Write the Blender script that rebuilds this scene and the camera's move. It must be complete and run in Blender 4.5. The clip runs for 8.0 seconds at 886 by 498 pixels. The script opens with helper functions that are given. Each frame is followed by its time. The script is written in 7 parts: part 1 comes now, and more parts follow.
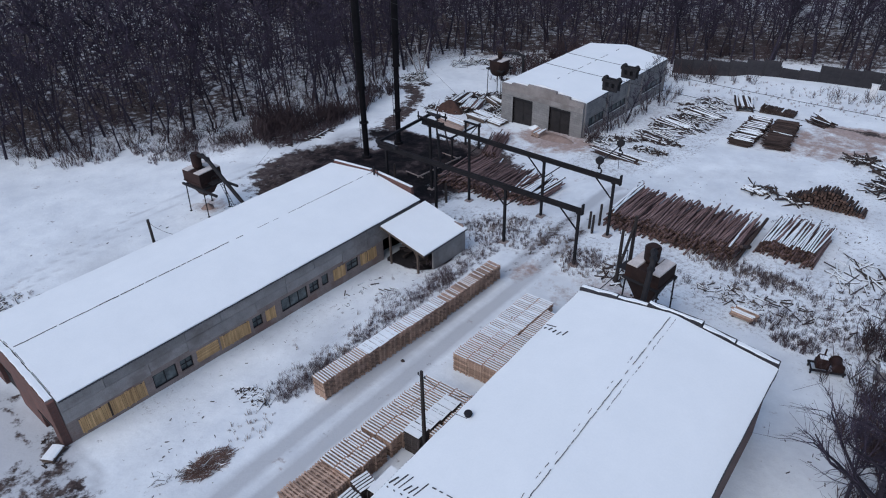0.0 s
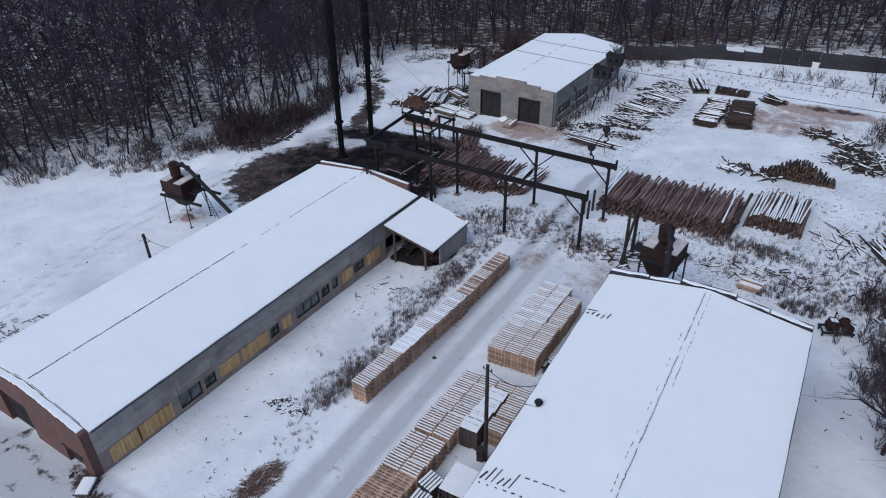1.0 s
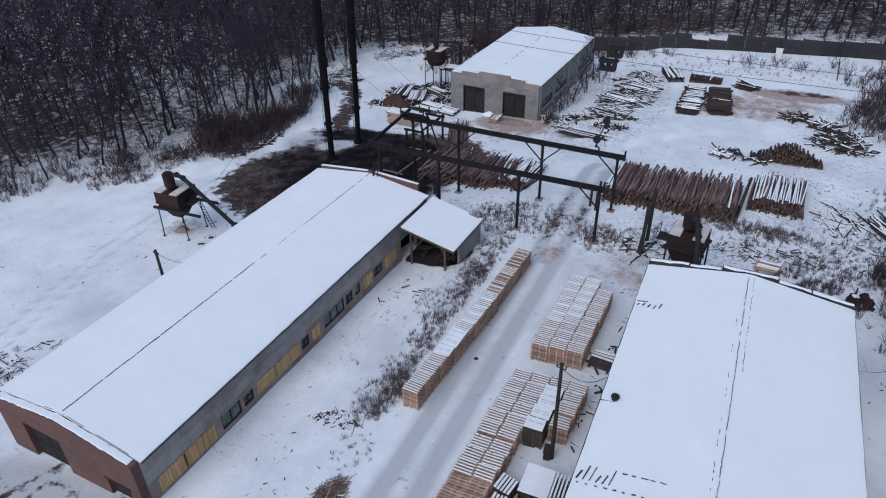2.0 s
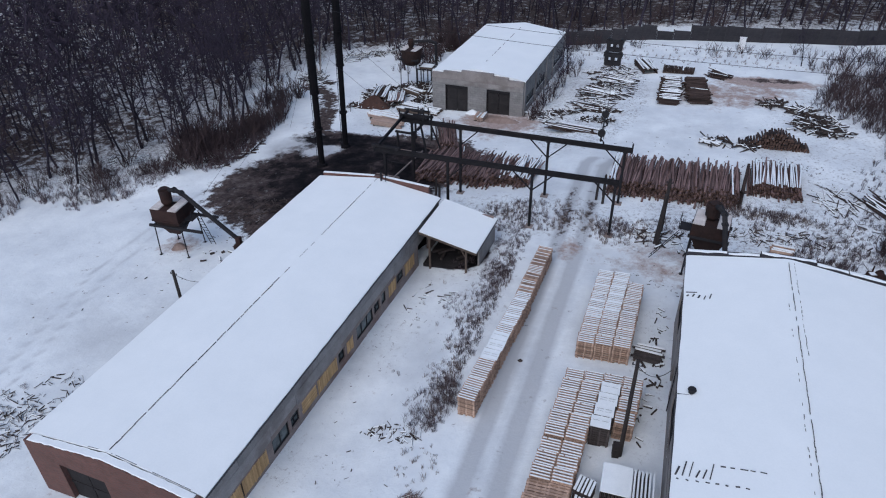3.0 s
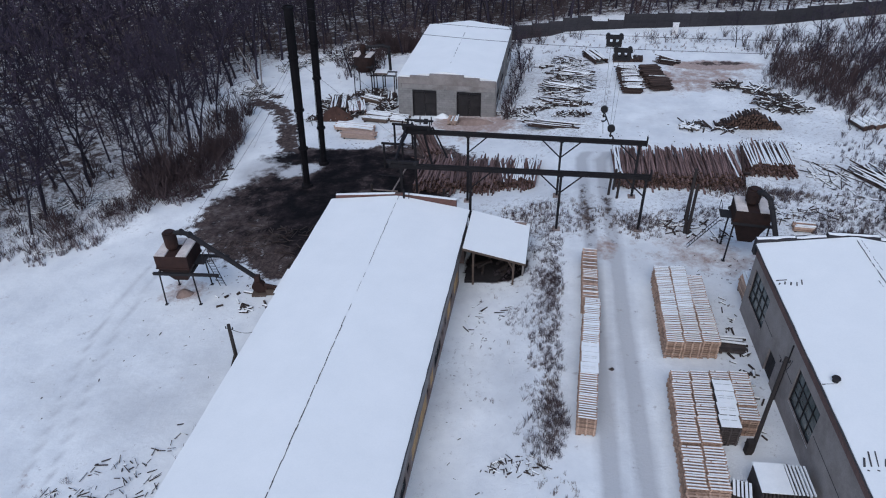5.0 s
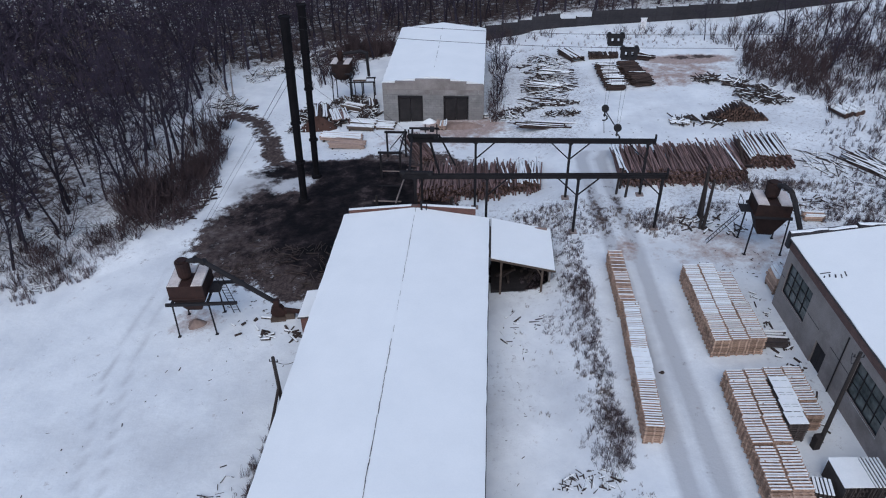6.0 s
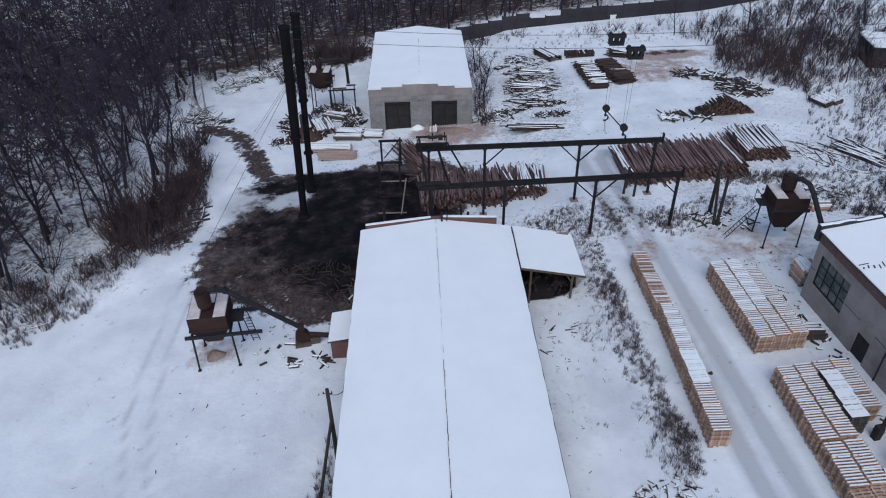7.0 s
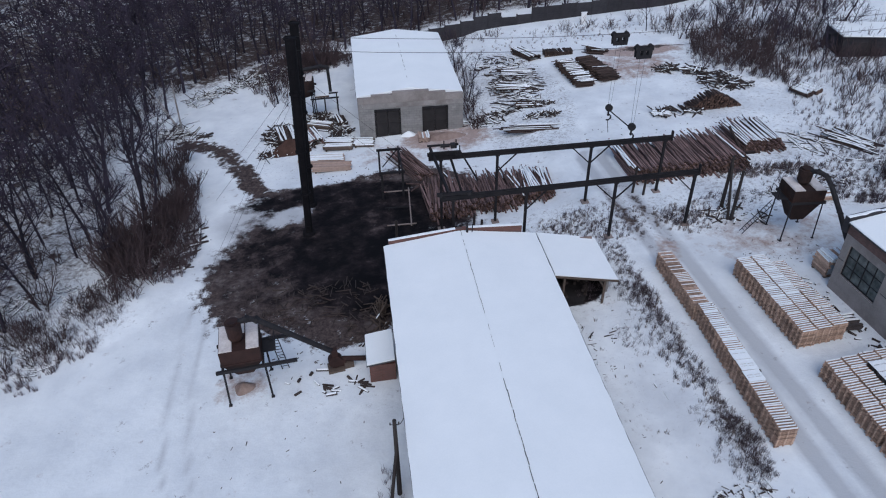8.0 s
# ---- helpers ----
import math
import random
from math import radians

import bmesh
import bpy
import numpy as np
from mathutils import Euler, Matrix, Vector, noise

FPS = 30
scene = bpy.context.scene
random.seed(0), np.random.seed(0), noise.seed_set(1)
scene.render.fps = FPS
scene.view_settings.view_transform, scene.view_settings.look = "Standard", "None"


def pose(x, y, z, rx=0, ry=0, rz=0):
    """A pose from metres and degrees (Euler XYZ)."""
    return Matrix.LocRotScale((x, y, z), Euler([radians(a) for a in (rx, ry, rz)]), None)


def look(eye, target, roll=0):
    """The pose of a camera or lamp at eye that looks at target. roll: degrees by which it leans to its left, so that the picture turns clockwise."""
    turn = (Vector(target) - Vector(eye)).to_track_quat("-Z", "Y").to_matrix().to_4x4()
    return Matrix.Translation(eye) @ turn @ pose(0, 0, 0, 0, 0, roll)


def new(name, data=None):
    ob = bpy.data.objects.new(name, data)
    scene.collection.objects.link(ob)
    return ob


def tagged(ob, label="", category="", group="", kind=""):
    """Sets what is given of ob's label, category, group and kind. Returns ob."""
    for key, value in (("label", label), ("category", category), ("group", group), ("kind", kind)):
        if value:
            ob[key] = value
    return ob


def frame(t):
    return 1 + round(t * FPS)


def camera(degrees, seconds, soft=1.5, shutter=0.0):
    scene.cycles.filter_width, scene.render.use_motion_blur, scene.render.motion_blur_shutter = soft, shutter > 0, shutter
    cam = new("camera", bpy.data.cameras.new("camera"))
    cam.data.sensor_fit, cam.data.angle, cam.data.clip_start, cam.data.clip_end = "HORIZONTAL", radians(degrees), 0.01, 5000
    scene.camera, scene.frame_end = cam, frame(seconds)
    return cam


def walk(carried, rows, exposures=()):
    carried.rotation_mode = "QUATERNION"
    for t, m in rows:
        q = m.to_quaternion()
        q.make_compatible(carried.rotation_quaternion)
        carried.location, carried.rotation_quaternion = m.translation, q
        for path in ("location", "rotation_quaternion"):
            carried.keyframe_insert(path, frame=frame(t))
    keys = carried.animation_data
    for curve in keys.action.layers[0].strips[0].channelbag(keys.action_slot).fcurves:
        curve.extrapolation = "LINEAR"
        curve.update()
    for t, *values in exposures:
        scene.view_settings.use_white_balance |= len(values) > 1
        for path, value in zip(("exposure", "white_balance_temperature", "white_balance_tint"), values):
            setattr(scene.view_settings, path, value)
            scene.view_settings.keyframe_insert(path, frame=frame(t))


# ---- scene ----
cam = camera(65.9, 8.0, 1.1)
PATH = [
    (0, (-1.869, -0.223, 33.384), (-2.979, 1.037, 32.298), -1.2),
    (0.5, (-4.524, -2.401, 33.45), (-5.543, -1.073, 32.356), -1.1),
    (1, (-7.457, -4.446, 33.455), (-8.39, -3.061, 32.354), -1.1),
    (1.5, (-10.41, -5.966, 33.519), (-11.268, -4.539, 32.411), -1.0),
    (3, (-20.179, -9.222, 33.472), (-20.798, -7.686, 32.351), -0.9),
    (3.5, (-23.374, -9.786, 33.485), (-23.915, -8.222, 32.362), -0.9),
    (4, (-26.821, -10.047, 33.56), (-27.278, -8.459, 32.433), -1.0),
    (4.5, (-30.259, -10.107, 33.612), (-30.632, -8.5, 32.48), -0.8),
    (6, (-40.778, -8.932, 33.757), (-40.895, -7.293, 32.617), -0.8),
    (6.5, (-44.072, -8.175, 33.776), (-44.106, -6.533, 32.635), -0.7),
    (7, (-47.458, -7.181, 33.805), (-47.407, -5.541, 32.662), -0.8),
    (7.5, (-50.663, -6.011, 33.883), (-50.529, -4.379, 32.735), -0.7),
    (8, (-53.925, -4.683, 33.959), (-53.711, -3.061, 32.809), -0.8),
]
EXP, KELVIN, TINT = 0.50, 5880.0, 10.5
walk(cam, [(t, look(eye, target, roll)) for t, eye, target, roll in PATH], [(0.0, EXP, KELVIN, TINT), (8.0, EXP, KELVIN, TINT)])

# ---- light ----
SUN_EL, SUN_AZ = 48.0, 184.0
world = bpy.data.worlds.new("winter_sky")
scene.world = world
world.use_nodes = True
wn = world.node_tree
sky = wn.nodes.new("ShaderNodeTexSky")
sky.sky_type, sky.sun_disc = "NISHITA", False
sky.sun_elevation, sky.sun_rotation = radians(SUN_EL), radians(SUN_AZ)
sky.air_density, sky.dust_density, sky.ozone_density = 1.0, 2.0, 1.0
wn.nodes["Background"].inputs["Strength"].default_value = 0.095
wn.links.new(sky.outputs["Color"], wn.nodes["Background"].inputs["Color"])
sun = new("overcast_sun", bpy.data.lights.new("overcast_sun", "SUN"))
sun.data.energy, sun.data.angle, sun.data.color = 0.9, radians(60), (1.0, 0.95, 0.92)
_az, _el = radians(SUN_AZ), radians(SUN_EL)
sun.matrix_world = look((0, 0, 0), (-math.sin(_az) * math.cos(_el), -math.cos(_az) * math.cos(_el), -math.sin(_el)))
sun.location = (0, 0, 80)
scene.view_settings.exposure = 0.0


# ---- materials ----
def nodes_of(name):
    m = bpy.data.materials.new(name)
    m.use_nodes = True
    nt = m.node_tree
    return m, nt, nt.nodes["Principled BSDF"]


def ramp(nt, fac, stops):
    r = nt.nodes.new("ShaderNodeValToRGB")
    el = r.color_ramp.elements
    while len(el) < len(stops):
        el.new(0.5)
    for e, (p, c) in zip(el, stops):
        e.position, e.color = p, (*c, 1)
    nt.links.new(fac, r.inputs["Fac"])
    return r.outputs["Color"]


def tex_noise(nt, scale, detail=4.0, rough=0.6, vec=None):
    n = nt.nodes.new("ShaderNodeTexNoise")
    n.inputs["Scale"].default_value, n.inputs["Detail"].default_value = scale, detail
    n.inputs["Roughness"].default_value = rough
    if vec is None:
        vec = nt.nodes.new("ShaderNodeTexCoord").outputs["Object"]
    nt.links.new(vec, n.inputs["Vector"])
    return n.outputs["Fac"]


def mix(nt, fac, a, b, mode="MIX"):
    n = nt.nodes.new("ShaderNodeMix")
    n.data_type, n.blend_type = "RGBA", mode
    for sock, v in ((n.inputs[0], fac), (n.inputs[6], a), (n.inputs[7], b)):
        if isinstance(v, (int, float)):
            sock.default_value = v
        elif isinstance(v, tuple):
            sock.default_value = (*v, 1)
        else:
            nt.links.new(v, sock)
    return n.outputs[2]


def calc(nt, op, a, b=0.0):
    n = nt.nodes.new("ShaderNodeMath")
    n.operation, n.use_clamp = op, False
    for sock, v in ((n.inputs[0], a), (n.inputs[1], b)):
        if isinstance(v, (int, float)):
            sock.default_value = v
        else:
            nt.links.new(v, sock)
    return n.outputs[0]


def stretch(nt, sx, sy, sz):
    tc = nt.nodes.new("ShaderNodeTexCoord")
    mp = nt.nodes.new("ShaderNodeMapping")
    mp.inputs["Scale"].default_value = (sx, sy, sz)
    nt.links.new(tc.outputs["Object"], mp.inputs["Vector"])
    return mp.outputs["Vector"]


def bump(nt, bsdf, height, strength=0.4, dist=0.02):
    b = nt.nodes.new("ShaderNodeBump")
    b.inputs["Strength"].default_value, b.inputs["Distance"].default_value = strength, dist
    nt.links.new(height, b.inputs["Height"])
    nt.links.new(b.outputs["Normal"], bsdf.inputs["Normal"])


def surface(name, dark, light, scale=3.0, fine=25.0, rough=0.8, metal=0.0, vec=(1, 1, 1), spread=0.0, stain=None, bumpiness=0.3, snow=0.0, spec=0.25):
    """Two-scale mottled surface; spread varies it from piece to piece; stain is a third colour in blotches; snow dusts faces that look up."""
    m, nt, bs = nodes_of(name)
    v = stretch(nt, *vec)
    big, small = tex_noise(nt, scale, 5, 0.65, v), tex_noise(nt, fine, 3, 0.7, v)
    both = calc(nt, "ADD", calc(nt, "MULTIPLY", big, 0.6), calc(nt, "MULTIPLY", small, 0.4))
    col = ramp(nt, both, [(0.33, dark), (0.67, light)])
    if stain:
        mask = ramp(nt, tex_noise(nt, scale * 0.4, 6, 0.7, v), [(0.5, (0, 0, 0)), (0.66, (1, 1, 1))])
        col = mix(nt, calc(nt, "MULTIPLY", mask, 0.75), col, stain)
    if spread:
        info = nt.nodes.new("ShaderNodeObjectInfo")
        gain = calc(nt, "ADD", calc(nt, "MULTIPLY", info.outputs["Random"], 2 * spread), 1 - spread)
        hsv = nt.nodes.new("ShaderNodeHueSaturation")
        nt.links.new(gain, hsv.inputs["Value"])
        nt.links.new(col, hsv.inputs["Color"])
        col = hsv.outputs["Color"]
    if snow:
        geo = nt.nodes.new("ShaderNodeNewGeometry")
        sep = nt.nodes.new("ShaderNodeSeparateXYZ")
        nt.links.new(geo.outputs["Normal"], sep.inputs[0])
        up = calc(nt, "MULTIPLY", sep.outputs["Z"], calc(nt, "ADD", tex_noise(nt, 1.7, 4, 0.7), snow - 0.5))
        mask = ramp(nt, up, [(0.42, (0, 0, 0)), (0.52, (1, 1, 1))])
        col = mix(nt, mask, col, (0.8, 0.81, 0.83))
    nt.links.new(col, bs.inputs["Base Color"])
    bs.inputs["Roughness"].default_value, bs.inputs["Metallic"].default_value = rough, metal
    bs.inputs["Specular IOR Level"].default_value = spec
    if bumpiness:
        bump(nt, bs, both, bumpiness, 0.03)
    return m


M_ROOFSNOW = surface("roof_snow", (0.755, 0.79, 0.79), (0.82, 0.85, 0.845), 0.35, 9, 0.75, bumpiness=0.25)
M_CAPSNOW = surface("cap_snow", (0.72, 0.755, 0.765), (0.815, 0.845, 0.845), 2.0, 14, 0.75, bumpiness=0.4)
M_DARKRUST = surface("dark_rusty_bin", (0.014, 0.0095, 0.0095), (0.038, 0.024, 0.021), 1.3, 16, 0.8, 0.0, stain=(0.045, 0.022, 0.016), spec=0.15)
M_DUSTSNOW = surface("dusty_snow", (0.42, 0.37, 0.34), (0.68, 0.64, 0.61), 1.2, 10, 0.8, bumpiness=0.4)
M_PANEL = surface("concrete_panel", (0.19, 0.18, 0.172), (0.335, 0.315, 0.3), 0.8, 14, 0.9, spread=0.14, stain=(0.155, 0.132, 0.122))
M_PLINTH = surface("stained_plaster", (0.15, 0.125, 0.112), (0.31, 0.255, 0.23), 0.9, 9, 0.9, stain=(0.17, 0.1, 0.08))
M_PLASTER = surface("grey_plaster", (0.19, 0.172, 0.162), (0.32, 0.29, 0.275), 0.6, 11, 0.9, stain=(0.15, 0.128, 0.118))
M_SLATE = surface("corrugated_slate", (0.035, 0.035, 0.04), (0.08, 0.08, 0.085), 2.0, 20, 0.85)
M_STEEL = surface("dark_steel", (0.01, 0.01, 0.012), (0.026, 0.024, 0.026), 1.5, 25, 0.75, 0.0)
M_BEAM = surface("black_beam", (0.009, 0.009, 0.011), (0.024, 0.022, 0.024), 1.0, 18, 0.8, 0.0, snow=0.02, spec=0.15)
M_RUST = surface("rusty_steel", (0.02, 0.011, 0.01), (0.052, 0.026, 0.021), 1.3, 16, 0.75, 0.2, stain=(0.016, 0.012, 0.013))
M_REDRUST = surface("red_brown_tank", (0.06, 0.02, 0.017), (0.115, 0.042, 0.033), 1.3, 16, 0.75, 0.1, stain=(0.035, 0.022, 0.02))
M_SOOTY = surface("sooty_chimney", (0.005, 0.005, 0.006), (0.013, 0.012, 0.014), 1.1, 14, 0.9, 0.0, spec=0.1)
M_PALLET = surface("new_pallet_wood", (0.215, 0.142, 0.106), (0.53, 0.38, 0.288), 5.0, 40, 0.8, spread=0.34, bumpiness=0.2)
M_GREYPALLET = surface("dark_pallet_wood", (0.035, 0.03, 0.03), (0.09, 0.075, 0.07), 5.0, 40, 0.85, spread=0.25)
M_BOARD = surface("yellow_board", (0.33, 0.2, 0.09), (0.58, 0.39, 0.19), 2.0, 30, 0.75, vec=(1, 1, 0.25), spread=0.22)
M_OLDWOOD = surface("weathered_wood", (0.05, 0.037, 0.03), (0.13, 0.1, 0.08), 2.5, 30, 0.85, spread=0.3, snow=0.0)
M_POLE = surface("tarred_pole", (0.016, 0.014, 0.014), (0.045, 0.037, 0.034), 2.0, 24, 0.8, vec=(1, 1, 0.2))
M_BARK = surface("log_bark", (0.056, 0.036, 0.034), (0.235, 0.155, 0.142), 3.0, 22, 0.9, vec=(1, 0.25, 1), spread=0.55)
M_DARKBARK = surface("dark_log_bark", (0.02, 0.014, 0.013), (0.075, 0.052, 0.044), 3.0, 22, 0.9, vec=(1, 0.25, 1), spread=0.4)
M_LOGEND = surface("sawn_log_end", (0.03, 0.02, 0.017), (0.12, 0.072, 0.054), 6.0, 30, 0.85, spread=0.5)
M_SAWN = surface("fresh_sawn_board", (0.27, 0.195, 0.16), (0.46, 0.35, 0.29), 2.0, 22, 0.8, vec=(0.3, 1, 1), spread=0.22)
# the wood's blue-purple haze is mixed into these two bark colours
M_TREE = surface("hazy_tree_bark", (0.013, 0.011, 0.017), (0.046, 0.038, 0.053), 2.0, 16, 0.95, spread=0.3)
M_TWIG = surface("hazy_twig_bark", (0.026, 0.0205, 0.033), (0.061, 0.048, 0.07), 1.2, 8, 0.95, spread=0.3)
M_BRUSH = surface("dry_brush", (0.028, 0.021, 0.022), (0.08, 0.057, 0.055), 0.35, 6, 0.95)
M_SCRUB = surface("purple_brown_scrub", (0.034, 0.025, 0.028), (0.095, 0.067, 0.068), 0.35, 6, 0.95)
M_WEED = surface("dry_weed", (0.054, 0.043, 0.049), (0.15, 0.117, 0.125), 0.6, 6, 0.95)
M_GRASS = surface("dry_grass", (0.13, 0.106, 0.096), (0.29, 0.245, 0.222), 0.7, 6, 0.95)
M_BRUSHWOOD = surface("brown_brushwood", (0.1, 0.062, 0.05), (0.25, 0.165, 0.135), 0.9, 8, 0.95)
M_STICK = surface("dark_debris", (0.02, 0.017, 0.017), (0.075, 0.057, 0.05), 1.5, 10, 0.9)
M_FENCE = surface("dark_fence", (0.02, 0.02, 0.024), (0.045, 0.042, 0.046), 1.2, 12, 0.9, spread=0.15)
M_BLACK = surface("dark_interior", (0.012, 0.011, 0.012), (0.03, 0.027, 0.028), 1.0, 8, 0.9)
M_GATE = surface("dark_gate", (0.014, 0.013, 0.014), (0.035, 0.031, 0.031), 1.5, 14, 0.8)
M_SAWDUST = surface("sawdust", (0.17, 0.12, 0.1), (0.31, 0.235, 0.2), 1.5, 20, 0.95)
M_REDHEAP = surface("bark_heap", (0.032, 0.018, 0.015), (0.09, 0.05, 0.038), 1.0, 14, 0.95)
M_WHITE = surface("white_sheet", (0.62, 0.62, 0.62), (0.75, 0.75, 0.75), 1.5, 14, 0.7)
M_CABLE = surface("black_cable", (0.012, 0.012, 0.013), (0.02, 0.02, 0.022), 3.0, 20, 0.7)


def brick_material(name, c1, c2, mortar, scale=1.0, rough=0.9, stain=None, size=(0.26, 0.077)):
    m, nt, bs = nodes_of(name)
    tc = nt.nodes.new("ShaderNodeTexCoord")
    sep = nt.nodes.new("ShaderNodeSeparateXYZ")
    nt.links.new(tc.outputs["Object"], sep.inputs[0])
    com = nt.nodes.new("ShaderNodeCombineXYZ")
    nt.links.new(calc(nt, "ADD", sep.outputs["X"], sep.outputs["Y"]), com.inputs[0])
    nt.links.new(sep.outputs["Z"], com.inputs[1])
    b = nt.nodes.new("ShaderNodeTexBrick")
    b.inputs["Color1"].default_value, b.inputs["Color2"].default_value, b.inputs["Mortar"].default_value = (*c1, 1), (*c2, 1), (*mortar, 1)
    b.inputs["Scale"].default_value = scale
    b.inputs["Brick Width"].default_value, b.inputs["Row Height"].default_value = size
    b.inputs["Mortar Size"].default_value = 0.012
    nt.links.new(com.outputs[0], b.inputs["Vector"])
    big = tex_noise(nt, 0.9, 5, 0.7)
    col = mix(nt, 0.85, b.outputs["Color"], ramp(nt, big, [(0.3, (0.55, 0.55, 0.55)), (0.7, (1.1, 1.1, 1.1))]), "MULTIPLY")
    if stain:
        mask = ramp(nt, tex_noise(nt, 0.45, 6, 0.7), [(0.52, (0, 0, 0)), (0.66, (1, 1, 1))])
        col = mix(nt, calc(nt, "MULTIPLY", mask, 0.6), col, stain)
    nt.links.new(col, bs.inputs["Base Color"])
    bs.inputs["Roughness"].default_value = rough
    bump(nt, bs, b.outputs["Fac"], -0.4, 0.01)
    return m


M_BRICK = brick_material("red_brick", (0.165, 0.066, 0.05), (0.115, 0.048, 0.038), (0.12, 0.085, 0.075), stain=(0.08, 0.046, 0.042))
M_BROWNBRICK = brick_material("brown_brick", (0.17, 0.09, 0.075), (0.12, 0.065, 0.055), (0.14, 0.1, 0.09))
M_GREYBLOCK = brick_material("grey_block", (0.27, 0.26, 0.25), (0.22, 0.215, 0.21), (0.16, 0.155, 0.15), size=(0.6, 0.3), stain=(0.19, 0.18, 0.175))


def glass_material():
    m, nt, bs = nodes_of("dull_window_glass")
    col = ramp(nt, tex_noise(nt, 1.3, 4, 0.6), [(0.35, (0.04, 0.05, 0.052)), (0.7, (0.13, 0.152, 0.15))])
    nt.links.new(col, bs.inputs["Base Color"])
    bs.inputs["Roughness"].default_value = 0.18
    return m


M_GLASS = glass_material()


def ground_material():
    """Snow with compacted tracks, muddy, sooty and sawdust patches where the ground carries them, and some shade put
    into its colour.
    """
    m, nt, bs = nodes_of("snowy_ground")

    def att(n):
        a = nt.nodes.new("ShaderNodeAttribute")
        a.attribute_name = n
        return a.outputs["Fac"]

    def broken(n, scale, amount, lo=0.4, hi=0.6):
        k = calc(nt, "ADD", att(n), calc(nt, "MULTIPLY", calc(nt, "SUBTRACT", tex_noise(nt, scale, 8, 0.72), 0.5), amount))
        return ramp(nt, k, [(lo, (0, 0, 0)), (hi, (1, 1, 1))])

    fine = tex_noise(nt, 3.0, 6, 0.7)
    snow = ramp(nt, tex_noise(nt, 0.22, 6, 0.65), [(0.32, (0.615, 0.65, 0.67)), (0.6, (0.755, 0.79, 0.795)), (0.75, (0.8, 0.83, 0.83))])
    col = mix(nt, calc(nt, "MULTIPLY", broken("packed_shade", 0.6, 0.7, 0.2, 0.85), 0.85), snow, (0.42, 0.435, 0.45))
    litter = ramp(nt, calc(nt, "ADD", calc(nt, "MULTIPLY", att("rough"), 0.30), tex_noise(nt, 2.6, 10, 0.84)), [(0.735, (0, 0, 0)), (0.85, (1, 1, 1))])
    col = mix(nt, calc(nt, "MULTIPLY", litter, 0.75), col, (0.14, 0.115, 0.105))
    clods = ramp(nt, calc(nt, "ADD", calc(nt, "MULTIPLY", att("packed_shade"), 0.06), tex_noise(nt, 1.15, 8, 0.82)), [(0.69, (0, 0, 0)), (0.75, (1, 1, 1))])
    col = mix(nt, calc(nt, "MULTIPLY", clods, 0.5), col, (0.2, 0.18, 0.17))
    col = mix(nt, calc(nt, "MULTIPLY", broken("dust", 0.7, 2.4, 0.3, 0.85), 0.85), col, ramp(nt, fine, [(0.3, (0.2, 0.125, 0.1)), (0.7, (0.4, 0.29, 0.24))]))
    mud_dark = ramp(nt, fine, [(0.35, (0.026, 0.02, 0.019)), (0.65, (0.108, 0.082, 0.075))])
    col = mix(nt, broken("mud_dark", 0.8, 2.6, 0.34, 0.62), col, mud_dark)
    ash = calc(nt, "MULTIPLY", calc(nt, "SUBTRACT", 0.82, att("soot_shade")), 0.32)
    soot_shade = ramp(nt, calc(nt, "ADD", tex_noise(nt, 0.5, 6, 0.68), ash), [(0.38, (0.004, 0.004, 0.005)), (0.52, (0.018, 0.014, 0.015)), (0.62, (0.06, 0.047, 0.045)), (0.74, (0.13, 0.112, 0.106))])
    col = mix(nt, broken("soot_shade", 0.7, 2.0, 0.3, 0.75), col, soot_shade)
    nt.links.new(col, bs.inputs["Base Color"])
    bs.inputs["Roughness"].default_value = 0.9
    bs.inputs["Specular IOR Level"].default_value = 0.12
    bump(nt, bs, calc(nt, "ADD", fine, calc(nt, "MULTIPLY", tex_noise(nt, 0.9, 6, 0.75), 1.6)), 0.4, 0.09)
    return m


M_GROUND = ground_material()


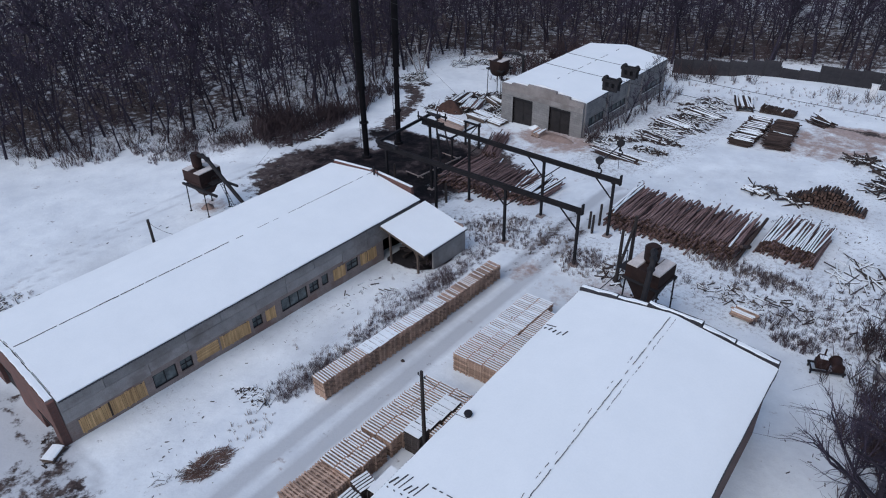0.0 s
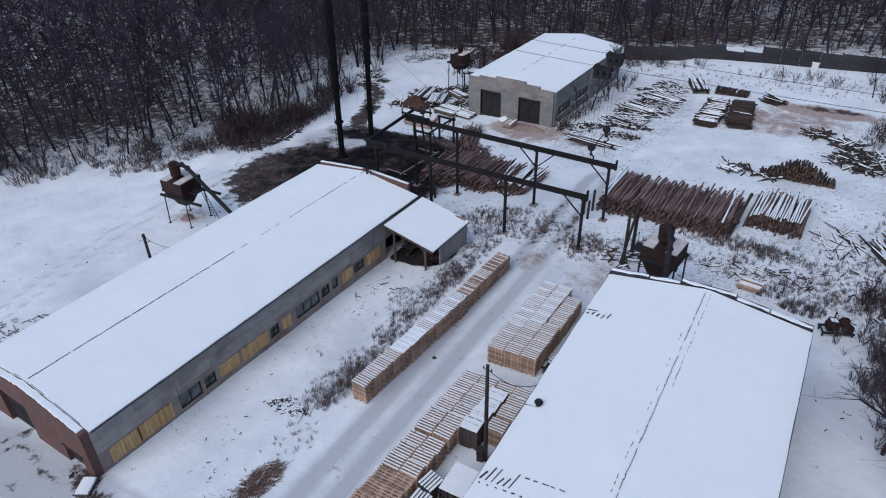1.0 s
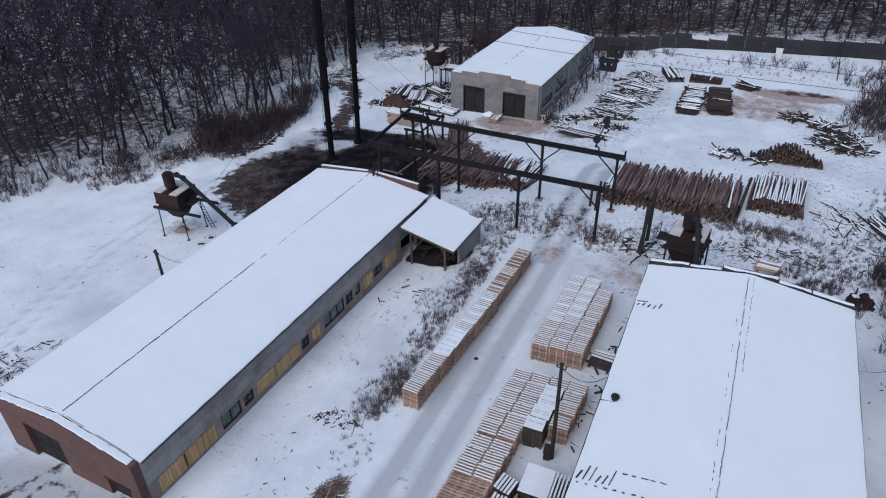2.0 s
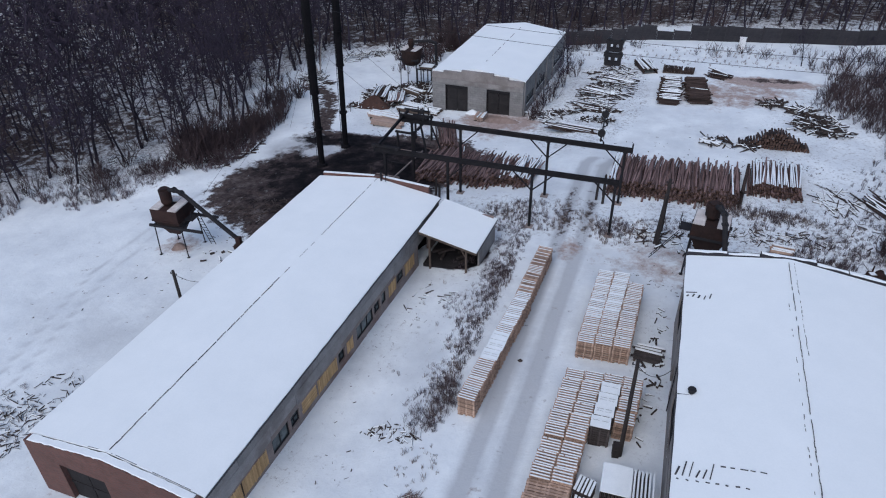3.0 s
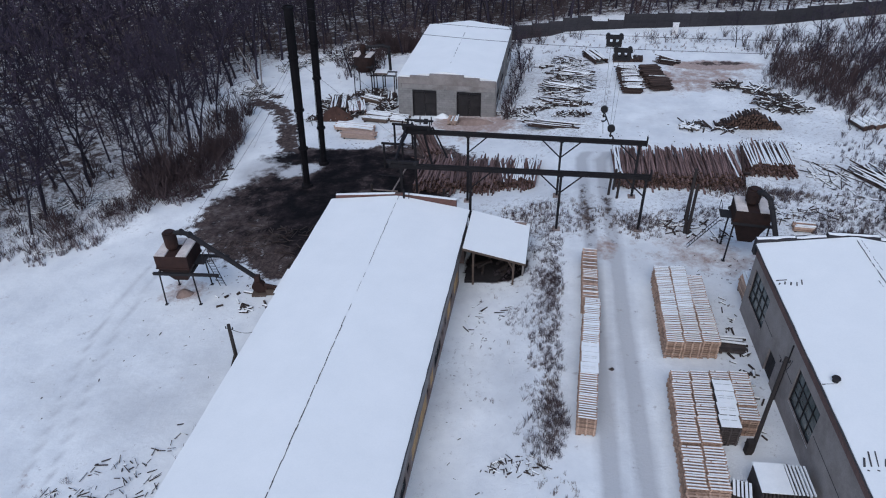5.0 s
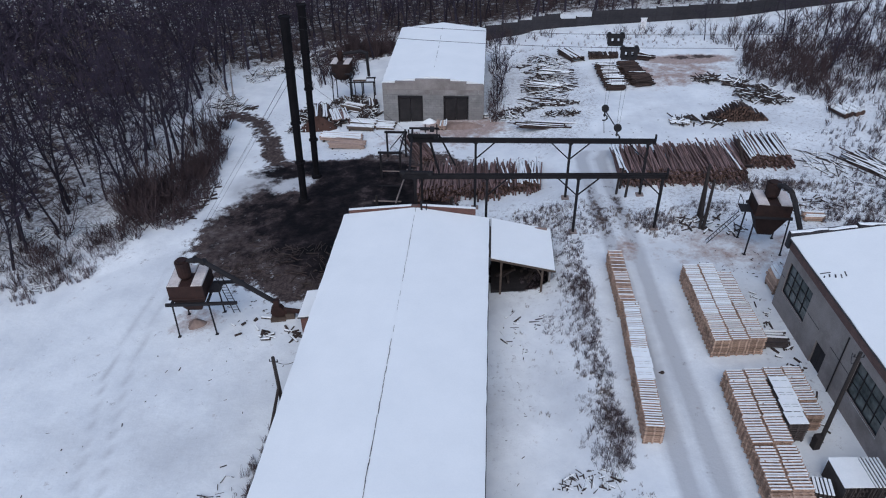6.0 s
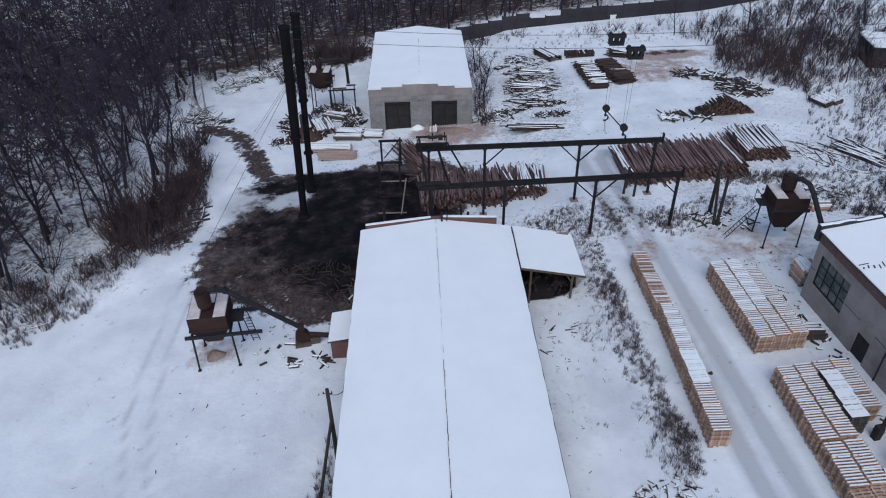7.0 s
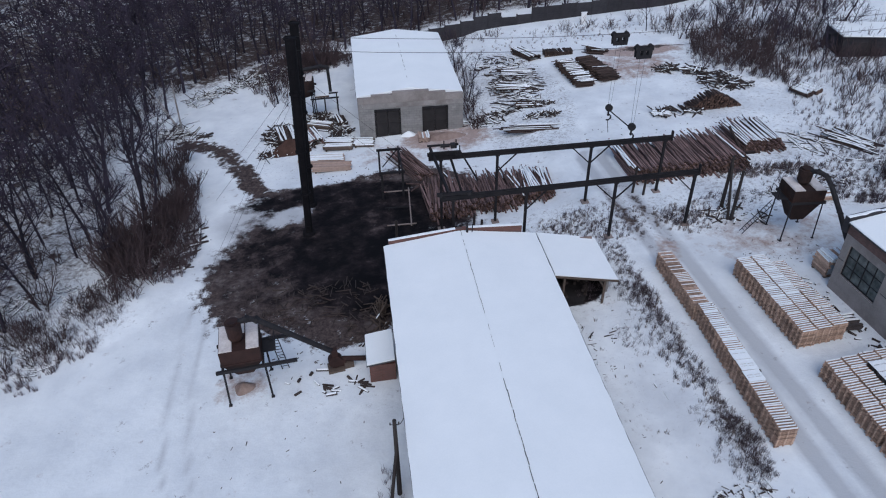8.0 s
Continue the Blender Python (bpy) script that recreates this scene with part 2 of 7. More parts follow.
# ---- building blocks ----
class Mesher:
    """Collects vertices and faces of one mesh; slot gives the material index of the faces that follow."""

    def __init__(self):
        self.v, self.f, self.s, self.slot, self.weld, self.flat = [], [], [], 0, False, False

    def add(self, verts, faces):
        n = len(self.v)
        self.v.extend(tuple(p) for p in verts)
        self.f.extend(tuple(n + i for i in f) for f in faces)
        self.s.extend([self.slot] * len(faces))

    def box(self, x0, y0, z0, x1, y1, z1, m=None):
        vs = [Vector((x, y, z)) for z in (z0, z1) for x, y in ((x0, y0), (x1, y0), (x1, y1), (x0, y1))]
        if m is not None:
            vs = [m @ p for p in vs]
        self.add(vs, [(0, 3, 2, 1), (4, 5, 6, 7), (0, 1, 5, 4), (1, 2, 6, 5), (2, 3, 7, 6), (3, 0, 4, 7)])

    def beam(self, a, b, w, h=None):
        a, b = Vector(a), Vector(b)
        h = w if h is None else h
        m = Matrix.Translation(a) @ (b - a).to_track_quat("Y", "Z").to_matrix().to_4x4()
        self.box(-w / 2, 0, -h / 2, w / 2, (b - a).length, h / 2, m)

    def tube(self, a, b, r0, r1=None, n=8, caps=True, cap_slot=None):
        a, b = Vector(a), Vector(b)
        r1 = r0 if r1 is None else r1
        q = (b - a).to_track_quat("Z", "Y").to_matrix()
        ring = [q @ Vector((math.cos(2 * math.pi * i / n), math.sin(2 * math.pi * i / n), 0)) for i in range(n)]
        self.add([a + r0 * p for p in ring] + [b + r1 * p for p in ring], [(i, (i + 1) % n, n + (i + 1) % n, n + i) for i in range(n)])
        if caps:
            keep, self.slot = self.slot, self.slot if cap_slot is None else cap_slot
            self.add([a + r0 * p for p in ring], [tuple(range(n - 1, -1, -1))])
            self.add([b + r1 * p for p in ring], [tuple(range(n))])
            self.slot = keep

    def prism(self, outline, y0, y1, m=None):
        """Outline in x, z, drawn out from y0 to y1."""
        n = len(outline)
        vs = [Vector((x, y0, z)) for x, z in outline] + [Vector((x, y1, z)) for x, z in outline]
        if m is not None:
            vs = [m @ p for p in vs]
        self.add(vs, [tuple(range(n)), tuple(range(2 * n - 1, n - 1, -1))] + [(i, n + i, n + (i + 1) % n, (i + 1) % n) for i in range(n)])

    def mesh(self, name, *materials):
        me = bpy.data.meshes.new(name)
        me.from_pydata(self.v, [], self.f)
        for m in materials:
            me.materials.append(m)
        if len(materials) > 1:
            me.polygons.foreach_set("material_index", self.s)
        if self.weld:
            bm = bmesh.new()
            bm.from_mesh(me)
            bmesh.ops.remove_doubles(bm, verts=bm.verts, dist=0.0005)
            seen = {}
            for f in bm.faces:
                seen.setdefault(frozenset(v.index for v in f.verts), []).append(f)
            bmesh.ops.delete(bm, geom=[f for fs in seen.values() if len(fs) > 1 for f in fs], context="FACES_ONLY")
            bm.to_mesh(me)
            bm.free()
        if self.flat:
            bm = bmesh.new()
            bm.from_mesh(me)
            bmesh.ops.dissolve_limit(bm, angle_limit=0.01, verts=bm.verts, edges=bm.edges)
            bm.to_mesh(me)
            bm.free()
        me.update()
        return me


def fused(boxes):
    """One closed skin round boxes (x0, y0, z0, x1, y1, z1) that touch or overlap."""
    cuts = [sorted({round(q[a], 4) for q in boxes} | {round(q[a + 3], 4) for q in boxes}) for a in range(3)]
    full = np.zeros([len(c) + 1 for c in cuts], bool)
    for q in boxes:
        lo = [cuts[a].index(round(q[a], 4)) + 1 for a in range(3)]
        hi = [cuts[a].index(round(q[a + 3], 4)) + 1 for a in range(3)]
        full[lo[0]:hi[0], lo[1]:hi[1], lo[2]:hi[2]] = True
    b, seen = Mesher(), {}

    def corner(i, j, k):
        if (i, j, k) not in seen:
            seen[(i, j, k)] = len(b.v)
            b.v.append((cuts[0][i], cuts[1][j], cuts[2][k]))
        return seen[(i, j, k)]

    for i, j, k in np.argwhere(full).tolist():
        c = [(i - 1, j - 1, k - 1), (i, j - 1, k - 1), (i, j, k - 1), (i - 1, j, k - 1), (i - 1, j - 1, k), (i, j - 1, k), (i, j, k), (i - 1, j, k)]
        for (dx, dy, dz), f in (((0, 0, -1), (0, 3, 2, 1)), ((0, 0, 1), (4, 5, 6, 7)), ((0, -1, 0), (0, 1, 5, 4)), ((1, 0, 0), (1, 2, 6, 5)), ((0, 1, 0), (2, 3, 7, 6)), ((-1, 0, 0), (3, 0, 4, 7))):
            if not full[i + dx, j + dy, k + dz]:
                b.f.append(tuple(corner(*c[q]) for q in f))
                b.s.append(0)
    b.flat = True
    return b


def part(name, b, material, parent, label="", m=None, kind=""):
    """One mesh object under a thing or a part; b is a Mesher or a finished mesh."""
    mats = material if isinstance(material, tuple) else (material,)
    ob = new(name, b.mesh(name, *mats) if isinstance(b, Mesher) else b)
    ob.parent = parent
    if m is not None:
        ob.matrix_basis = m
    return tagged(ob, label, kind=kind)


def thing(name, m, label, category, group="", kind=""):
    ob = new(name)
    ob.empty_display_size = 0.3
    ob.matrix_basis = m
    return tagged(ob, label, category, group, kind)


def solo(name, b, material, m, label, category, group="", kind=""):
    mats = material if isinstance(material, tuple) else (material,)
    ob = new(name, b.mesh(name, *mats) if isinstance(b, Mesher) else b)
    ob.matrix_basis = m
    return tagged(ob, label, category, group, kind)


# ---- ground ----
GX = [-400, -120, -90, -65, -53, -41, -35.5, -33.2, -28, -20, -7, 10, 60, 400]
GZ = [-6.0, -4.2, -3.6, -2.75, -2.15, -1.5, -0.95, -0.3, 0.0, 0.45, 1.0, 1.6, 3.0, 6.0]


def gz(x, y):
    return np.interp(x, GX, GZ) - 0.0155 * (np.clip(y, -40, 130) - 40)


def along(px, py, line):
    """Distance from points to a polyline."""
    d = np.full(np.shape(px), 1e9)
    for (ax, ay), (bx, by) in zip(line[:-1], line[1:]):
        t = np.clip(((px - ax) * (bx - ax) + (py - ay) * (by - ay)) / ((bx - ax) ** 2 + (by - ay) ** 2), 0, 1)
        d = np.minimum(d, np.hypot(px - ax - t * (bx - ax), py - ay - t * (by - ay)))
    return d


def blob(px, py, cx, cy, rx, ry, turn=0.0, soft=0.5):
    c, s = math.cos(radians(turn)), math.sin(radians(turn))
    u, v = ((px - cx) * c + (py - cy) * s) / rx, (-(px - cx) * s + (py - cy) * c) / ry
    return np.clip((1 + soft - np.hypot(u, v)) / soft, 0, 1)


def wobble(px, py, scale, seed):
    """Cheap smooth noise from a few rotated sine waves."""
    rng, out = np.random.RandomState(seed), np.zeros(np.shape(px))
    for k in range(7):
        a, f = rng.uniform(0, 6.28), (0.6 + 0.5 * k) / scale
        out += np.sin(f * (px * math.cos(a) + py * math.sin(a)) + rng.uniform(0, 6.28)) / (1 + 0.5 * k)
    return out / 3.0


ROAD = [(-26.8, -30), (-27.3, 8), (-27.9, 20), (-28.3, 30), (-28.7, 42), (-29.2, 50), (-29.5, 58), (-26, 66), (-18, 72)]
SIDE = [(-62.5, 8), (-65.9, 19.3), (-67.7, 25.8), (-68.3, 31.5), (-68.5, 39.2), (-68.0, 43.4), (-67.2, 49.5)]
MUDTRACK = [(-75.2, 75.2), (-72.2, 74.0), (-69.8, 71.0), (-67.6, 67.0), (-66.2, 63.2), (-65.2, 60.4), (-61.0, 59.6), (-56.7, 59.4), (-53.0, 59.6)]


def build_ground():
    fx = np.arange(-104, 26.01, 0.46)
    fy = np.arange(-8, 118.01, 0.46)
    xs = np.concatenate([[-1500, -700, -400, -250, -180, -145, -122, -110], fx, [34, 48, 70, 110, 180, 300, 700, 1500]])
    ys = np.concatenate([[-1500, -700, -300, -140, -70, -40, -20], fy, [126, 140, 160, 190, 240, 320, 500, 900, 1500]])
    X, Y = np.meshgrid(xs, ys)
    x, y = X.ravel(), Y.ravel()
    z = gz(x, y)
    road, side, mudt = along(x, y, ROAD), along(x, y, SIDE), along(x, y, MUDTRACK)
    rut = np.exp(-((road - 1.05) / 0.55) ** 2) * (y < 60)
    rut2 = np.exp(-((side - 0.8) / 0.25) ** 2)
    rough = np.clip(blob(x, y, -36, 24, 5.5, 20, 0, 0.5) * (0.35 + 0.35 * wobble(x, y, 3, 4)), 0, 1)
    rough = np.maximum(rough, blob(x, y, -33.2, 30, 1.4, 13, 0, 1.2) * (0.62 + 0.3 * wobble(x, y, 1.6, 14)))
    rough = np.maximum(rough, blob(x, y, -36.8, 22, 3.6, 15, 0, 0.4) * np.clip(0.22 + 0.45 * wobble(x, y, 2.2, 15), 0, 0.6))
    rough = np.maximum(rough, blob(x, y, -33, 46, 9, 4, 0, 0.6) * 0.75)
    rough = np.maximum(rough, blob(x, y, -10, 49, 13, 5.5, 0, 0.5) * 0.8)
    rough = np.maximum(rough, blob(x, y, -22, 45.5, 5, 4, 0, 0.5) * 0.75)
    rough = np.maximum(rough, blob(x, y, -34, 78, 7, 16, 0, 0.4) * 0.8)
    rough = np.maximum(rough, blob(x, y, -1, 66, 12, 26, 0, 0.4) * 0.7)
    rough = np.maximum(rough, blob(x, y, -20, 99, 26, 6, 3, 0.4) * 0.55)
    rough = np.maximum(rough, blob(x, y, -80.5, 40, 6.5, 3.6, 20, 0.5) * 0.75)
    rough = np.maximum(rough, blob(x, y, -61, 9, 7, 6, 0, 0.5) * 0.5)
    rough = np.maximum(rough, blob(x, y, -57, 30, 4, 3, 0, 0.5) * 0.55)
    rough = np.maximum(rough, blob(x, y, -61, 72, 7, 9, 0, 0.5) * 0.6)
    rough = np.maximum(rough, blob(x, y, -19.8, 27, 1.5, 8, 3, 0.5) * 0.6)
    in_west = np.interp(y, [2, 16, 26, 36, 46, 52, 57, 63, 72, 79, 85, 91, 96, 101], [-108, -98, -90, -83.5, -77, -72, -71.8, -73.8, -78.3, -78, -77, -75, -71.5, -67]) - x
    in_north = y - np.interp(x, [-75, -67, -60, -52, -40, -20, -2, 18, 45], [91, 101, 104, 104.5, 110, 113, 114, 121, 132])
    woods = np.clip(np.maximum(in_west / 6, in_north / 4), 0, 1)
    rough = np.maximum(rough, woods * 1.0)
    soot_shade = np.maximum(blob(x, y, -52.9, 48.5, 7.4, 9.4, -14, 0.5), 0.72 * blob(x, y, -58.4, 51, 6.6, 7.2, 0, 0.6))
    soot_shade = np.maximum(soot_shade, 0.95 * blob(x, y, -57.0, 58.2, 7.6, 2.2, 0, 0.6))
    mud_dark = np.maximum(blob(x, y, -60.0, 46.0, 7.2, 8.0, -22, 0.4) * 0.85, blob(x, y, -56.2, 38.6, 3.6, 3.4, 0, 0.5) * 0.9)
    mud_dark = np.maximum(mud_dark, np.clip(2.1 - mudt / 0.85, 0, 1) * (0.92 + 0.2 * wobble(x, y, 1.6, 9)) - 0.5 * np.exp(-((mudt - 0.7) / 0.22) ** 2) * (wobble(x, y, 4.0, 19) > 0.1))
    mud_dark = np.maximum(mud_dark, blob(x, y, -51, 57, 7, 4.5, 10, 0.5) * 0.85)
    mud_dark = np.maximum(mud_dark, blob(x, y, -37.0, 2.8, 3.2, 2.6, 0, 0.7) * 0.52)
    mud_dark = np.maximum(mud_dark, blob(x, y, -42.5, 54.5, 5, 2.5, 0, 0.6) * 0.5)
    # the ground turns darker with depth inside the wood
    mud_dark = np.maximum(mud_dark, woods * 0.12 + np.clip(0.5 + 0.25 * wobble(x, y, 9, 41), 0.15, 0.68) * np.clip(np.maximum((in_west - 5) / 12, (in_north - 2) / 6), 0, 1))
    mud_dark = np.maximum(mud_dark, np.clip(0.56 + 0.24 * wobble(x, y, 7, 43), 0.25, 0.9) * np.clip((in_west - 16) / 18, 0, 1))
    mud_dark = np.maximum(mud_dark, rut * np.clip(1 - np.abs(y - 47) / 9, 0, 1) * 0.55)
    mud_dark = np.maximum(mud_dark, blob(x, y, -62, 101, 6.5, 4.0, 20, 0.6) * 0.75)
    island = 1 - 0.8 * blob(x, y, -61.5, 55.1, 1.7, 1.1, 35, 0.8)
    soot_shade = np.maximum(soot_shade, 0.62 * blob(x, y, -63.2, 46.5, 4.4, 5.4, 0, 0.6))
    soot_shade = np.maximum(soot_shade, 0.7 * blob(x, y, -65.7, 52.8, 0.8, 0.6, 0, 0.7))
    soot_shade, mud_dark = soot_shade * island, mud_dark * island
    # black disc under the porch roof: its inner shade painted on the ground
    soot_shade = np.maximum(soot_shade, blob(x, y, -37.7, 38.1, 2.6, 2.6, 0, 0.15))
    dust = np.maximum(blob(x, y, -43.6, 68.9, 4.0, 2.4, 0, 0.8) * 0.85, blob(x, y, -18.5, 40.0, 5.5, 2.4, -5, 0.9) * 0.46)
    dust = np.maximum(dust, blob(x, y, -16.5, 83.0, 5.5, 3.5, 20, 0.9) * 0.72)
    dust = np.maximum(dust, blob(x, y, -12.5, 88.6, 4.6, 1.6, 0, 0.8) * 1.0)
    mud_dark = np.maximum(mud_dark, blob(x, y, -11.6, 89.6, 2.6, 0.7, 5, 0.8) * 0.62)
    dust = np.maximum(dust, blob(x, y, -28.4, 40.5, 0.7, 1.4, 0, 0.8) * 0.6)
    dust = np.maximum(dust, blob(x, y, -64.0, 32.0, 1.4, 1.4, 0, 0.8) * 0.6)
    dust = np.maximum(dust, blob(x, y, -47.0, 67.0, 6.0, 3.0, 0, 0.8) * 0.42)
    packed_shade = np.maximum(np.clip(1.35 - road / 2.3, 0, 1) * 0.36 + 0.9 * rut, 0.6 * rut2)
    packed_shade = np.maximum(packed_shade, blob(x, y, -64.0, 54.6, 3.6, 3.2, 20, 0.8) * 0.85)
    packed_shade = np.maximum(packed_shade, blob(x, y, -24, 68, 11, 7, 0, 1.4) * 0.25)
    packed_shade = np.maximum(packed_shade, blob(x, y, -21, 39.5, 9, 3.0, 0, 0.7) * 0.4)
    packed_shade = np.maximum(packed_shade, np.exp(-((np.hypot(x + 38.5, (y - 3.5) * 1.2) - 4.2) / 0.7) ** 2) * 0.75 * (y < 7))
    yard = np.minimum(along(x, y, [(-27.5, -2), (-33, 3.2), (-38.5, 4.6), (-44, 4.0), (-50, 3.0), (-58, 3.5)]), along(x, y, [(-34, -8), (-37, -1), (-42, 3.2), (-47, 4.6)]))
    packed_shade = np.maximum(packed_shade, np.exp(-((yard - 0.85) / 0.32) ** 2) * 0.75 + np.clip(1.2 - yard / 2.2, 0, 1) * 0.35)
    packed_shade = np.maximum(packed_shade, np.clip(0.2 + 0.35 * wobble(x, y, 2.6, 31), 0, 0.5) * blob(x, y, -34, 40, 34, 48, 0, 0.4))
    # greyer snow south of the gable: wheel-worn, with bluish shade painted in
    packed_shade = np.maximum(packed_shade, blob(x, y, -41.5, 2.6, 6.5, 3.2, 0, 0.6) * (0.95 + 0.3 * wobble(x, y, 1.1, 45)))
    packed_shade = np.maximum(packed_shade, blob(x, y, -45, 3.6, 7.0, 2.6, 0, 0.5) * (0.8 + 0.3 * wobble(x, y, 1.4, 44)))
    mud_dark = np.maximum(mud_dark, np.exp(-((yard - 0.85) / 0.28) ** 2) * 0.5 * (x < -36))
    gate = np.minimum(along(x, y, [(-48.5, 6.2), (-49.2, 4.0), (-50.6, -1.0)]), along(x, y, [(-47.7, 6.0), (-47.8, 3.2), (-48.8, -1.6)]))
    mud_dark = np.maximum(mud_dark, np.exp(-(gate / 0.3) ** 2) * 0.6)
    mud_dark = np.maximum(mud_dark, blob(x, y, -41.4, 5.9, 1.1, 0.5, 5, 0.8) * 0.7)
    packed_shade = np.maximum(packed_shade, np.exp(-((np.hypot((x + 44.6) / 2.2, (y - 4.9) / 1.35) - 1.0) / 0.28) ** 2) * 0.9)
    near = (np.abs(x + 40) < 66) & (y > -9) & (y < 119)
    z = z - 0.10 * rut - 0.05 * rut2 + near * (0.035 * wobble(x, y, 1.3, 1) + 0.06 * rough * wobble(x, y, 0.45, 2) + 0.05 * mud_dark * wobble(x, y, 0.5, 3))
    z = z + 0.45 * blob(x, y, -34.0, 29, 0.9, 9, 0, 1.0) * 0.3 + 0.5 * blob(x, y, -81, 41, 7, 2.5, 25, 1.0)
    z = z + 0.02 * soot_shade * wobble(x, y, 0.6, 6)
    nx, ny = len(xs), len(ys)
    i = (np.arange(ny - 1)[:, None] * nx + np.arange(nx - 1)[None, :]).ravel()
    faces = np.stack([i, i + 1, i + 1 + nx, i + nx], 1)
    me = bpy.data.meshes.new("ground")
    me.from_pydata(np.stack([x, y, z], 1).tolist(), [], faces.tolist())
    for n, a in (("rough", rough), ("soot_shade", soot_shade), ("mud_dark", mud_dark), ("dust", dust), ("packed_shade", packed_shade)):
        me.attributes.new(n, "FLOAT", "POINT").data.foreach_set("value", a.astype(np.float32))
    me.polygons.foreach_set("use_smooth", np.ones(len(faces), bool))
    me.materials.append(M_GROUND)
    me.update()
    tagged(new("ground", me), "snow-covered yard with wheel tracks, muddy and sooty ground, some shade painted in", "ground", kind="structure")


build_ground()


def on_ground(x, y, dz=0.0, turn=0.0):
    return pose(x, y, float(gz(x, y)) + dz, 0, 0, turn)


# ---- buildings ----
def wall_mesh(length, height, thick, openings, z0=0.0):
    """A wall along x from 0, its outer face at y = 0 and its body behind at +y, with openings (u0, u1, v0, v1) cut right through."""
    b = Mesher()
    us = sorted({0, length, *[o[0] for o in openings], *[o[1] for o in openings]})
    vs = sorted({z0, height, *[o[2] for o in openings], *[o[3] for o in openings]})
    b.weld = True
    for u0, u1 in zip(us[:-1], us[1:]):
        for v0, v1 in zip(vs[:-1], vs[1:]):
            cu, cv = (u0 + u1) / 2, (v0 + v1) / 2
            if not any(o[0] < cu < o[1] and o[2] < cv < o[3] for o in openings):
                b.box(u0, 0, v0, u1, thick, v1)
    return b


def window(parent, m, w, h, cols, rows, label="dark many-paned window", sill=True):
    """A window in the plane y = 0 of m, lower left corner at the origin."""
    bars = [(-0.03, -0.02, -0.03, 0.07, 0.1, h + 0.03), (w - 0.07, -0.02, -0.03, w + 0.03, 0.1, h + 0.03),
            (0.07, -0.02, -0.03, w - 0.07, 0.1, 0.07), (0.07, -0.02, h - 0.07, w - 0.07, 0.1, h + 0.03)]
    bars += [(w * k / cols - 0.025, 0, 0.07, w * k / cols + 0.025, 0.08, h - 0.07) for k in range(1, cols)]
    bars += [(0.07, 0.01, h * k / rows - 0.02, w - 0.07, 0.07, h * k / rows + 0.02) for k in range(1, rows)]
    f = fused(bars)
    win = part("window", f, M_STEEL, parent, label, m)
    p = Mesher()
    p.box(0.05, 0.055, 0.05, w - 0.05, 0.065, h - 0.05)
    part("pane", p, M_GLASS, win)
    if not sill:
        return win
    s = Mesher()
    s.prism([(-0.08, -0.09), (w + 0.08, -0.09), (w + 0.08, -0.045), (w * 0.6, -0.03), (w * 0.3, -0.04), (-0.08, -0.045)], -0.1, -0.022)
    part("sill", s, M_CAPSNOW, win, "snowy window sill")
    return win


def boarding(parent, m, w, h, upright, rng):
    """Rough yellow boards nailed over an opening."""
    b = Mesher()
    b.box(0.01, 0.03, 0.01, w - 0.01, 0.055, h - 0.01)
    back = part("boarding", b, M_OLDWOOD, parent, "yellow rough boards nailed over an opening", m)
    u, full = 0.0, w if upright else h
    while u < full - 0.04:
        s = min(rng.uniform(0.09, 0.15), full - u)
        g, d, e = rng.uniform(0.004, 0.022), rng.uniform(-0.02, 0.0), rng.uniform(-0.06, 0.06)
        if rng.random() > 0.03:
            b = Mesher()
            if upright:
                b.box(u, d, e - 0.03, u + s - g, d + 0.025, h + rng.uniform(-0.08, 0.08))
            else:
                b.box(e - 0.03, d, u, w + rng.uniform(-0.08, 0.08), d + 0.025, u + s - g)
            part("board", b, M_BOARD, back)
        u += s


def snow_roof(parent, x0, x1, xr, y0, y1, ze, zr, thick, seed, edge=0.02):
    """A gabled snow layer whose rim wanders a little."""
    rng, b = random.Random(seed), Mesher()
    n = max(8, int((y1 - y0) / 0.8))
    ys = [y0 + (y1 - y0) * k / n for k in range(n + 1)]
    cols = [0.0, 0.03, 0.2, 0.5, 0.8, 0.97, 1.0]
    west = [x0 + rng.uniform(-edge, edge) for _ in ys]
    east = [x1 + rng.uniform(-edge, edge) for _ in ys]
    grid = []
    for k, y in enumerate(ys):
        row = []
        for side, xe in ((0, west[k]), (1, east[k])):
            for c in (cols if side == 0 else cols[::-1][1:]):
                x = xe + (xr - xe) * c
                z = ze + (zr - ze) * c + thick * (0.55 if c == 0 else 1.0) + rng.uniform(-0.012, 0.012) - (0.035 if c == 1 else 0)
                row.append((x, y, z))
        grid.append(row)
    w = len(grid[0])
    top = [p for r in grid for p in r]
    b.add(top, [(k * w + i, k * w + i + 1, (k + 1) * w + i + 1, (k + 1) * w + i) for k in range(n) for i in range(w - 1)])
    for k in range(n):
        for i, e in ((0, -1), (w - 1, 1)):
            p, q = grid[k][i], grid[k + 1][i]
            quad = [p, q, (q[0], q[1], ze), (p[0], p[1], ze)]
            b.add(quad, [(0, 1, 2, 3) if e > 0 else (3, 2, 1, 0)])
    for k in (0, n):
        for i in range(w - 1):
            p, q = grid[k][i], grid[k][i + 1]
            quad = [p, q, (q[0], q[1], q[2] - thick * 1.1), (p[0], p[1], p[2] - thick * 1.1)]
            b.add(quad, [(3, 2, 1, 0) if k == 0 else (0, 1, 2, 3)])
    ob = part("snow_layer", b, M_ROOFSNOW, parent, "smooth unbroken roof snow")
    ob.data.polygons.foreach_set("use_smooth", [True] * len(ob.data.polygons))
    return ob


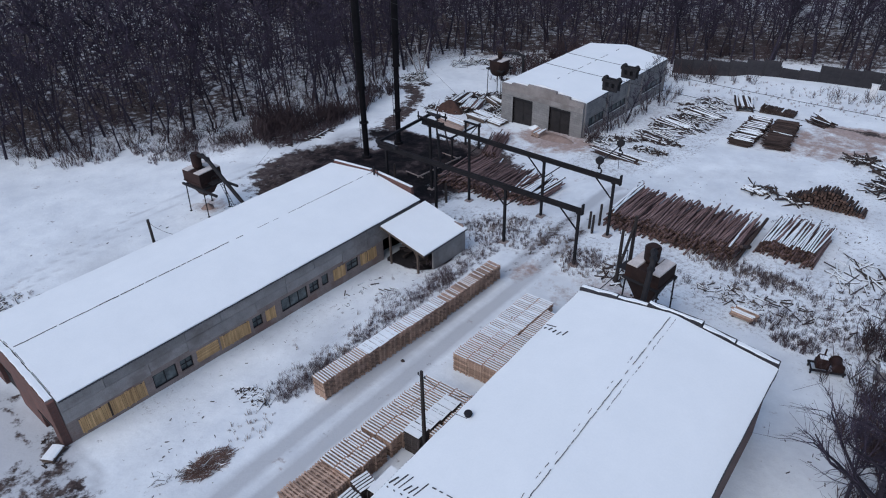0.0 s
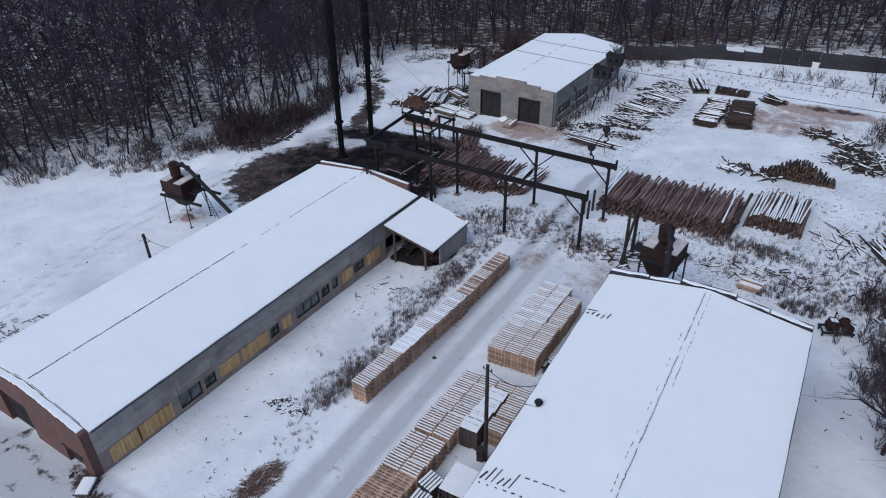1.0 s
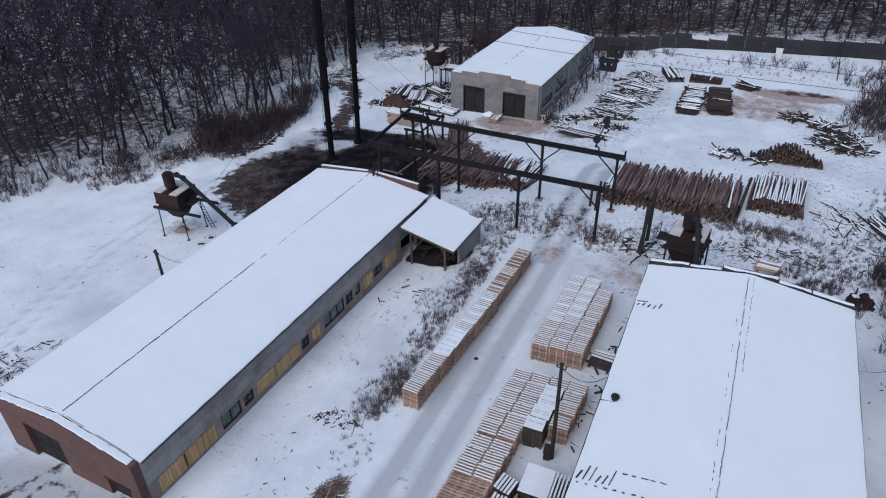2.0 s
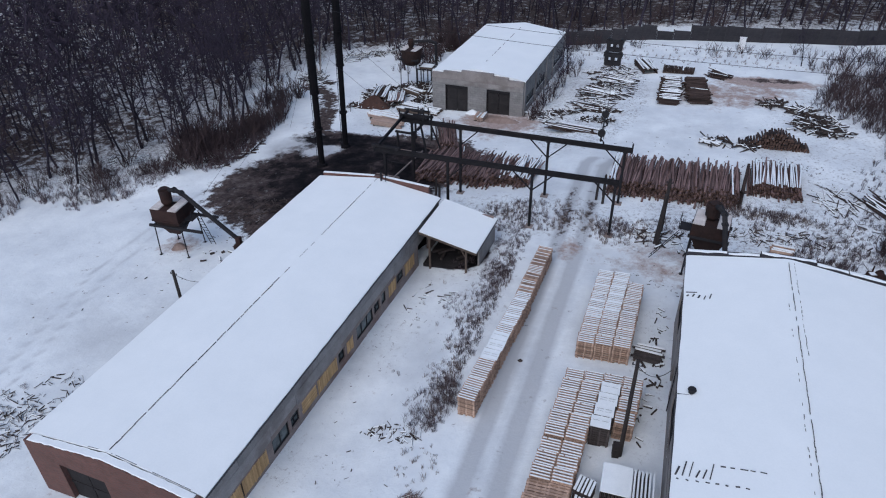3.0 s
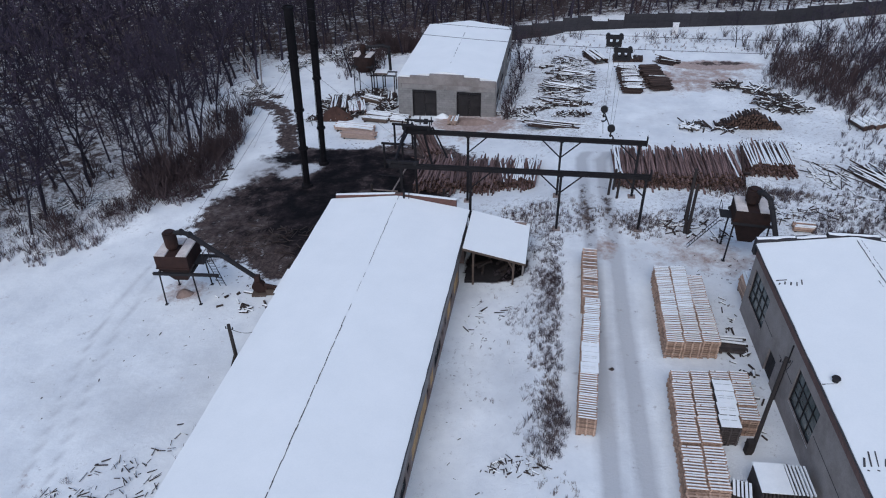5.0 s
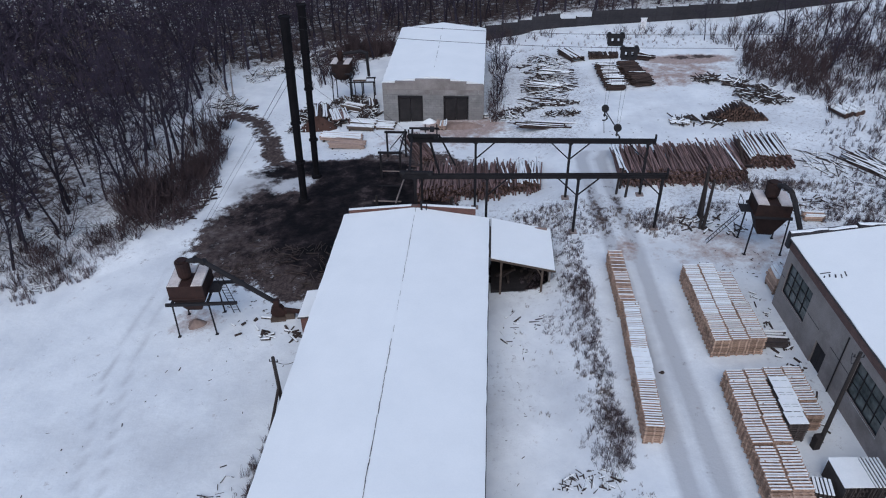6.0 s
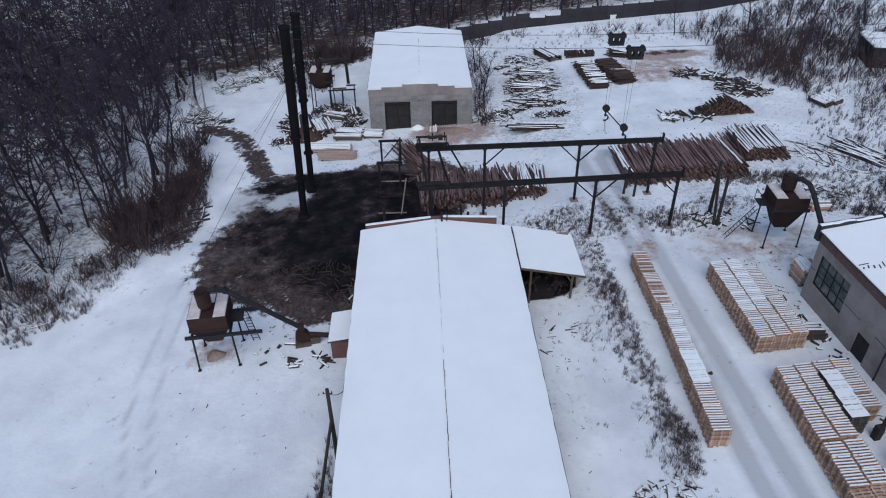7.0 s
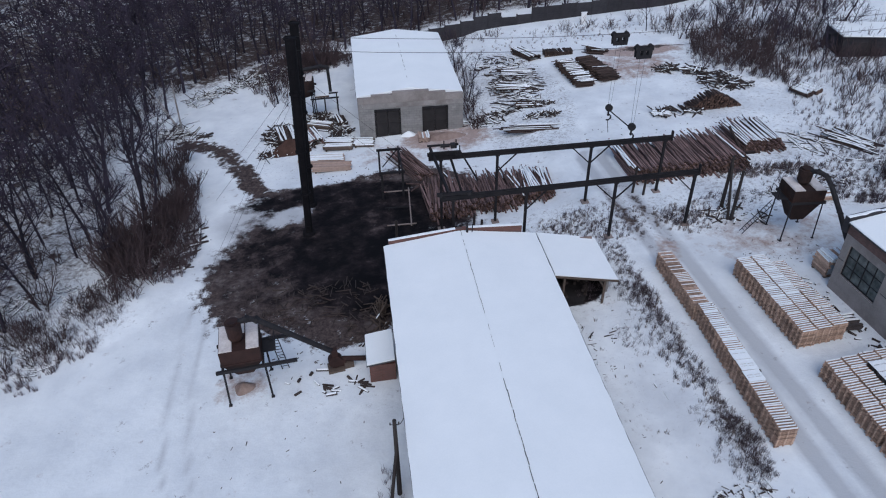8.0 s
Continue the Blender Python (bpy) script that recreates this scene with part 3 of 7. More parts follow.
def wavy_roof(parent, x0, x1, xr, y0, y1, ze, zr, thick=0.07, wave=0.22):
    """Corrugated sheets under the snow; the waves show along the eaves."""
    for name_x, xa in (("west", x0), ("east", x1)):
        b = Mesher()
        n = int((y1 - y0) / (wave / 2))
        pts = []
        for k in range(n + 1):
            y, dz = y0 + (y1 - y0) * k / n, 0.022 * (1 if k % 2 else -1)
            pts += [(xa, y, ze + dz), (xr, y, zr + dz), (xr, y, zr + dz - thick), (xa, y, ze + dz - thick)]
        faces = []
        for k in range(n):
            a, c = 4 * k, 4 * k + 4
            faces += [(a, c, c + 1, a + 1), (a + 3, a + 2, c + 2, c + 3), (a, a + 3, c + 3, c)]
        b.add(pts, faces)
        part("roof", b, M_SLATE, parent, "corrugated grey slate roof slope")


def crack_line(parent, name, p0, p1, width, rng, gaps=0.25, hump=0.05, label="dark ridge showing through the snow", step=0.5):
    """A broken dark strip of roofing that shows through the snow."""
    b = Mesher()
    a, c = Vector(p0), Vector(p1)
    n = max(2, int((c - a).length / step))
    for k in range(n):
        if rng.random() < gaps:
            continue
        q0, q1 = a.lerp(c, (k + rng.uniform(-0.2, 0.2)) / n), a.lerp(c, (k + rng.uniform(0.75, 1.3)) / n)
        off = Vector((rng.uniform(-0.02, 0.02), 0, 0))
        b.beam(q0 + off, q1 + off, width * rng.uniform(0.6, 1.2), hump)
    part(name, b, M_SLATE, parent, label)


def long_workshop():
    """Long low workshop: grey panel walls, red brick gable end, gabled snow roof."""
    rng = random.Random(3)
    X0, X1, Y0, Y1, ZB, ZE, ZR, XR = -52.55, -40.5, 6.3, 40.4, -1.75, 2.72, 3.58, -46.55
    t = thing("workshop_building", pose(0, 0, 0), "long grey panel workshop with brick gable and snowy roof", "building")
    # east wall, seen from outside, runs north from the brick corner
    east = pose(X1, Y0 + 0.52, 0, 0, 0, 90)
    ops = [(0.75, 5.35, -0.75, 0.5, "up"), (5.95, 7.75, -0.7, 0.5, "win"), (8.05, 9.05, -0.62, 0.42, "dark"), (9.4, 11.25, -0.62, 0.45, "flat"),
           (11.4, 14.05, -0.7, 0.47, "up"), (14.3, 15.25, -0.6, 0.42, "dark"), (15.55, 16.5, -0.62, 0.42, "up"), (17.1, 19.75, -0.62, 0.58, "win"),
           (20.0, 21.05, -0.5, 0.55, "dark"), (21.35, 22.05, -0.4, 0.6, "win"), (22.6, 24.0, -0.6, 0.55, "up"), (24.15, 25.55, -0.5, 0.5, "dark"),
           (25.75, 27.75, -0.65, 0.5, "up"), (28.6, 31.4, -1.5, 0.9, "gap")]
    L = Y1 - Y0 - 0.52
    part("wall", wall_mesh(L, 0.66, 0.4, [o[:4] for o in ops], ZB), M_PLINTH, t, "stained lower wall with openings", east)
    for row, (z0, z1) in enumerate(((0.68, 1.68), (1.7, ZE - 0.07))):
        u, k = 0.02, 0
        while u < L - 0.3:
            w = min((5.96, 2.96)[k % 2 if row == 0 else (k + 1) % 2], L - u - 0.02)
            d = rng.uniform(-0.012, 0.012)
            b = Mesher()
            b.box(u, d, z0, u + w - 0.03, 0.3, z1)
            part("wall_panel", b, M_PANEL, t, "", east)
            u, k = u + w, k + 1
    for u0, u1, v0, v1, kind in ops:
        m = east @ pose(u0, 0.06, v0)
        if kind in ("up", "flat"):
            boarding(t, m @ pose(0, -0.05, 0), u1 - u0, v1 - v0, kind == "up", rng)
        elif kind == "win":
            window(t, m, u1 - u0, v1 - v0, max(1, round((u1 - u0) / 0.9)), 1, "dull green-grey glazed window", False)
        elif kind == "dark":
            window(t, m @ pose(0, 0.08, 0), u1 - u0, v1 - v0, 2, 2, "dark broken window", False)
    # other walls
    west = pose(X0, Y1, 0, 0, 0, -90)
    wops = [(4.0 + 4.2 * k, 6.2 + 4.2 * k, -0.6, 0.55) for k in range(7)]
    part("wall", wall_mesh(Y1 - Y0 - 0.52, ZE - 0.07, 0.4, wops, -2.6), M_PANEL, t, "", west)
    for o in wops:
        window(t, west @ pose(o[0], 0.06, o[2]), o[1] - o[0], o[3] - o[2], 2, 1, "dull glazed window")
    # brick gable with a gate and a small door
    gate, door = (2.2, 5.55, -1.75, 1.6), (9.2, 11.1, -1.75, 0.35)
    b = wall_mesh(X1 - X0, ZE - 0.05, 0.5, [gate, door], -2.6)
    xr = XR - X0
    b.prism([(0, ZE - 0.05), (X1 - X0, ZE - 0.05), (X1 - X0, ZE + 0.1), (xr, ZR + 0.0), (0, ZE + 0.1)], 0, 0.5)
    part("wall", b, M_BRICK, t, "red brick gable wall with gate openings", pose(X0, Y0, 0))
    g = Mesher()
    for k in range(2):
        g.box(gate[0] + 0.04 + k * 1.66, 0.28, gate[2], gate[0] + 1.64 + k * 1.66, 0.34, gate[3] - 0.03)
        g.box(gate[0] + 0.04 + k * 1.66, 0.24, -0.2, gate[0] + 1.64 + k * 1.66, 0.28, 0.0)
    part("gate", g, M_BLACK, t, "dark double gate", pose(X0, Y0, 0))
    g = Mesher()
    g.box(door[0] + 0.03, 0.26, door[2], door[1] - 0.03, 0.32, door[3] - 0.03)
    g.box(door[0] - 0.15, -0.04, door[3], door[1] + 0.15, 0.2, door[3] + 0.14)
    part("door", g, M_GATE, t, "dark side door under a lintel", pose(X0, Y0, 0))
    b = Mesher()
    b.prism([(0, 0), (X1 - X0, 0), (X1 - X0, ZE + 0.05), (xr, ZR - 0.1), (0, ZE + 0.05)], -0.4, 0)
    part("wall", b, M_PLINTH, t, "back gable wall", pose(X0, Y1, 0))
    b = Mesher()
    b.box(0, -0.4, -2.6, X1 - X0, 0, 0)
    part("footing", b, M_PLINTH, t, "", pose(X0, Y1, 0))
    # north parapet, taller than the roof
    b = Mesher()
    b.prism([(0.2, ZE + 0.1), (xr, ZR - 0.1), (X1 - X0 - 1.0, ZE + 0.1), (X1 - X0 - 1.0, ZE + 0.88), (xr + 0.5, ZR + 0.22), (xr - 0.4, ZR + 0.18), (0.2, ZE + 0.45)], 0.02, 0.35)
    part("parapet", b, M_BRICK, t, "low brick parapet", pose(X0, Y1, 0))
    for ends in (((xr + 0.5, ZR + 0.22), (X1 - X0 - 1.0, ZE + 0.88)), ((0.2, ZE + 0.45), (xr - 0.4, ZR + 0.18))):
        (ua, za), (ub, zb) = ends
        b = Mesher()
        b.prism([(ua, za + 0.003), (ub, zb + 0.003), (ub, zb + 0.05), ((ua + ub) / 2, (za + zb) / 2 + 0.07), (ua, za + 0.05)], 0.05, 0.3)
        part("snow_cap", b, M_CAPSNOW, t, "", pose(X0, Y1, 0))
    # roof, ridge and snow
    wavy_roof(t, X0 - 0.25, X1 + 0.22, XR, Y0 + 0.62, Y1, ZE, ZR)
    snow_roof(t, X0 - 0.23, X1 + 0.17, XR, Y0 + 0.57, Y1 - 0.05, ZE + 0.02, ZR + 0.03, 0.1, 5)
    crack_line(t, "ridge", (XR, Y0 + 0.7, ZR + 0.115), (XR, 24.0, ZR + 0.115), 0.034, rng, 0.0)
    crack_line(t, "ridge", (XR, 24.6, ZR + 0.104), (XR, 30.0, ZR + 0.104), 0.012, rng, 0.3)
    crack_line(t, "ridge", (XR, 30.0, ZR + 0.106), (XR, Y1 - 0.2, ZR + 0.106), 0.018, rng, 0.15)
    b = Mesher()
    n, xs0, xs1 = 40, X0 + 0.25, X1 - 0.3
    for k in range(n + 1):
        x = xs0 + (xs1 - xs0) * k / n
        f = (x - X0) / (XR - X0) if x < XR else (X1 - x) / (X1 - XR)
        z = ZE + 0.1 + (ZR - ZE - 0.1) * f + 0.003
        h, ya, yb = 0.05 + rng.uniform(-0.02, 0.02), Y0 + rng.uniform(0.03, 0.09), Y0 + 0.5 + rng.uniform(-0.03, 0.03)
        b.v += [(x, ya, z), (x, ya + 0.04, z + h), (x, yb, z + h), (x, yb, z)]
    for k in range(n):
        a, c = 4 * k, 4 * k + 4
        b.f += [(a, c, c + 1, a + 1), (a + 1, c + 1, c + 2, a + 2), (a + 2, c + 2, c + 3, a + 3)]
    b.f += [(0, 1, 2, 3), (4 * n + 3, 4 * n + 2, 4 * n + 1, 4 * n)]
    b.s = [0] * len(b.f)
    part("snow_cap", b, M_CAPSNOW, t, "snow along the gable coping")
    for x0, x1 in ((X0 + 0.4, X0 + 2.4), (X0 + 2.7, X0 + 3.2), (XR - 1.5, XR - 0.3), (XR - 0.25, XR + 0.3), (XR + 0.5, XR + 1.9), (XR + 2.9, X1 - 0.7)):
        b = Mesher()
        ends = [(x, Y0 + 0.6, (ZE + (ZR - ZE) * ((x - X0) / (XR - X0) if x < XR else (X1 - x) / (X1 - XR))) + 0.1) for x in (x0, x1)]
        b.beam(ends[0], ends[1], 0.035, 0.07)
        part("gable_flashing", b, M_SLATE, t, "dark edge of the roof sheets")
    # a tuft of wires and a short stack on the ridge at the back
    b = Mesher()
    b.tube((XR + 0.5, Y1 - 0.3, ZR), (XR + 0.5, Y1 - 0.3, ZR + 0.9), 0.09)
    b.tube((XR + 0.9, Y1 - 0.25, ZR - 0.1), (XR + 0.95, Y1 - 0.2, ZR + 0.7), 0.04)
    part("vent_pipe", b, M_STEEL, t, "short dark pipe")
    # floor inside, to close the view through the gaps
    b = Mesher()
    b.box(X0 + 0.41, Y0 + 0.5, -1.6, X1 - 0.41, Y1 - 0.4, -1.5)
    part("floor_slab", b, M_BLACK, t)


long_workshop()


def loading_porch():
    """Lean-to roof on the east side of the workshop, open to the south."""
    t = thing("loading_porch", pose(0, 0, 0), "snow-topped lean-to porch against the workshop, dark inside", "porch")
    xa, xb, ya, yb, za, zb = -40.2, -35.0, 34.95, 40.85, 2.45, 1.42
    b = Mesher()
    b.prism([(xa, za - 0.1), (xb, zb - 0.1), (xb, zb), (xa, za)], ya, yb)
    part("roof", b, M_SLATE, t)
    b = Mesher()
    b.prism([(xa + 0.06, za - 0.01), (xb - 0.03, zb + 0.003), (xb - 0.05, zb + 0.075), (xa + 0.06, za + 0.08)], ya + 0.02, yb - 0.02)
    part("snow_layer", b, M_ROOFSNOW, t, "smooth roof snow")
    b = Mesher()
    b.beam((xa, ya - 0.03, za - 0.08), (xb, ya - 0.03, zb - 0.08), 0.06, 0.16)
    part("eaves_board", b, M_OLDWOOD, t)
    for x, y, lean in ((-36.0, 35.2, -0.5), (-39.3, 35.2, 0.1)):
        b = Mesher()
        zt = za + (zb - za) * (x - xa) / (xb - xa) - 0.1
        b.beam((x, y, float(gz(x, y)) - 0.1), (x, y, zt), 0.16)
        b.beam((x, y, zt - 0.9), (x + lean, y, zt - 0.05 - 0.2 * lean * 0), 0.1)
        part("post", b, M_OLDWOOD, t, "grey timber post with a brace")
    b = Mesher()
    b.box(-35.35, 36.3, -1.6, -35.2, 40.7, zb - 0.1)
    part("wall", b, M_PANEL, t, "grey sheet side wall")
    b = Mesher()
    b.box(-40.4, 40.55, -1.9, -35.36, 40.7, zb + 0.35)
    part("wall", b, M_PLINTH, t, "back wall")
    b = Mesher()
    b.box(-40.05, 35.4, -1.6, -35.4, 40.5, -1.02)
    part("floor_slab", b, M_BLACK, t)
    # offcuts take a dark colour that carries the shade inside the porch
    rng = random.Random(8)
    heap = thing("timber_heap", pose(0, 0, 0), "heap of timber offcuts under the porch, coloured dark for its shade", "timber heap")
    b = Mesher()
    b.box(-0.5, -0.1, 0, 0.5, 0.1, 0.22)
    me = b.mesh("offcut", M_STICK)
    for k in range(16):
        x, y = rng.uniform(-39.4, -36.2), rng.uniform(36.5, 40)
        part("offcut", me, None, heap, m=pose(x, y, -1.02 + 0.2 * rng.randrange(3), 0, 0, rng.uniform(0, 180)))


loading_porch()


def hall():
    """Taller hall with a low-pitched snow roof; origin at its north-west corner, x to the east, y to the north."""
    rng = random.Random(11)
    t = thing("hall_building", pose(-19.0, 32.75, 0, 0, 0, 3.0), "tall plastered hall with brown brick band and snowy roof", "building")
    W, L, ZB, ZE, ZR = 12.35, 40.0, -0.4, 6.5, 7.45
    wops = [(0.7, 4.3, 2.3, 4.9), (10.6, 14.2, 2.3, 4.9), (22.0, 25.6, 2.3, 4.9), (30.5, 34.1, 2.3, 4.9), (6.35, 7.75, 0.3, 2.6)]
    west = pose(0.15, 0, 0, 0, 0, -90)
    part("wall", wall_mesh(L, 5.6, 0.45, wops, ZB), M_PLASTER, t, "grey plastered wall", west)
    for o in wops[:4]:
        w = window(t, west @ pose(o[0], 0.1, o[2]), o[1] - o[0], o[3] - o[2], 4, 3, "large dark window with many panes")
    b = Mesher()
    b.box(wops[4][0] + 0.02, 0.12, wops[4][2], wops[4][1] - 0.02, 0.18, wops[4][3])
    b.box(wops[4][0] + 0.66, 0.1, wops[4][2], wops[4][0] + 0.72, 0.12, wops[4][3])
    part("door", b, M_GATE, t, "dark double door", west)
    b = Mesher()
    b.box(0, -0.03, 5.6, L, 0.45, ZE - 0.08)
    part("brick_band", b, M_BROWNBRICK, t, "brown brick band under the eaves", west)
    b = Mesher()
    b.box(0, -0.05, ZB, 6.34, -0.003, 0.55)
    b.box(7.76, -0.05, ZB, L, -0.003, 0.55)
    part("plinth", b, M_PLINTH, t, "", west)
    b = Mesher()
    b.box(0.02, -0.012, 3.38, 0.6, -0.002, 3.42)
    for u0, u1 in ((4.5, 6.2), (7.9, 10.4), (14.4, 21.8), (25.8, 30.3)):
        b.box(u0, -0.012, 3.38, u1, -0.002, 3.42)
    part("joint_line", b, M_STEEL, t, "", west)
    b = Mesher()
    b.beam((9.2, -0.06, 0.2), (9.2, -0.06, 5.4), 0.06)
    part("down_pipe", b, M_STEEL, t, "", west)
    # other walls
    b = wall_mesh(L, ZE - 0.08, 0.45, [(4 + 6 * k, 7 + 6 * k, 2.3, 4.9) for k in range(5)], ZB)
    eastm = pose(W - 0.15, -L, 0, 0, 0, 90)
    part("wall", b, M_BROWNBRICK, t, "brown brick wall", eastm)
    for k in range(5):
        window(t, eastm @ pose(4 + 6 * k, 0.1, 2.3), 3, 2.6, 4, 3, "large dark window with many panes")
    b = Mesher()
    b.prism([(0.6, ZB), (W - 0.6, ZB), (W - 0.6, ZE), (W / 2, ZR - 0.08), (0.6, ZE)], -0.42, 0)
    b.prism([(0.6, ZB), (W - 0.6, ZB), (W - 0.6, ZE), (W / 2, ZR - 0.08), (0.6, ZE)], -L, -L + 0.42)
    part("wall", b, M_PLASTER, t, "gable wall")
    # stepped snow-capped parapet at the north gable
    for k, (u0, u1, z) in enumerate(((-0.05, 2.5, ZE + 0.55), (2.52, 4.5, ZE + 0.78), (4.52, 7.9, ZE + 1.1), (7.92, 9.9, ZE + 0.8), (9.92, W + 0.05, ZE + 0.5))):
        b = Mesher()
        lean = (0.12, 0.12, 0.0, -0.12, -0.12)[k]
        za, zc = z - 0.08 - lean * (u1 - u0) / 2, z - 0.08 + lean * (u1 - u0) / 2
        b.prism([(u0, ZE - 0.9), (u1, ZE - 0.9), (u1, zc), (u0, za)], 0.01, 0.5)
        p = part("parapet_step", b, M_FENCE, t, "dark grey parapet block")
        b, n = Mesher(), max(3, int((u1 - u0) / 0.4))
        rows = [(q / n, rng.uniform(0.03, 0.06), rng.uniform(0.05, 0.2), rng.uniform(0.36, 0.48)) for q in range(n + 1)]
        for f, h, ya, yb in rows:
            u, zu = u0 + 0.04 + (u1 - u0 - 0.08) * f, za + (zc - za) * f + 0.003
            b.v += [(u, ya, zu), (u, ya + 0.05, zu + h), (u, yb - 0.05, zu + h), (u, yb, zu)]
        for q in range(n):
            b.f += [(4 * q + k, 4 * q + 4 + k, 4 * q + 5 + k, 4 * q + 1 + k) for k in range(3)]
        b.f += [(0, 1, 2, 3), (4 * n + 3, 4 * n + 2, 4 * n + 1, 4 * n)]
        b.s, b.flat = [0] * len(b.f), True
        part("snow_cap", b, M_CAPSNOW, p)
    wavy_roof(t, -0.12, W + 0.12, W / 2, -L - 0.1, -0.02, ZE, ZR)
    snow_roof(t, -0.07, W + 0.07, W / 2, -L - 0.1, -0.03, ZE + 0.02, ZR + 0.03, 0.1, 15)
    crack_line(t, "ridge", (W / 2 - 0.05, -L, ZR + 0.13), (W / 2 - 0.05, -0.2, ZR + 0.125), 0.024, rng, 0.1, step=0.3)
    crack_line(t, "ridge", (W / 2 + 0.3, -9.5, ZR + 0.085), (W / 2 + 0.3, -0.4, ZR + 0.08), 0.024, rng, 0.4, step=0.17)
    crack_line(t, "ridge", (W / 2 - 0.35, -L, ZR + 0.08), (W / 2 - 0.35, -5.0, ZR + 0.075), 0.03, rng, 0.6, label="patchy dark roofing beside the ridge", step=0.16)
    # bare patches at the west eave
    slope = (ZR - ZE) / (W / 2)
    for y0, n, w0 in ((-19.0, 9, 1.7), (-4.6, 4, 0.8)):
        def bare(u0, ya, u1, yb, w):
            b = Mesher()
            b.beam((u0, ya, ZE + slope * u0 + 0.125), (u1, yb, ZE + slope * u1 + 0.125), w, 0.07)
            part("bare_patch", b, M_SLATE, t)

        if w0 > 1:
            for k in range(6):
                u = 0.1 + 0.3 * k
                bare(u, y0, u + 0.16, y0 + rng.uniform(0.35, 0.95), rng.uniform(0.04, 0.1))
            for k in range(10):
                u = 0.15 + 0.42 * k
                if k < 8:
                    bare(u, y0 - 0.2, u + rng.uniform(0.06, 0.25), y0 - 0.22 + rng.uniform(-0.04, 0.04), rng.uniform(0.03, 0.07))
                if k > 4:
                    bare(u - 0.2, y0 + 0.85, u + rng.uniform(-0.05, 0.2), y0 + 0.84 + rng.uniform(-0.04, 0.04), rng.uniform(0.03, 0.07))
        else:
            for k in range(5):
                u = 0.12 + 0.33 * k
                bare(u, y0 - rng.uniform(0.2, 0.5), u + 0.1, y0 + rng.uniform(-0.1, 0.2), rng.uniform(0.05, 0.1))
            bare(0.05, y0 + 0.2, 0.7, y0 + 0.22, 0.06)
    b = Mesher()
    b.beam((-0.05, -13.6, ZE + 0.11), (0.7, -13.6, ZE + 0.215), 0.03, 0.04)
    part("sheet_edge", b, M_SLATE, t)
    b = Mesher()
    b.tube((0.65, -13.4, ZE + 0.05), (0.65, -13.4, ZE + 0.42), 0.17, 0.17, 10)
    b.tube((0.65, -13.4, ZE + 0.42), (0.65, -13.4, ZE + 0.5), 0.24, 0.2, 10)
    part("roof_vent", b, M_STEEL, t, "small black roof vent")


hall()


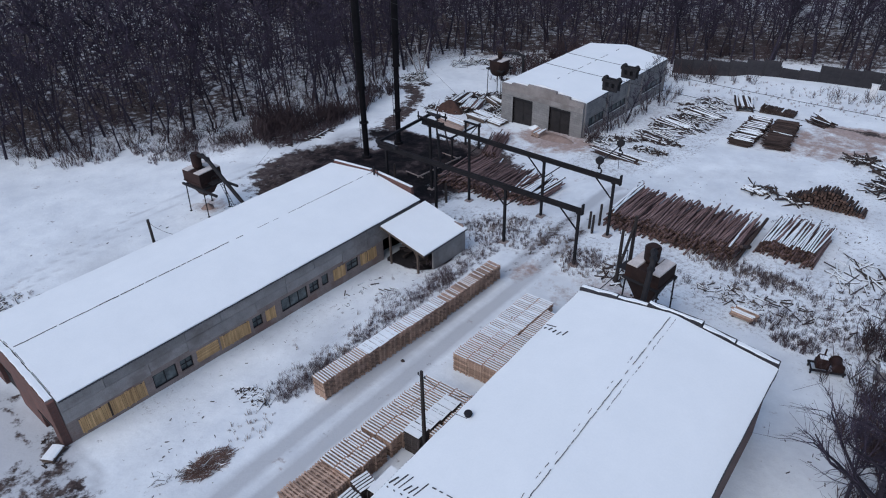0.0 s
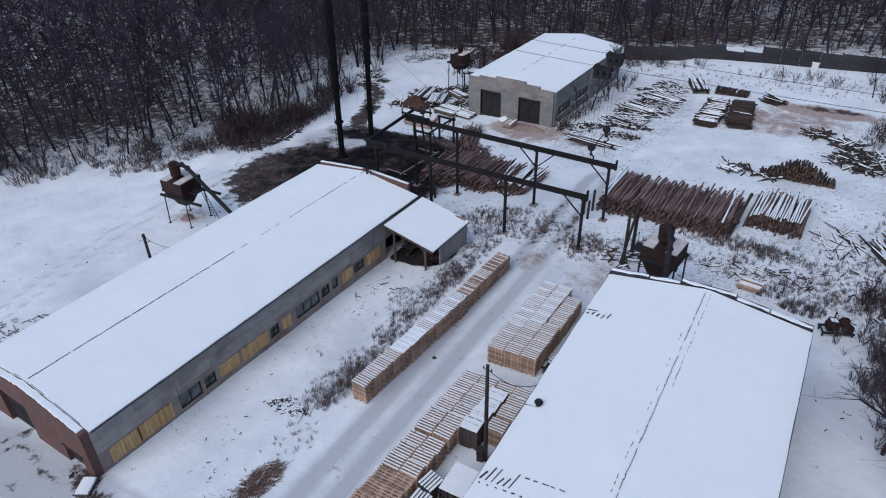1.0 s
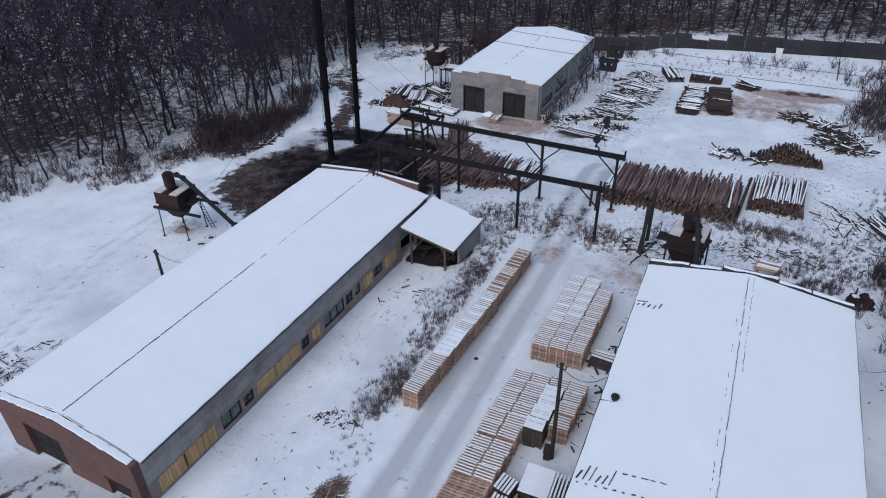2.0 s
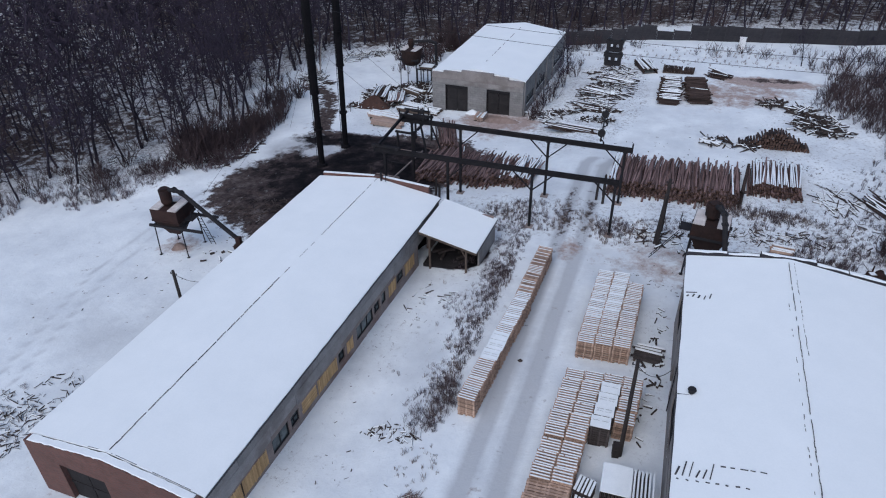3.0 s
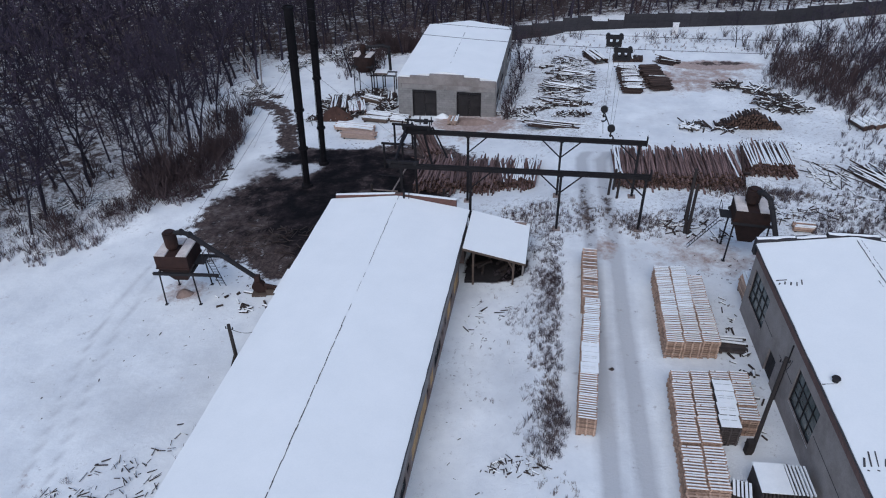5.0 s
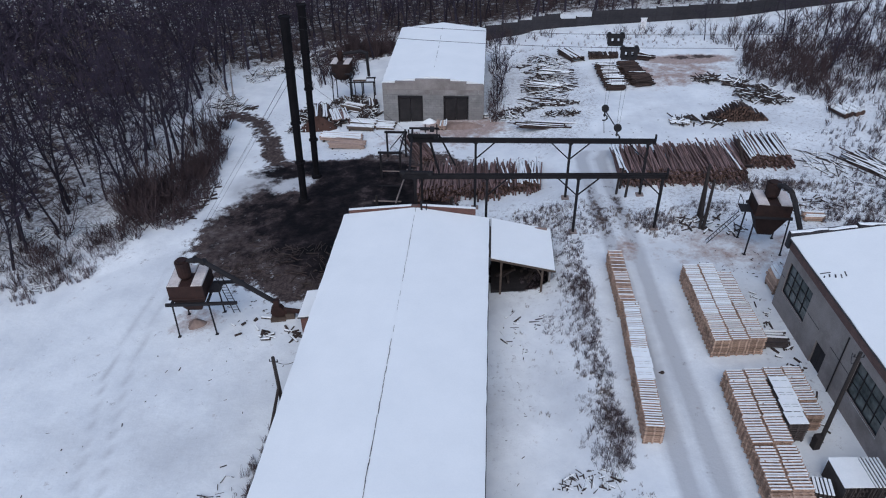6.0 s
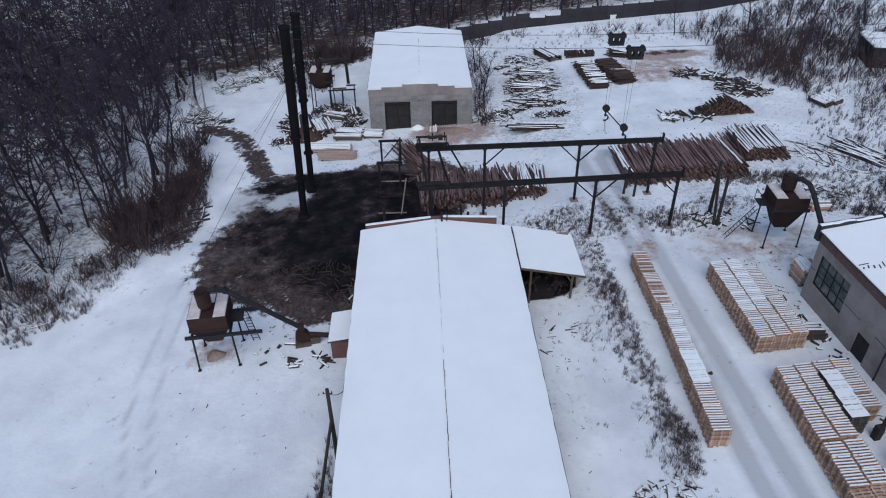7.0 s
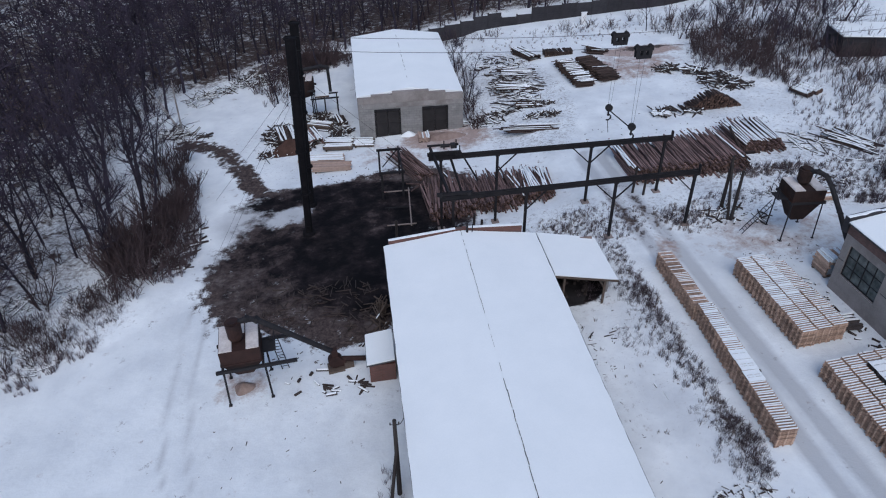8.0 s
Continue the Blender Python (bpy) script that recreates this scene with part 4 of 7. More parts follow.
def garage():
    """Grey block garage with two dark gates and a stepped front."""
    t = thing("garage_building", pose(0, 0, 0), "grey block garage with two dark gates and snowy roof", "building")
    X0, X1, Y0, Y1, ZB, ZE, ZR = -53.75, -41.3, 71.2, 93.8, -2.9, 2.48, 3.3
    W, xr = X1 - X0, (X1 - X0) / 2
    gates = [(1.95, 4.9, -2.6, 1.1), (7.65, 10.6, -2.6, 1.1)]
    part("wall", wall_mesh(W, 1.25, 0.4, gates, ZB), M_GREYBLOCK, t, "grey block front", pose(X0, Y0, 0))
    for u0, u1 in ((0.02, 0.5), (0.52, 6.1), (6.13, 11.9), (11.92, W - 0.02)):
        b = Mesher()
        b.box(u0, -0.06, 1.27, u1, 0.4, 1.85)
        part("lintel_beam", b, M_PANEL, t, "long concrete lintel", pose(X0, Y0, 0))
    for u0, u1, z in ((0, 1.6, 2.56), (1.6, 4.1, 2.86), (4.1, 8.4, 3.16), (8.4, 10.4, 2.86), (10.4, W, 2.56)):
        b = Mesher()
        b.box(u0, 0, 1.85, u1, 0.4, z)
        part("parapet_step", b, M_PLASTER, t, "", pose(X0, Y0, 0))
    for g in gates:
        b = Mesher()
        b.box(g[0], 0.1, g[3] - 0.33, g[1], 0.3, g[3] - 0.01)
        for u in (g[0] - 0.08, g[1]):
            b.box(u, -0.03, g[2], u + 0.08, 0.2, g[3])
        gate = part("gate_frame", b, M_STEEL, t, "dark steel gate frame", pose(X0, Y0, 0))
        mid = (g[0] + g[1]) / 2
        for a, c in ((g[0] + 0.03, mid - 0.02), (mid + 0.02, g[1] - 0.03)):
            b = Mesher()
            b.box(a, 0.22, g[2], c, 0.28, g[3] - 0.35)
            b.box(a, 0.17, -2.2, a + 0.1, 0.222, 0.62)
            b.box(c - 0.1, 0.17, -2.2, c, 0.222, 0.62)
            for z in (-2.2, -0.9, 0.5):
                b.box(a + 0.1, 0.17, z, c - 0.1, 0.222, z + 0.12)
            part("gate_leaf", b, M_GATE, gate)
    wins = [(1.2, 5.0, -1.0, 0.15), (6.2, 10.8, -0.8, 0.15), (15.4, 21.8, -0.8, 0.15)]
    eastm = pose(X1, Y0 + 0.4, 0, 0, 0, 90)
    part("wall", wall_mesh(Y1 - Y0 - 0.8, ZE - 0.06, 0.4, wins, ZB), M_GREYBLOCK, t, "", eastm)
    for o in wins:
        window(t, eastm @ pose(o[0], 0.08, o[2]), o[1] - o[0], o[3] - o[2], 4, 1, "dark band window")
    for u in (0.0, 5.4, 11.2, 15.0, 22.2):
        b = Mesher()
        b.box(u, -0.12, ZB, u + 0.35, -0.003, ZE - 0.1)
        part("pilaster", b, M_PANEL, t, "", eastm)
    part("wall", wall_mesh(Y1 - Y0 - 0.8, ZE - 0.06, 0.4, [], ZB - 0.6), M_GREYBLOCK, t, "", pose(X0, Y1 - 0.4, 0, 0, 0, -90))
    b = Mesher()
    b.prism([(0, ZB - 0.6), (W, ZB), (W, ZE), (xr, ZR), (0, ZE)], -0.4, 0)
    part("wall", b, M_GREYBLOCK, t, "", pose(X0, Y1, 0))
    b = Mesher()
    b.prism([(0.1, 1.85), (W - 0.1, 1.85), (W - 0.1, ZE + 0.02), (xr, ZR + 0.04), (0.1, ZE + 0.02)], 0.405, 0.6)
    part("snow_drift", b, M_CAPSNOW, t, "snow drifted against the parapet", pose(X0, Y0, 0))
    wavy_roof(t, X0 - 0.15, X1 + 0.15, X0 + xr, Y0 + 0.62, Y1 + 0.1, ZE, ZR)
    snow_roof(t, X0 - 0.12, X1 + 0.12, X0 + xr, Y0 + 0.42, Y1 + 0.1, ZE + 0.02, ZR + 0.03, 0.1, 25)
    crack_line(t, "ridge", (X0 + xr, Y0 + 0.6, ZR + 0.13), (X0 + xr, Y1, ZR + 0.112), 0.03, random.Random(4), 0.45)


garage()


# ---- steel frames, chimneys, hoppers ----
def i_beam(b, a, c, w, h):
    """An I-section from a to c."""
    a, c = Vector(a), Vector(c)
    m = Matrix.Translation(a) @ (c - a).to_track_quat("Y", "Z").to_matrix().to_4x4()
    n = (c - a).length
    b.box(-w / 2, 0, h / 2 - 0.05, w / 2, n, h / 2, m)
    b.box(-w / 2, 0, -h / 2, w / 2, n, -h / 2 + 0.05, m)
    b.box(-0.03, 0, -h / 2 + 0.05, 0.03, n, h / 2 - 0.05, m)


def crane_runway(ax, ay, bx, by, ztop, posts, end_x, seed):
    """A runway beam on posts with knee braces."""
    t = thing("crane_runway", pose(0, 0, 0), "black steel crane runway beam on braced posts", "crane runway", "crane runways")
    d = Vector((bx - ax, by - ay, 0)).normalized()
    b = Mesher()
    i_beam(b, (ax, ay, ztop - 0.2), (bx, by, ztop - 0.2), 0.22, 0.4)
    b.box(-0.07, -0.06, 0, 0.07, 0.06, 0.08, pose(ax, ay, ztop))
    for k in range(int((bx - ax) / 1.2)):
        p = Vector((ax, ay, ztop)) + d * (0.6 + 1.2 * k)
        b.box(-0.05, -0.12, 0.0, 0.05, 0.12, 0.03, pose(p.x, p.y, p.z))
    rail = part("beam", b, M_BEAM, t, "long black steel beam")
    b = Mesher()
    b.beam((ax, ay, ztop + 0.07), (bx, by, ztop + 0.07), 0.07, 0.08)
    part("rail", b, M_BEAM, rail)
    b = Mesher()
    b.box(-0.06, -0.16, -0.45, 0.06, 0.16, 0.5, pose(bx, by, ztop))
    part("end_stop", b, M_BEAM, rail)
    for x, sides in posts:
        k = (x - ax) / (bx - ax)
        y = ay + (by - ay) * k
        g = float(gz(x, y))
        b = Mesher()
        b.box(-0.11, -0.1, g - 0.3, 0.11, -0.06, ztop - 0.4, pose(x, y, 0))
        b.box(-0.11, 0.06, g - 0.3, 0.11, 0.1, ztop - 0.4, pose(x, y, 0))
        b.box(-0.04, -0.06, g - 0.3, 0.04, 0.06, ztop - 0.4, pose(x, y, 0))
        b.box(-0.2, -0.18, ztop - 0.46, 0.2, 0.18, ztop - 0.4, pose(x, y, 0))
        post = part("post", b, M_BEAM, t, "black steel post")
        b = Mesher()
        b.box(-0.35, -0.35, g - 0.3, 0.35, 0.35, g + 0.1, pose(x, y, 0))
        part("footing", b, M_PLINTH, post)
        for s in sides:
            b = Mesher()
            p = Vector((x, y, ztop - 0.42)) + d * (1.75 * s)
            b.beam((x, y, ztop - 2.1), p, 0.1, 0.1)
            part("brace", b, M_BEAM, t)


crane_runway(-48.0, 49.2, -25.15, 49.75, 5.85, ((-46.9, ()), (-41.72, (1,)), (-32.9, (-1, 1)), (-25.75, (-1,))), -48, 1)
crane_runway(-47.9, 42.55, -25.25, 43.65, 5.6, ((-46.8, ()), (-40.6, (1,)), (-32.75, (-1, 1)), (-25.55, (-1,))), -48, 2)


def crane_bridge():
    """Bridge girder parked at the west end of the two runways, with its end trucks and winch."""
    t = thing("crane_bridge", pose(0, 0, 0), "parked black crane bridge girder across the runway ends", "crane bridge")
    b = Mesher()
    i_beam(b, (-47.75, 50.4, 6.22), (-47.2, 42.3, 6.1), 0.18, 0.28)
    part("girder", b, M_BEAM, t)
    for y, z in ((49.22, 5.93), (42.62, 5.68)):
        b = Mesher()
        b.box(-48.1, y - 0.13, z, -45.2, y + 0.13, z + 0.24)
        truck = part("end_truck", b, M_BEAM, t)
        for x in (-47.8, -45.5):
            b = Mesher()
            b.tube((x, y - 0.2, z + 0.08), (x, y - 0.132, z + 0.08), 0.16, 0.16, 12)
            part("wheel", b, M_STEEL, truck)
    for y in (48.6, 50.0):
        b = Mesher()
        b.beam((-48.0, y, 6.5), (-45.2, y, 6.5), 0.14, 0.16)
        part("cross_beam", b, M_BEAM, t)
    for x, y, h in ((-47.9, 48.6, 0.5), (-46.5, 50.0, 0.4), (-45.3, 48.6, 0.55), (-45.4, 50.0, 0.45)):
        b = Mesher()
        b.beam((x, y, 6.1), (x, y, 6.5 + h), 0.1)
        part("upright", b, M_BEAM, t)
    for a, c, w in (((-46.2, 49.4, 6.2), (-45.0, 48.6, 2.0), 0.16), ((-45.2, 49.4, 6.2), (-43.6, 48.6, 3.4), 0.12)):
        b = Mesher()
        b.beam(a, c, w)
        part("strut", b, M_BEAM, t)
    b = Mesher()
    b.tube((-46.9, 49.3, 6.78), (-46.1, 49.3, 6.78), 0.16, 0.16, 12)
    winch = part("winch_drum", b, M_STEEL, t, "small dark winch drum")
    b = Mesher()
    b.box(-46.0, 49.05, 6.58, -45.6, 49.5, 6.95)
    part("motor", b, M_STEEL, winch)


crane_bridge()


def log_portal(x0, y0, w, depth, h):
    g = float(gz(x0, y0))
    t = thing("log_deck_frame", pose(0, 0, 0), "small black portal frame beside the logs", "steel frame", "log deck frames")
    for y in (y0, y0 + depth):
        for x in (x0, x0 + w):
            b = Mesher()
            b.beam((x, y, g - 0.3), (x, y, g + h), 0.2)
            part("post", b, M_BEAM, t)
        b = Mesher()
        b.beam((x0 - 0.25, y, g + h + 0.1), (x0 + w + 0.25, y, g + h + 0.1), 0.24, 0.2)
        part("beam", b, M_BEAM, t)
    b = Mesher()
    b.beam((x0 + w * 0.9, y0 + depth, g + h), (x0 + 0.3, y0 + depth, g + 1.0), 0.1)
    part("brace", b, M_BEAM, t)
    b = Mesher()
    b.beam((x0 + w, y0 - 0.3, g + h + 0.29), (x0 + w, y0 + depth + 0.3, g + h + 0.27), 0.16, 0.18)
    part("side_rail", b, M_BEAM, t)


log_portal(-52.0, 56.3, 2.1, 5.1, 2.95)


def roller_track():
    g = float(gz(-50, 53))
    t = thing("roller_track", pose(0, 0, 0), "dusty steel side rail with two cross bars over the sooty ground", "track")
    b = Mesher()
    b.beam((-49.3, 57.2, g + 0.45), (-49.7, 50.0, g + 0.5), 0.12, 0.14)
    part("rail", b, M_PLINTH, t)
    for y in (50.4, 53.6, 56.8):
        b = Mesher()
        b.beam((-52.0, y + 0.1, g + 0.35), (-49.2, y, g + 0.4), 0.1)
        part("cross_bar", b, M_PLINTH if y != 53.6 else M_BEAM, t)
        for x in (-51.6, -49.5):
            b = Mesher()
            b.beam((x, y, g - 0.4), (x, y, g + 0.34), 0.12)
            part("leg", b, M_BEAM, t)


roller_track()


def chimney(x, y, top, tx, ty, r, flange):
    g = float(gz(x, y))
    t = thing("chimney", pose(0, 0, 0), "tall slim soot-black steel chimney", "chimney", "pair of chimneys")
    a, c = Vector((x, y, g - 0.3)), Vector((tx, ty, top))
    b = Mesher()
    b.tube(a, a.lerp(c, flange), r * 0.8, r * 0.8, 16, False)
    b.tube(a.lerp(c, flange), c, r, r, 16, False)
    b.tube(c, a.lerp(c, 0.97), r * 0.85, r * 0.85, 16, False)
    part("shaft", b, M_SOOTY, t)
    for k in (0.25, flange, 0.75, 0.99):
        b = Mesher()
        p = a.lerp(c, k)
        b.tube(p, p + Vector((0, 0, 0.16)), r * 1.22, r * 1.22, 16)
        part("flange", b, M_SOOTY, t)
    b = Mesher()
    b.tube((x, y, g - 0.3), (x, y, g + 0.35), r * 1.5, r * 1.35, 14)
    part("base", b, M_SOOTY, t, "sooty round base")
    b = Mesher()
    for k in range(26):
        z = 0.08 + 0.86 * k / 26
        p = a.lerp(c, z)
        b.beam(p + Vector((-0.2, -r - 0.12, 0)), p + Vector((0.2, -r - 0.12, 0)), 0.03)
    for s in (-0.2, 0.2):
        b.beam(a.lerp(c, 0.06) + Vector((s, -r - 0.12, 0)), a.lerp(c, 0.95) + Vector((s, -r - 0.12, 0)), 0.04)
    part("ladder", b, M_SOOTY, t)
    for k, (gx, gy) in enumerate(((-9, -10), (11, 8), (-10, 9))):
        b = Mesher()
        e = Vector((x + gx, y + gy, float(gz(x + gx, y + gy))))
        b.tube(a.lerp(c, 0.75), e, 0.013, 0.013, 4, False)
        part("guy_wire", b, M_CABLE, t)


chimney(-59.5, 51.4, 16.6, -58.7, 50.8, 0.43, 0.47)
chimney(-59.4, 56.9, 16.0, -58.7, 56.8, 0.4, 0.55)


def bin_body(b, w, d, z0, z1, zc, neck):
    """Open box above, funnel below, centred."""
    o, i = [(-w / 2, -d / 2), (w / 2, -d / 2), (w / 2, d / 2), (-w / 2, d / 2)], neck / 2
    n = [(-i, -i), (i, -i), (i, i), (-i, i)]
    b.add([(*p, z1) for p in o] + [(*p, zc) for p in o] + [(*p, z0) for p in n],
          [(k, 4 + k, 4 + (k + 1) % 4, (k + 1) % 4)[::-1] for k in range(4)] + [(4 + k, 8 + k, 8 + (k + 1) % 4, 4 + (k + 1) % 4)[::-1] for k in range(4)] + [(8, 9, 10, 11)[::-1], (0, 1, 2, 3)])
    b.box(-w / 2 - 0.05, -d / 2 - 0.05, zc - 0.06, w / 2 + 0.05, d / 2 + 0.05, zc + 0.06)


def round_bin(b, r, z0, z1, zc, neck):
    """A drum with a rounded bottom."""
    prof = [(r, z1), (r, zc)] + [(neck + (r - neck) * math.cos(radians(a)), zc - (zc - z0) * math.sin(radians(a))) for a in (25, 50, 70, 90)]
    n, k0 = 20, len(b.v)
    for q, z in prof:
        b.v += [(q * math.cos(2 * math.pi * i / n), q * math.sin(2 * math.pi * i / n), z) for i in range(n)]
    for j in range(len(prof) - 1):
        b.f += [(k0 + j * n + i, k0 + (j + 1) * n + i, k0 + (j + 1) * n + (i + 1) % n, k0 + j * n + (i + 1) % n)[::-1] for i in range(n)]
    b.f += [tuple(k0 + i for i in range(n)), tuple(k0 + (len(prof) - 1) * n + i for i in range(n))[::-1]]
    b.s = [0] * len(b.f)


def hopper(m, w, d, h, label, legs, frame_over, cyclone, duct, mat=None, ladder=None, ch=1.35, cr=0.55, side=-1, fz=None, neck=0.8, over_w=0.15, drum=False):
    """A sawdust bin on legs with a cyclone on top; heights h = (neck, crease, top) above its origin."""
    mat = mat or M_RUST
    t = thing("sawdust_hopper", m, label, "hopper", "sawdust hoppers")
    b = Mesher()
    if drum:
        round_bin(b, w * 0.56, h[0], h[2], h[1], neck)
    else:
        bin_body(b, w, d, h[0], h[2], h[1], neck)
    part("bin", b, mat, t, "dark rusty steel bin with funnel bottom")
    b = Mesher()
    for x0, x1, y0, y1 in ((-w / 2, -0.42, -d / 2, d / 2), (0.42, w / 2, -d / 2, d / 2), (-0.42, 0.42, 0.35, d / 2)):
        b.prism([(x0 + 0.03, h[2] + 0.005), (x1 - 0.03, h[2] + 0.005), (x1 - 0.06, h[2] + 0.09), (x0 + 0.08, h[2] + 0.1)], y0 + 0.03, y1 - 0.04)
    part("snow_cap", b, M_DUSTSNOW, t, "dusty snow on the lid")
    cx, cy = cyclone
    b = Mesher()
    b.tube((cx, cy, h[2]), (cx, cy, h[2] + 0.35), 0.3, cr, 16, False)
    b.tube((cx, cy, h[2] + 0.35), (cx, cy, h[2] + ch), cr, cr * 1.08, 16)
    b.tube((cx, cy, h[2] + ch), (cx, cy, h[2] + ch + 0.15), cr * 0.75, cr * 0.75, 16)
    part("cyclone", b, mat, t, "rusty round cyclone")
    b = Mesher()
    pts = [Vector(p) for p in duct]
    for a, c in zip(pts[:-1], pts[1:]):
        b.tube(a, c, 0.2, 0.2, 10)
    for p in pts[1:-1]:
        b.tube(p - Vector((0.12, 0, 0.12)), p + Vector((0.12, 0, 0.12)), 0.24, 0.24, 10)
    part("duct", b, M_STEEL, t, "long dark blower duct")
    for x, y in legs:
        b = Mesher()
        g = float(gz(*((m @ Vector((x, y, 0))).xy))) - m.translation.z
        b.beam((x * 1.04, y * 1.04, g - 0.3), (x * 0.97, y * 0.97, h[1] - 0.05 if fz is None else fz), 0.1)
        b.box(-0.12, -0.12, g - 0.05, 0.12, 0.12, g + 0.04, pose(x * 1.04, y * 1.04, 0))
        part("leg", b, M_STEEL, t)
    b = Mesher()
    z = h[1] - 0.12 if fz is None else fz
    for y in (-d / 2, d / 2):
        b.beam((-w / 2 - over_w, y, z), (w / 2 + frame_over, y, z), 0.2, 0.22)
    for x in (-w / 2, w / 2):
        b.beam((x, -d / 2, z), (x, d / 2, z), 0.16, 0.18)
    part("frame", b, M_STEEL, t)
    if ladder:
        b = Mesher()
        (x0, y0, z0), (x1, y1, z1) = ladder
        a, c = Vector((x0, y0, z0)), Vector((x1, y1, z1))
        off = Vector((0.22, 0.22, 0)) if abs(x0 - x1) > abs(y0 - y1) else Vector((0.25, 0, 0))
        off = Vector((0, 0.25, 0)) if abs(x0 - x1) > abs(y0 - y1) else off
        for s in (-1, 1):
            b.beam(a + s * off, c + s * off, 0.05)
        for k in range(1, 12):
            p = a.lerp(c, k / 12)
            b.beam(p - off, p + off, 0.035)
        xa, xb = sorted((side * (w / 2 + 0.95), side * (w / 2 + 0.05)))
        xo = side * (w / 2 + 0.95)
        b.box(xa, -0.6, h[1] - 0.05, xb, 0.6, h[1])
        for y in (-0.6, 0.6):
            b.beam((xo, y, h[1]), (xo, y, h[1] + 0.9), 0.04)
        b.beam((xo, -0.6, h[1] + 0.9), (xo, 0.6, h[1] + 0.9), 0.04)
        part("ladder", b, M_STEEL, t, "thin steel ladder and landing")
    return t


_g = float(gz(-63.3, 31.6))
hopper(pose(-63.3, 31.7, _g, 0, 0, 6), 2.7, 2.7, (1.95, 3.7, 4.85), "rusty sawdust hopper on four thin legs with a sloping duct",
       ((-1.35, -1.35), (1.5, -1.35), (1.5, 1.35), (-1.35, 1.35)), 2.3, (-0.15, -0.25),
       ((0.1, -0.2, 6.35), (0.8, -0.1, 6.45), (1.4, 0.0, 6.15), (6.2, 0.1, 1.9)), ladder=((2.6, 1.2, 0.1), (2.2, 0.2, 4.4)), ch=1.6, cr=0.5, side=1, fz=3.15, neck=1.1, over_w=0.45)
_g = float(gz(-17.5, 40.3))
hopper(pose(-17.55, 40.4, _g, 0, 0, -4), 2.7, 2.4, (1.6, 3.75, 4.75), "dark sawdust hopper on thin legs beside the hall",
       ((-1.3, -1.2), (1.4, -1.2), (1.4, 1.3), (-1.3, 1.3)), 0.2, (-0.1, 0.1),
       ((0.0, -0.1, 6.0), (0.4, -0.75, 6.3), (0.75, -1.4, 6.2), (0.95, -1.95, 5.7), (1.45, -3.4, 3.95), (1.85, -5.0, 2.0), (1.9, -6.9, 1.9)), M_DARKRUST, ladder=((-4.2, 0.2, 0.05), (-2.2, 0.0, 3.2)), neck=1.1)
_g = float(gz(-60.0, 80.5))
hopper(pose(-60.4, 79.6, _g, 0, 0, -2), 2.6, 2.4, (3.2, 4.3, 5.5), "round dark rusty hopper drum on a stand beside the garage",
       ((-1.25, -1.15), (1.25, -1.15), (1.25, 1.15), (-1.25, 1.15)), 0.3, (-0.2, 0.4),
       ((0.2, 0.4, 6.4), (2.4, 1.2, 6.5), (3.2, 1.4, 6.2), (3.3, 1.4, 3.0)), M_DARKRUST, ch=1.1, cr=0.42, drum=True)


def blower():
    """Fan housing at the foot of the duct, joined to the brick hut."""
    g = float(gz(-57.2, 32.4))
    t = thing("blower", pose(-57.1, 32.4, g, 0, 0, 8), "rusty blower with dusty casing at the foot of the duct", "blower")
    b = Mesher()
    b.tube((0, -0.28, 0.85), (0, 0.28, 0.85), 0.52, 0.52, 18)
    b.box(-0.22, -0.22, 1.2, 0.22, 0.22, 1.9)
    b.box(0.1, -0.24, 0.35, 0.75, 0.24, 0.85)
    part("casing", b, M_RUST, t)
    b = Mesher()
    b.box(-0.6, -0.5, -0.2, 0.6, 0.5, 0.2)
    b.box(0.6, -0.3, 0.0, 1.3, 0.3, 0.6)
    part("base", b, M_OLDWOOD, t)
    b = Mesher()
    b.tube((0.4, 0, 0.9), (3.3, -0.3, 0.45), 0.2, 0.2, 10)
    part("duct", b, M_RUST, t, "rusty duct into the brick hut")
    hut = thing("brick_hut", pose(-53.65, 31.9, float(gz(-53.7, 31.9))), "small red brick hut with snowy roof against the workshop", "hut")
    b = Mesher()
    b.box(-1.0, -1.5, -0.6, 0.85, 1.5, 1.65)
    part("wall", b, M_BRICK, hut)
    b = Mesher()
    b.prism([(-1.2, 1.66), (0.83, 2.0), (0.83, 2.08), (-1.2, 1.76)], -1.65, 1.65)
    part("roof", b, M_SLATE, hut)
    b = Mesher()
    b.prism([(-1.18, 1.765), (0.83, 2.085), (0.83, 2.2), (-1.14, 1.87)], -1.6, 1.6)
    part("snow_layer", b, M_ROOFSNOW, hut)


blower()


def mound(name, x, y, rx, ry, h, mat, label, category, seed, turn=0.0):
    rng, b = random.Random(seed), Mesher()
    rings, seg, vs = 7, 26, []
    for k in range(rings + 1):
        f = k / rings
        for i in range(seg):
            a = 2 * math.pi * i / seg
            w = 1 + 0.12 * math.sin(3 * a + seed) + rng.uniform(-0.05, 0.05)
            px, py = rx * f * w * math.cos(a), ry * f * w * math.sin(a)
            vs.append((px, py, h * (math.cos(f * math.pi) * 0.5 + 0.5) * (1 + rng.uniform(-0.12, 0.12)) - 0.03 - 0.08 * f))
    b.add(vs, [(k * seg + i, (k + 1) * seg + i, (k + 1) * seg + (i + 1) % seg, k * seg + (i + 1) % seg) for k in range(rings) for i in range(seg)])
    ob = solo(name, b, mat, on_ground(x, y, 0, turn), label, category)
    ob.data.polygons.foreach_set("use_smooth", [True] * len(ob.data.polygons))


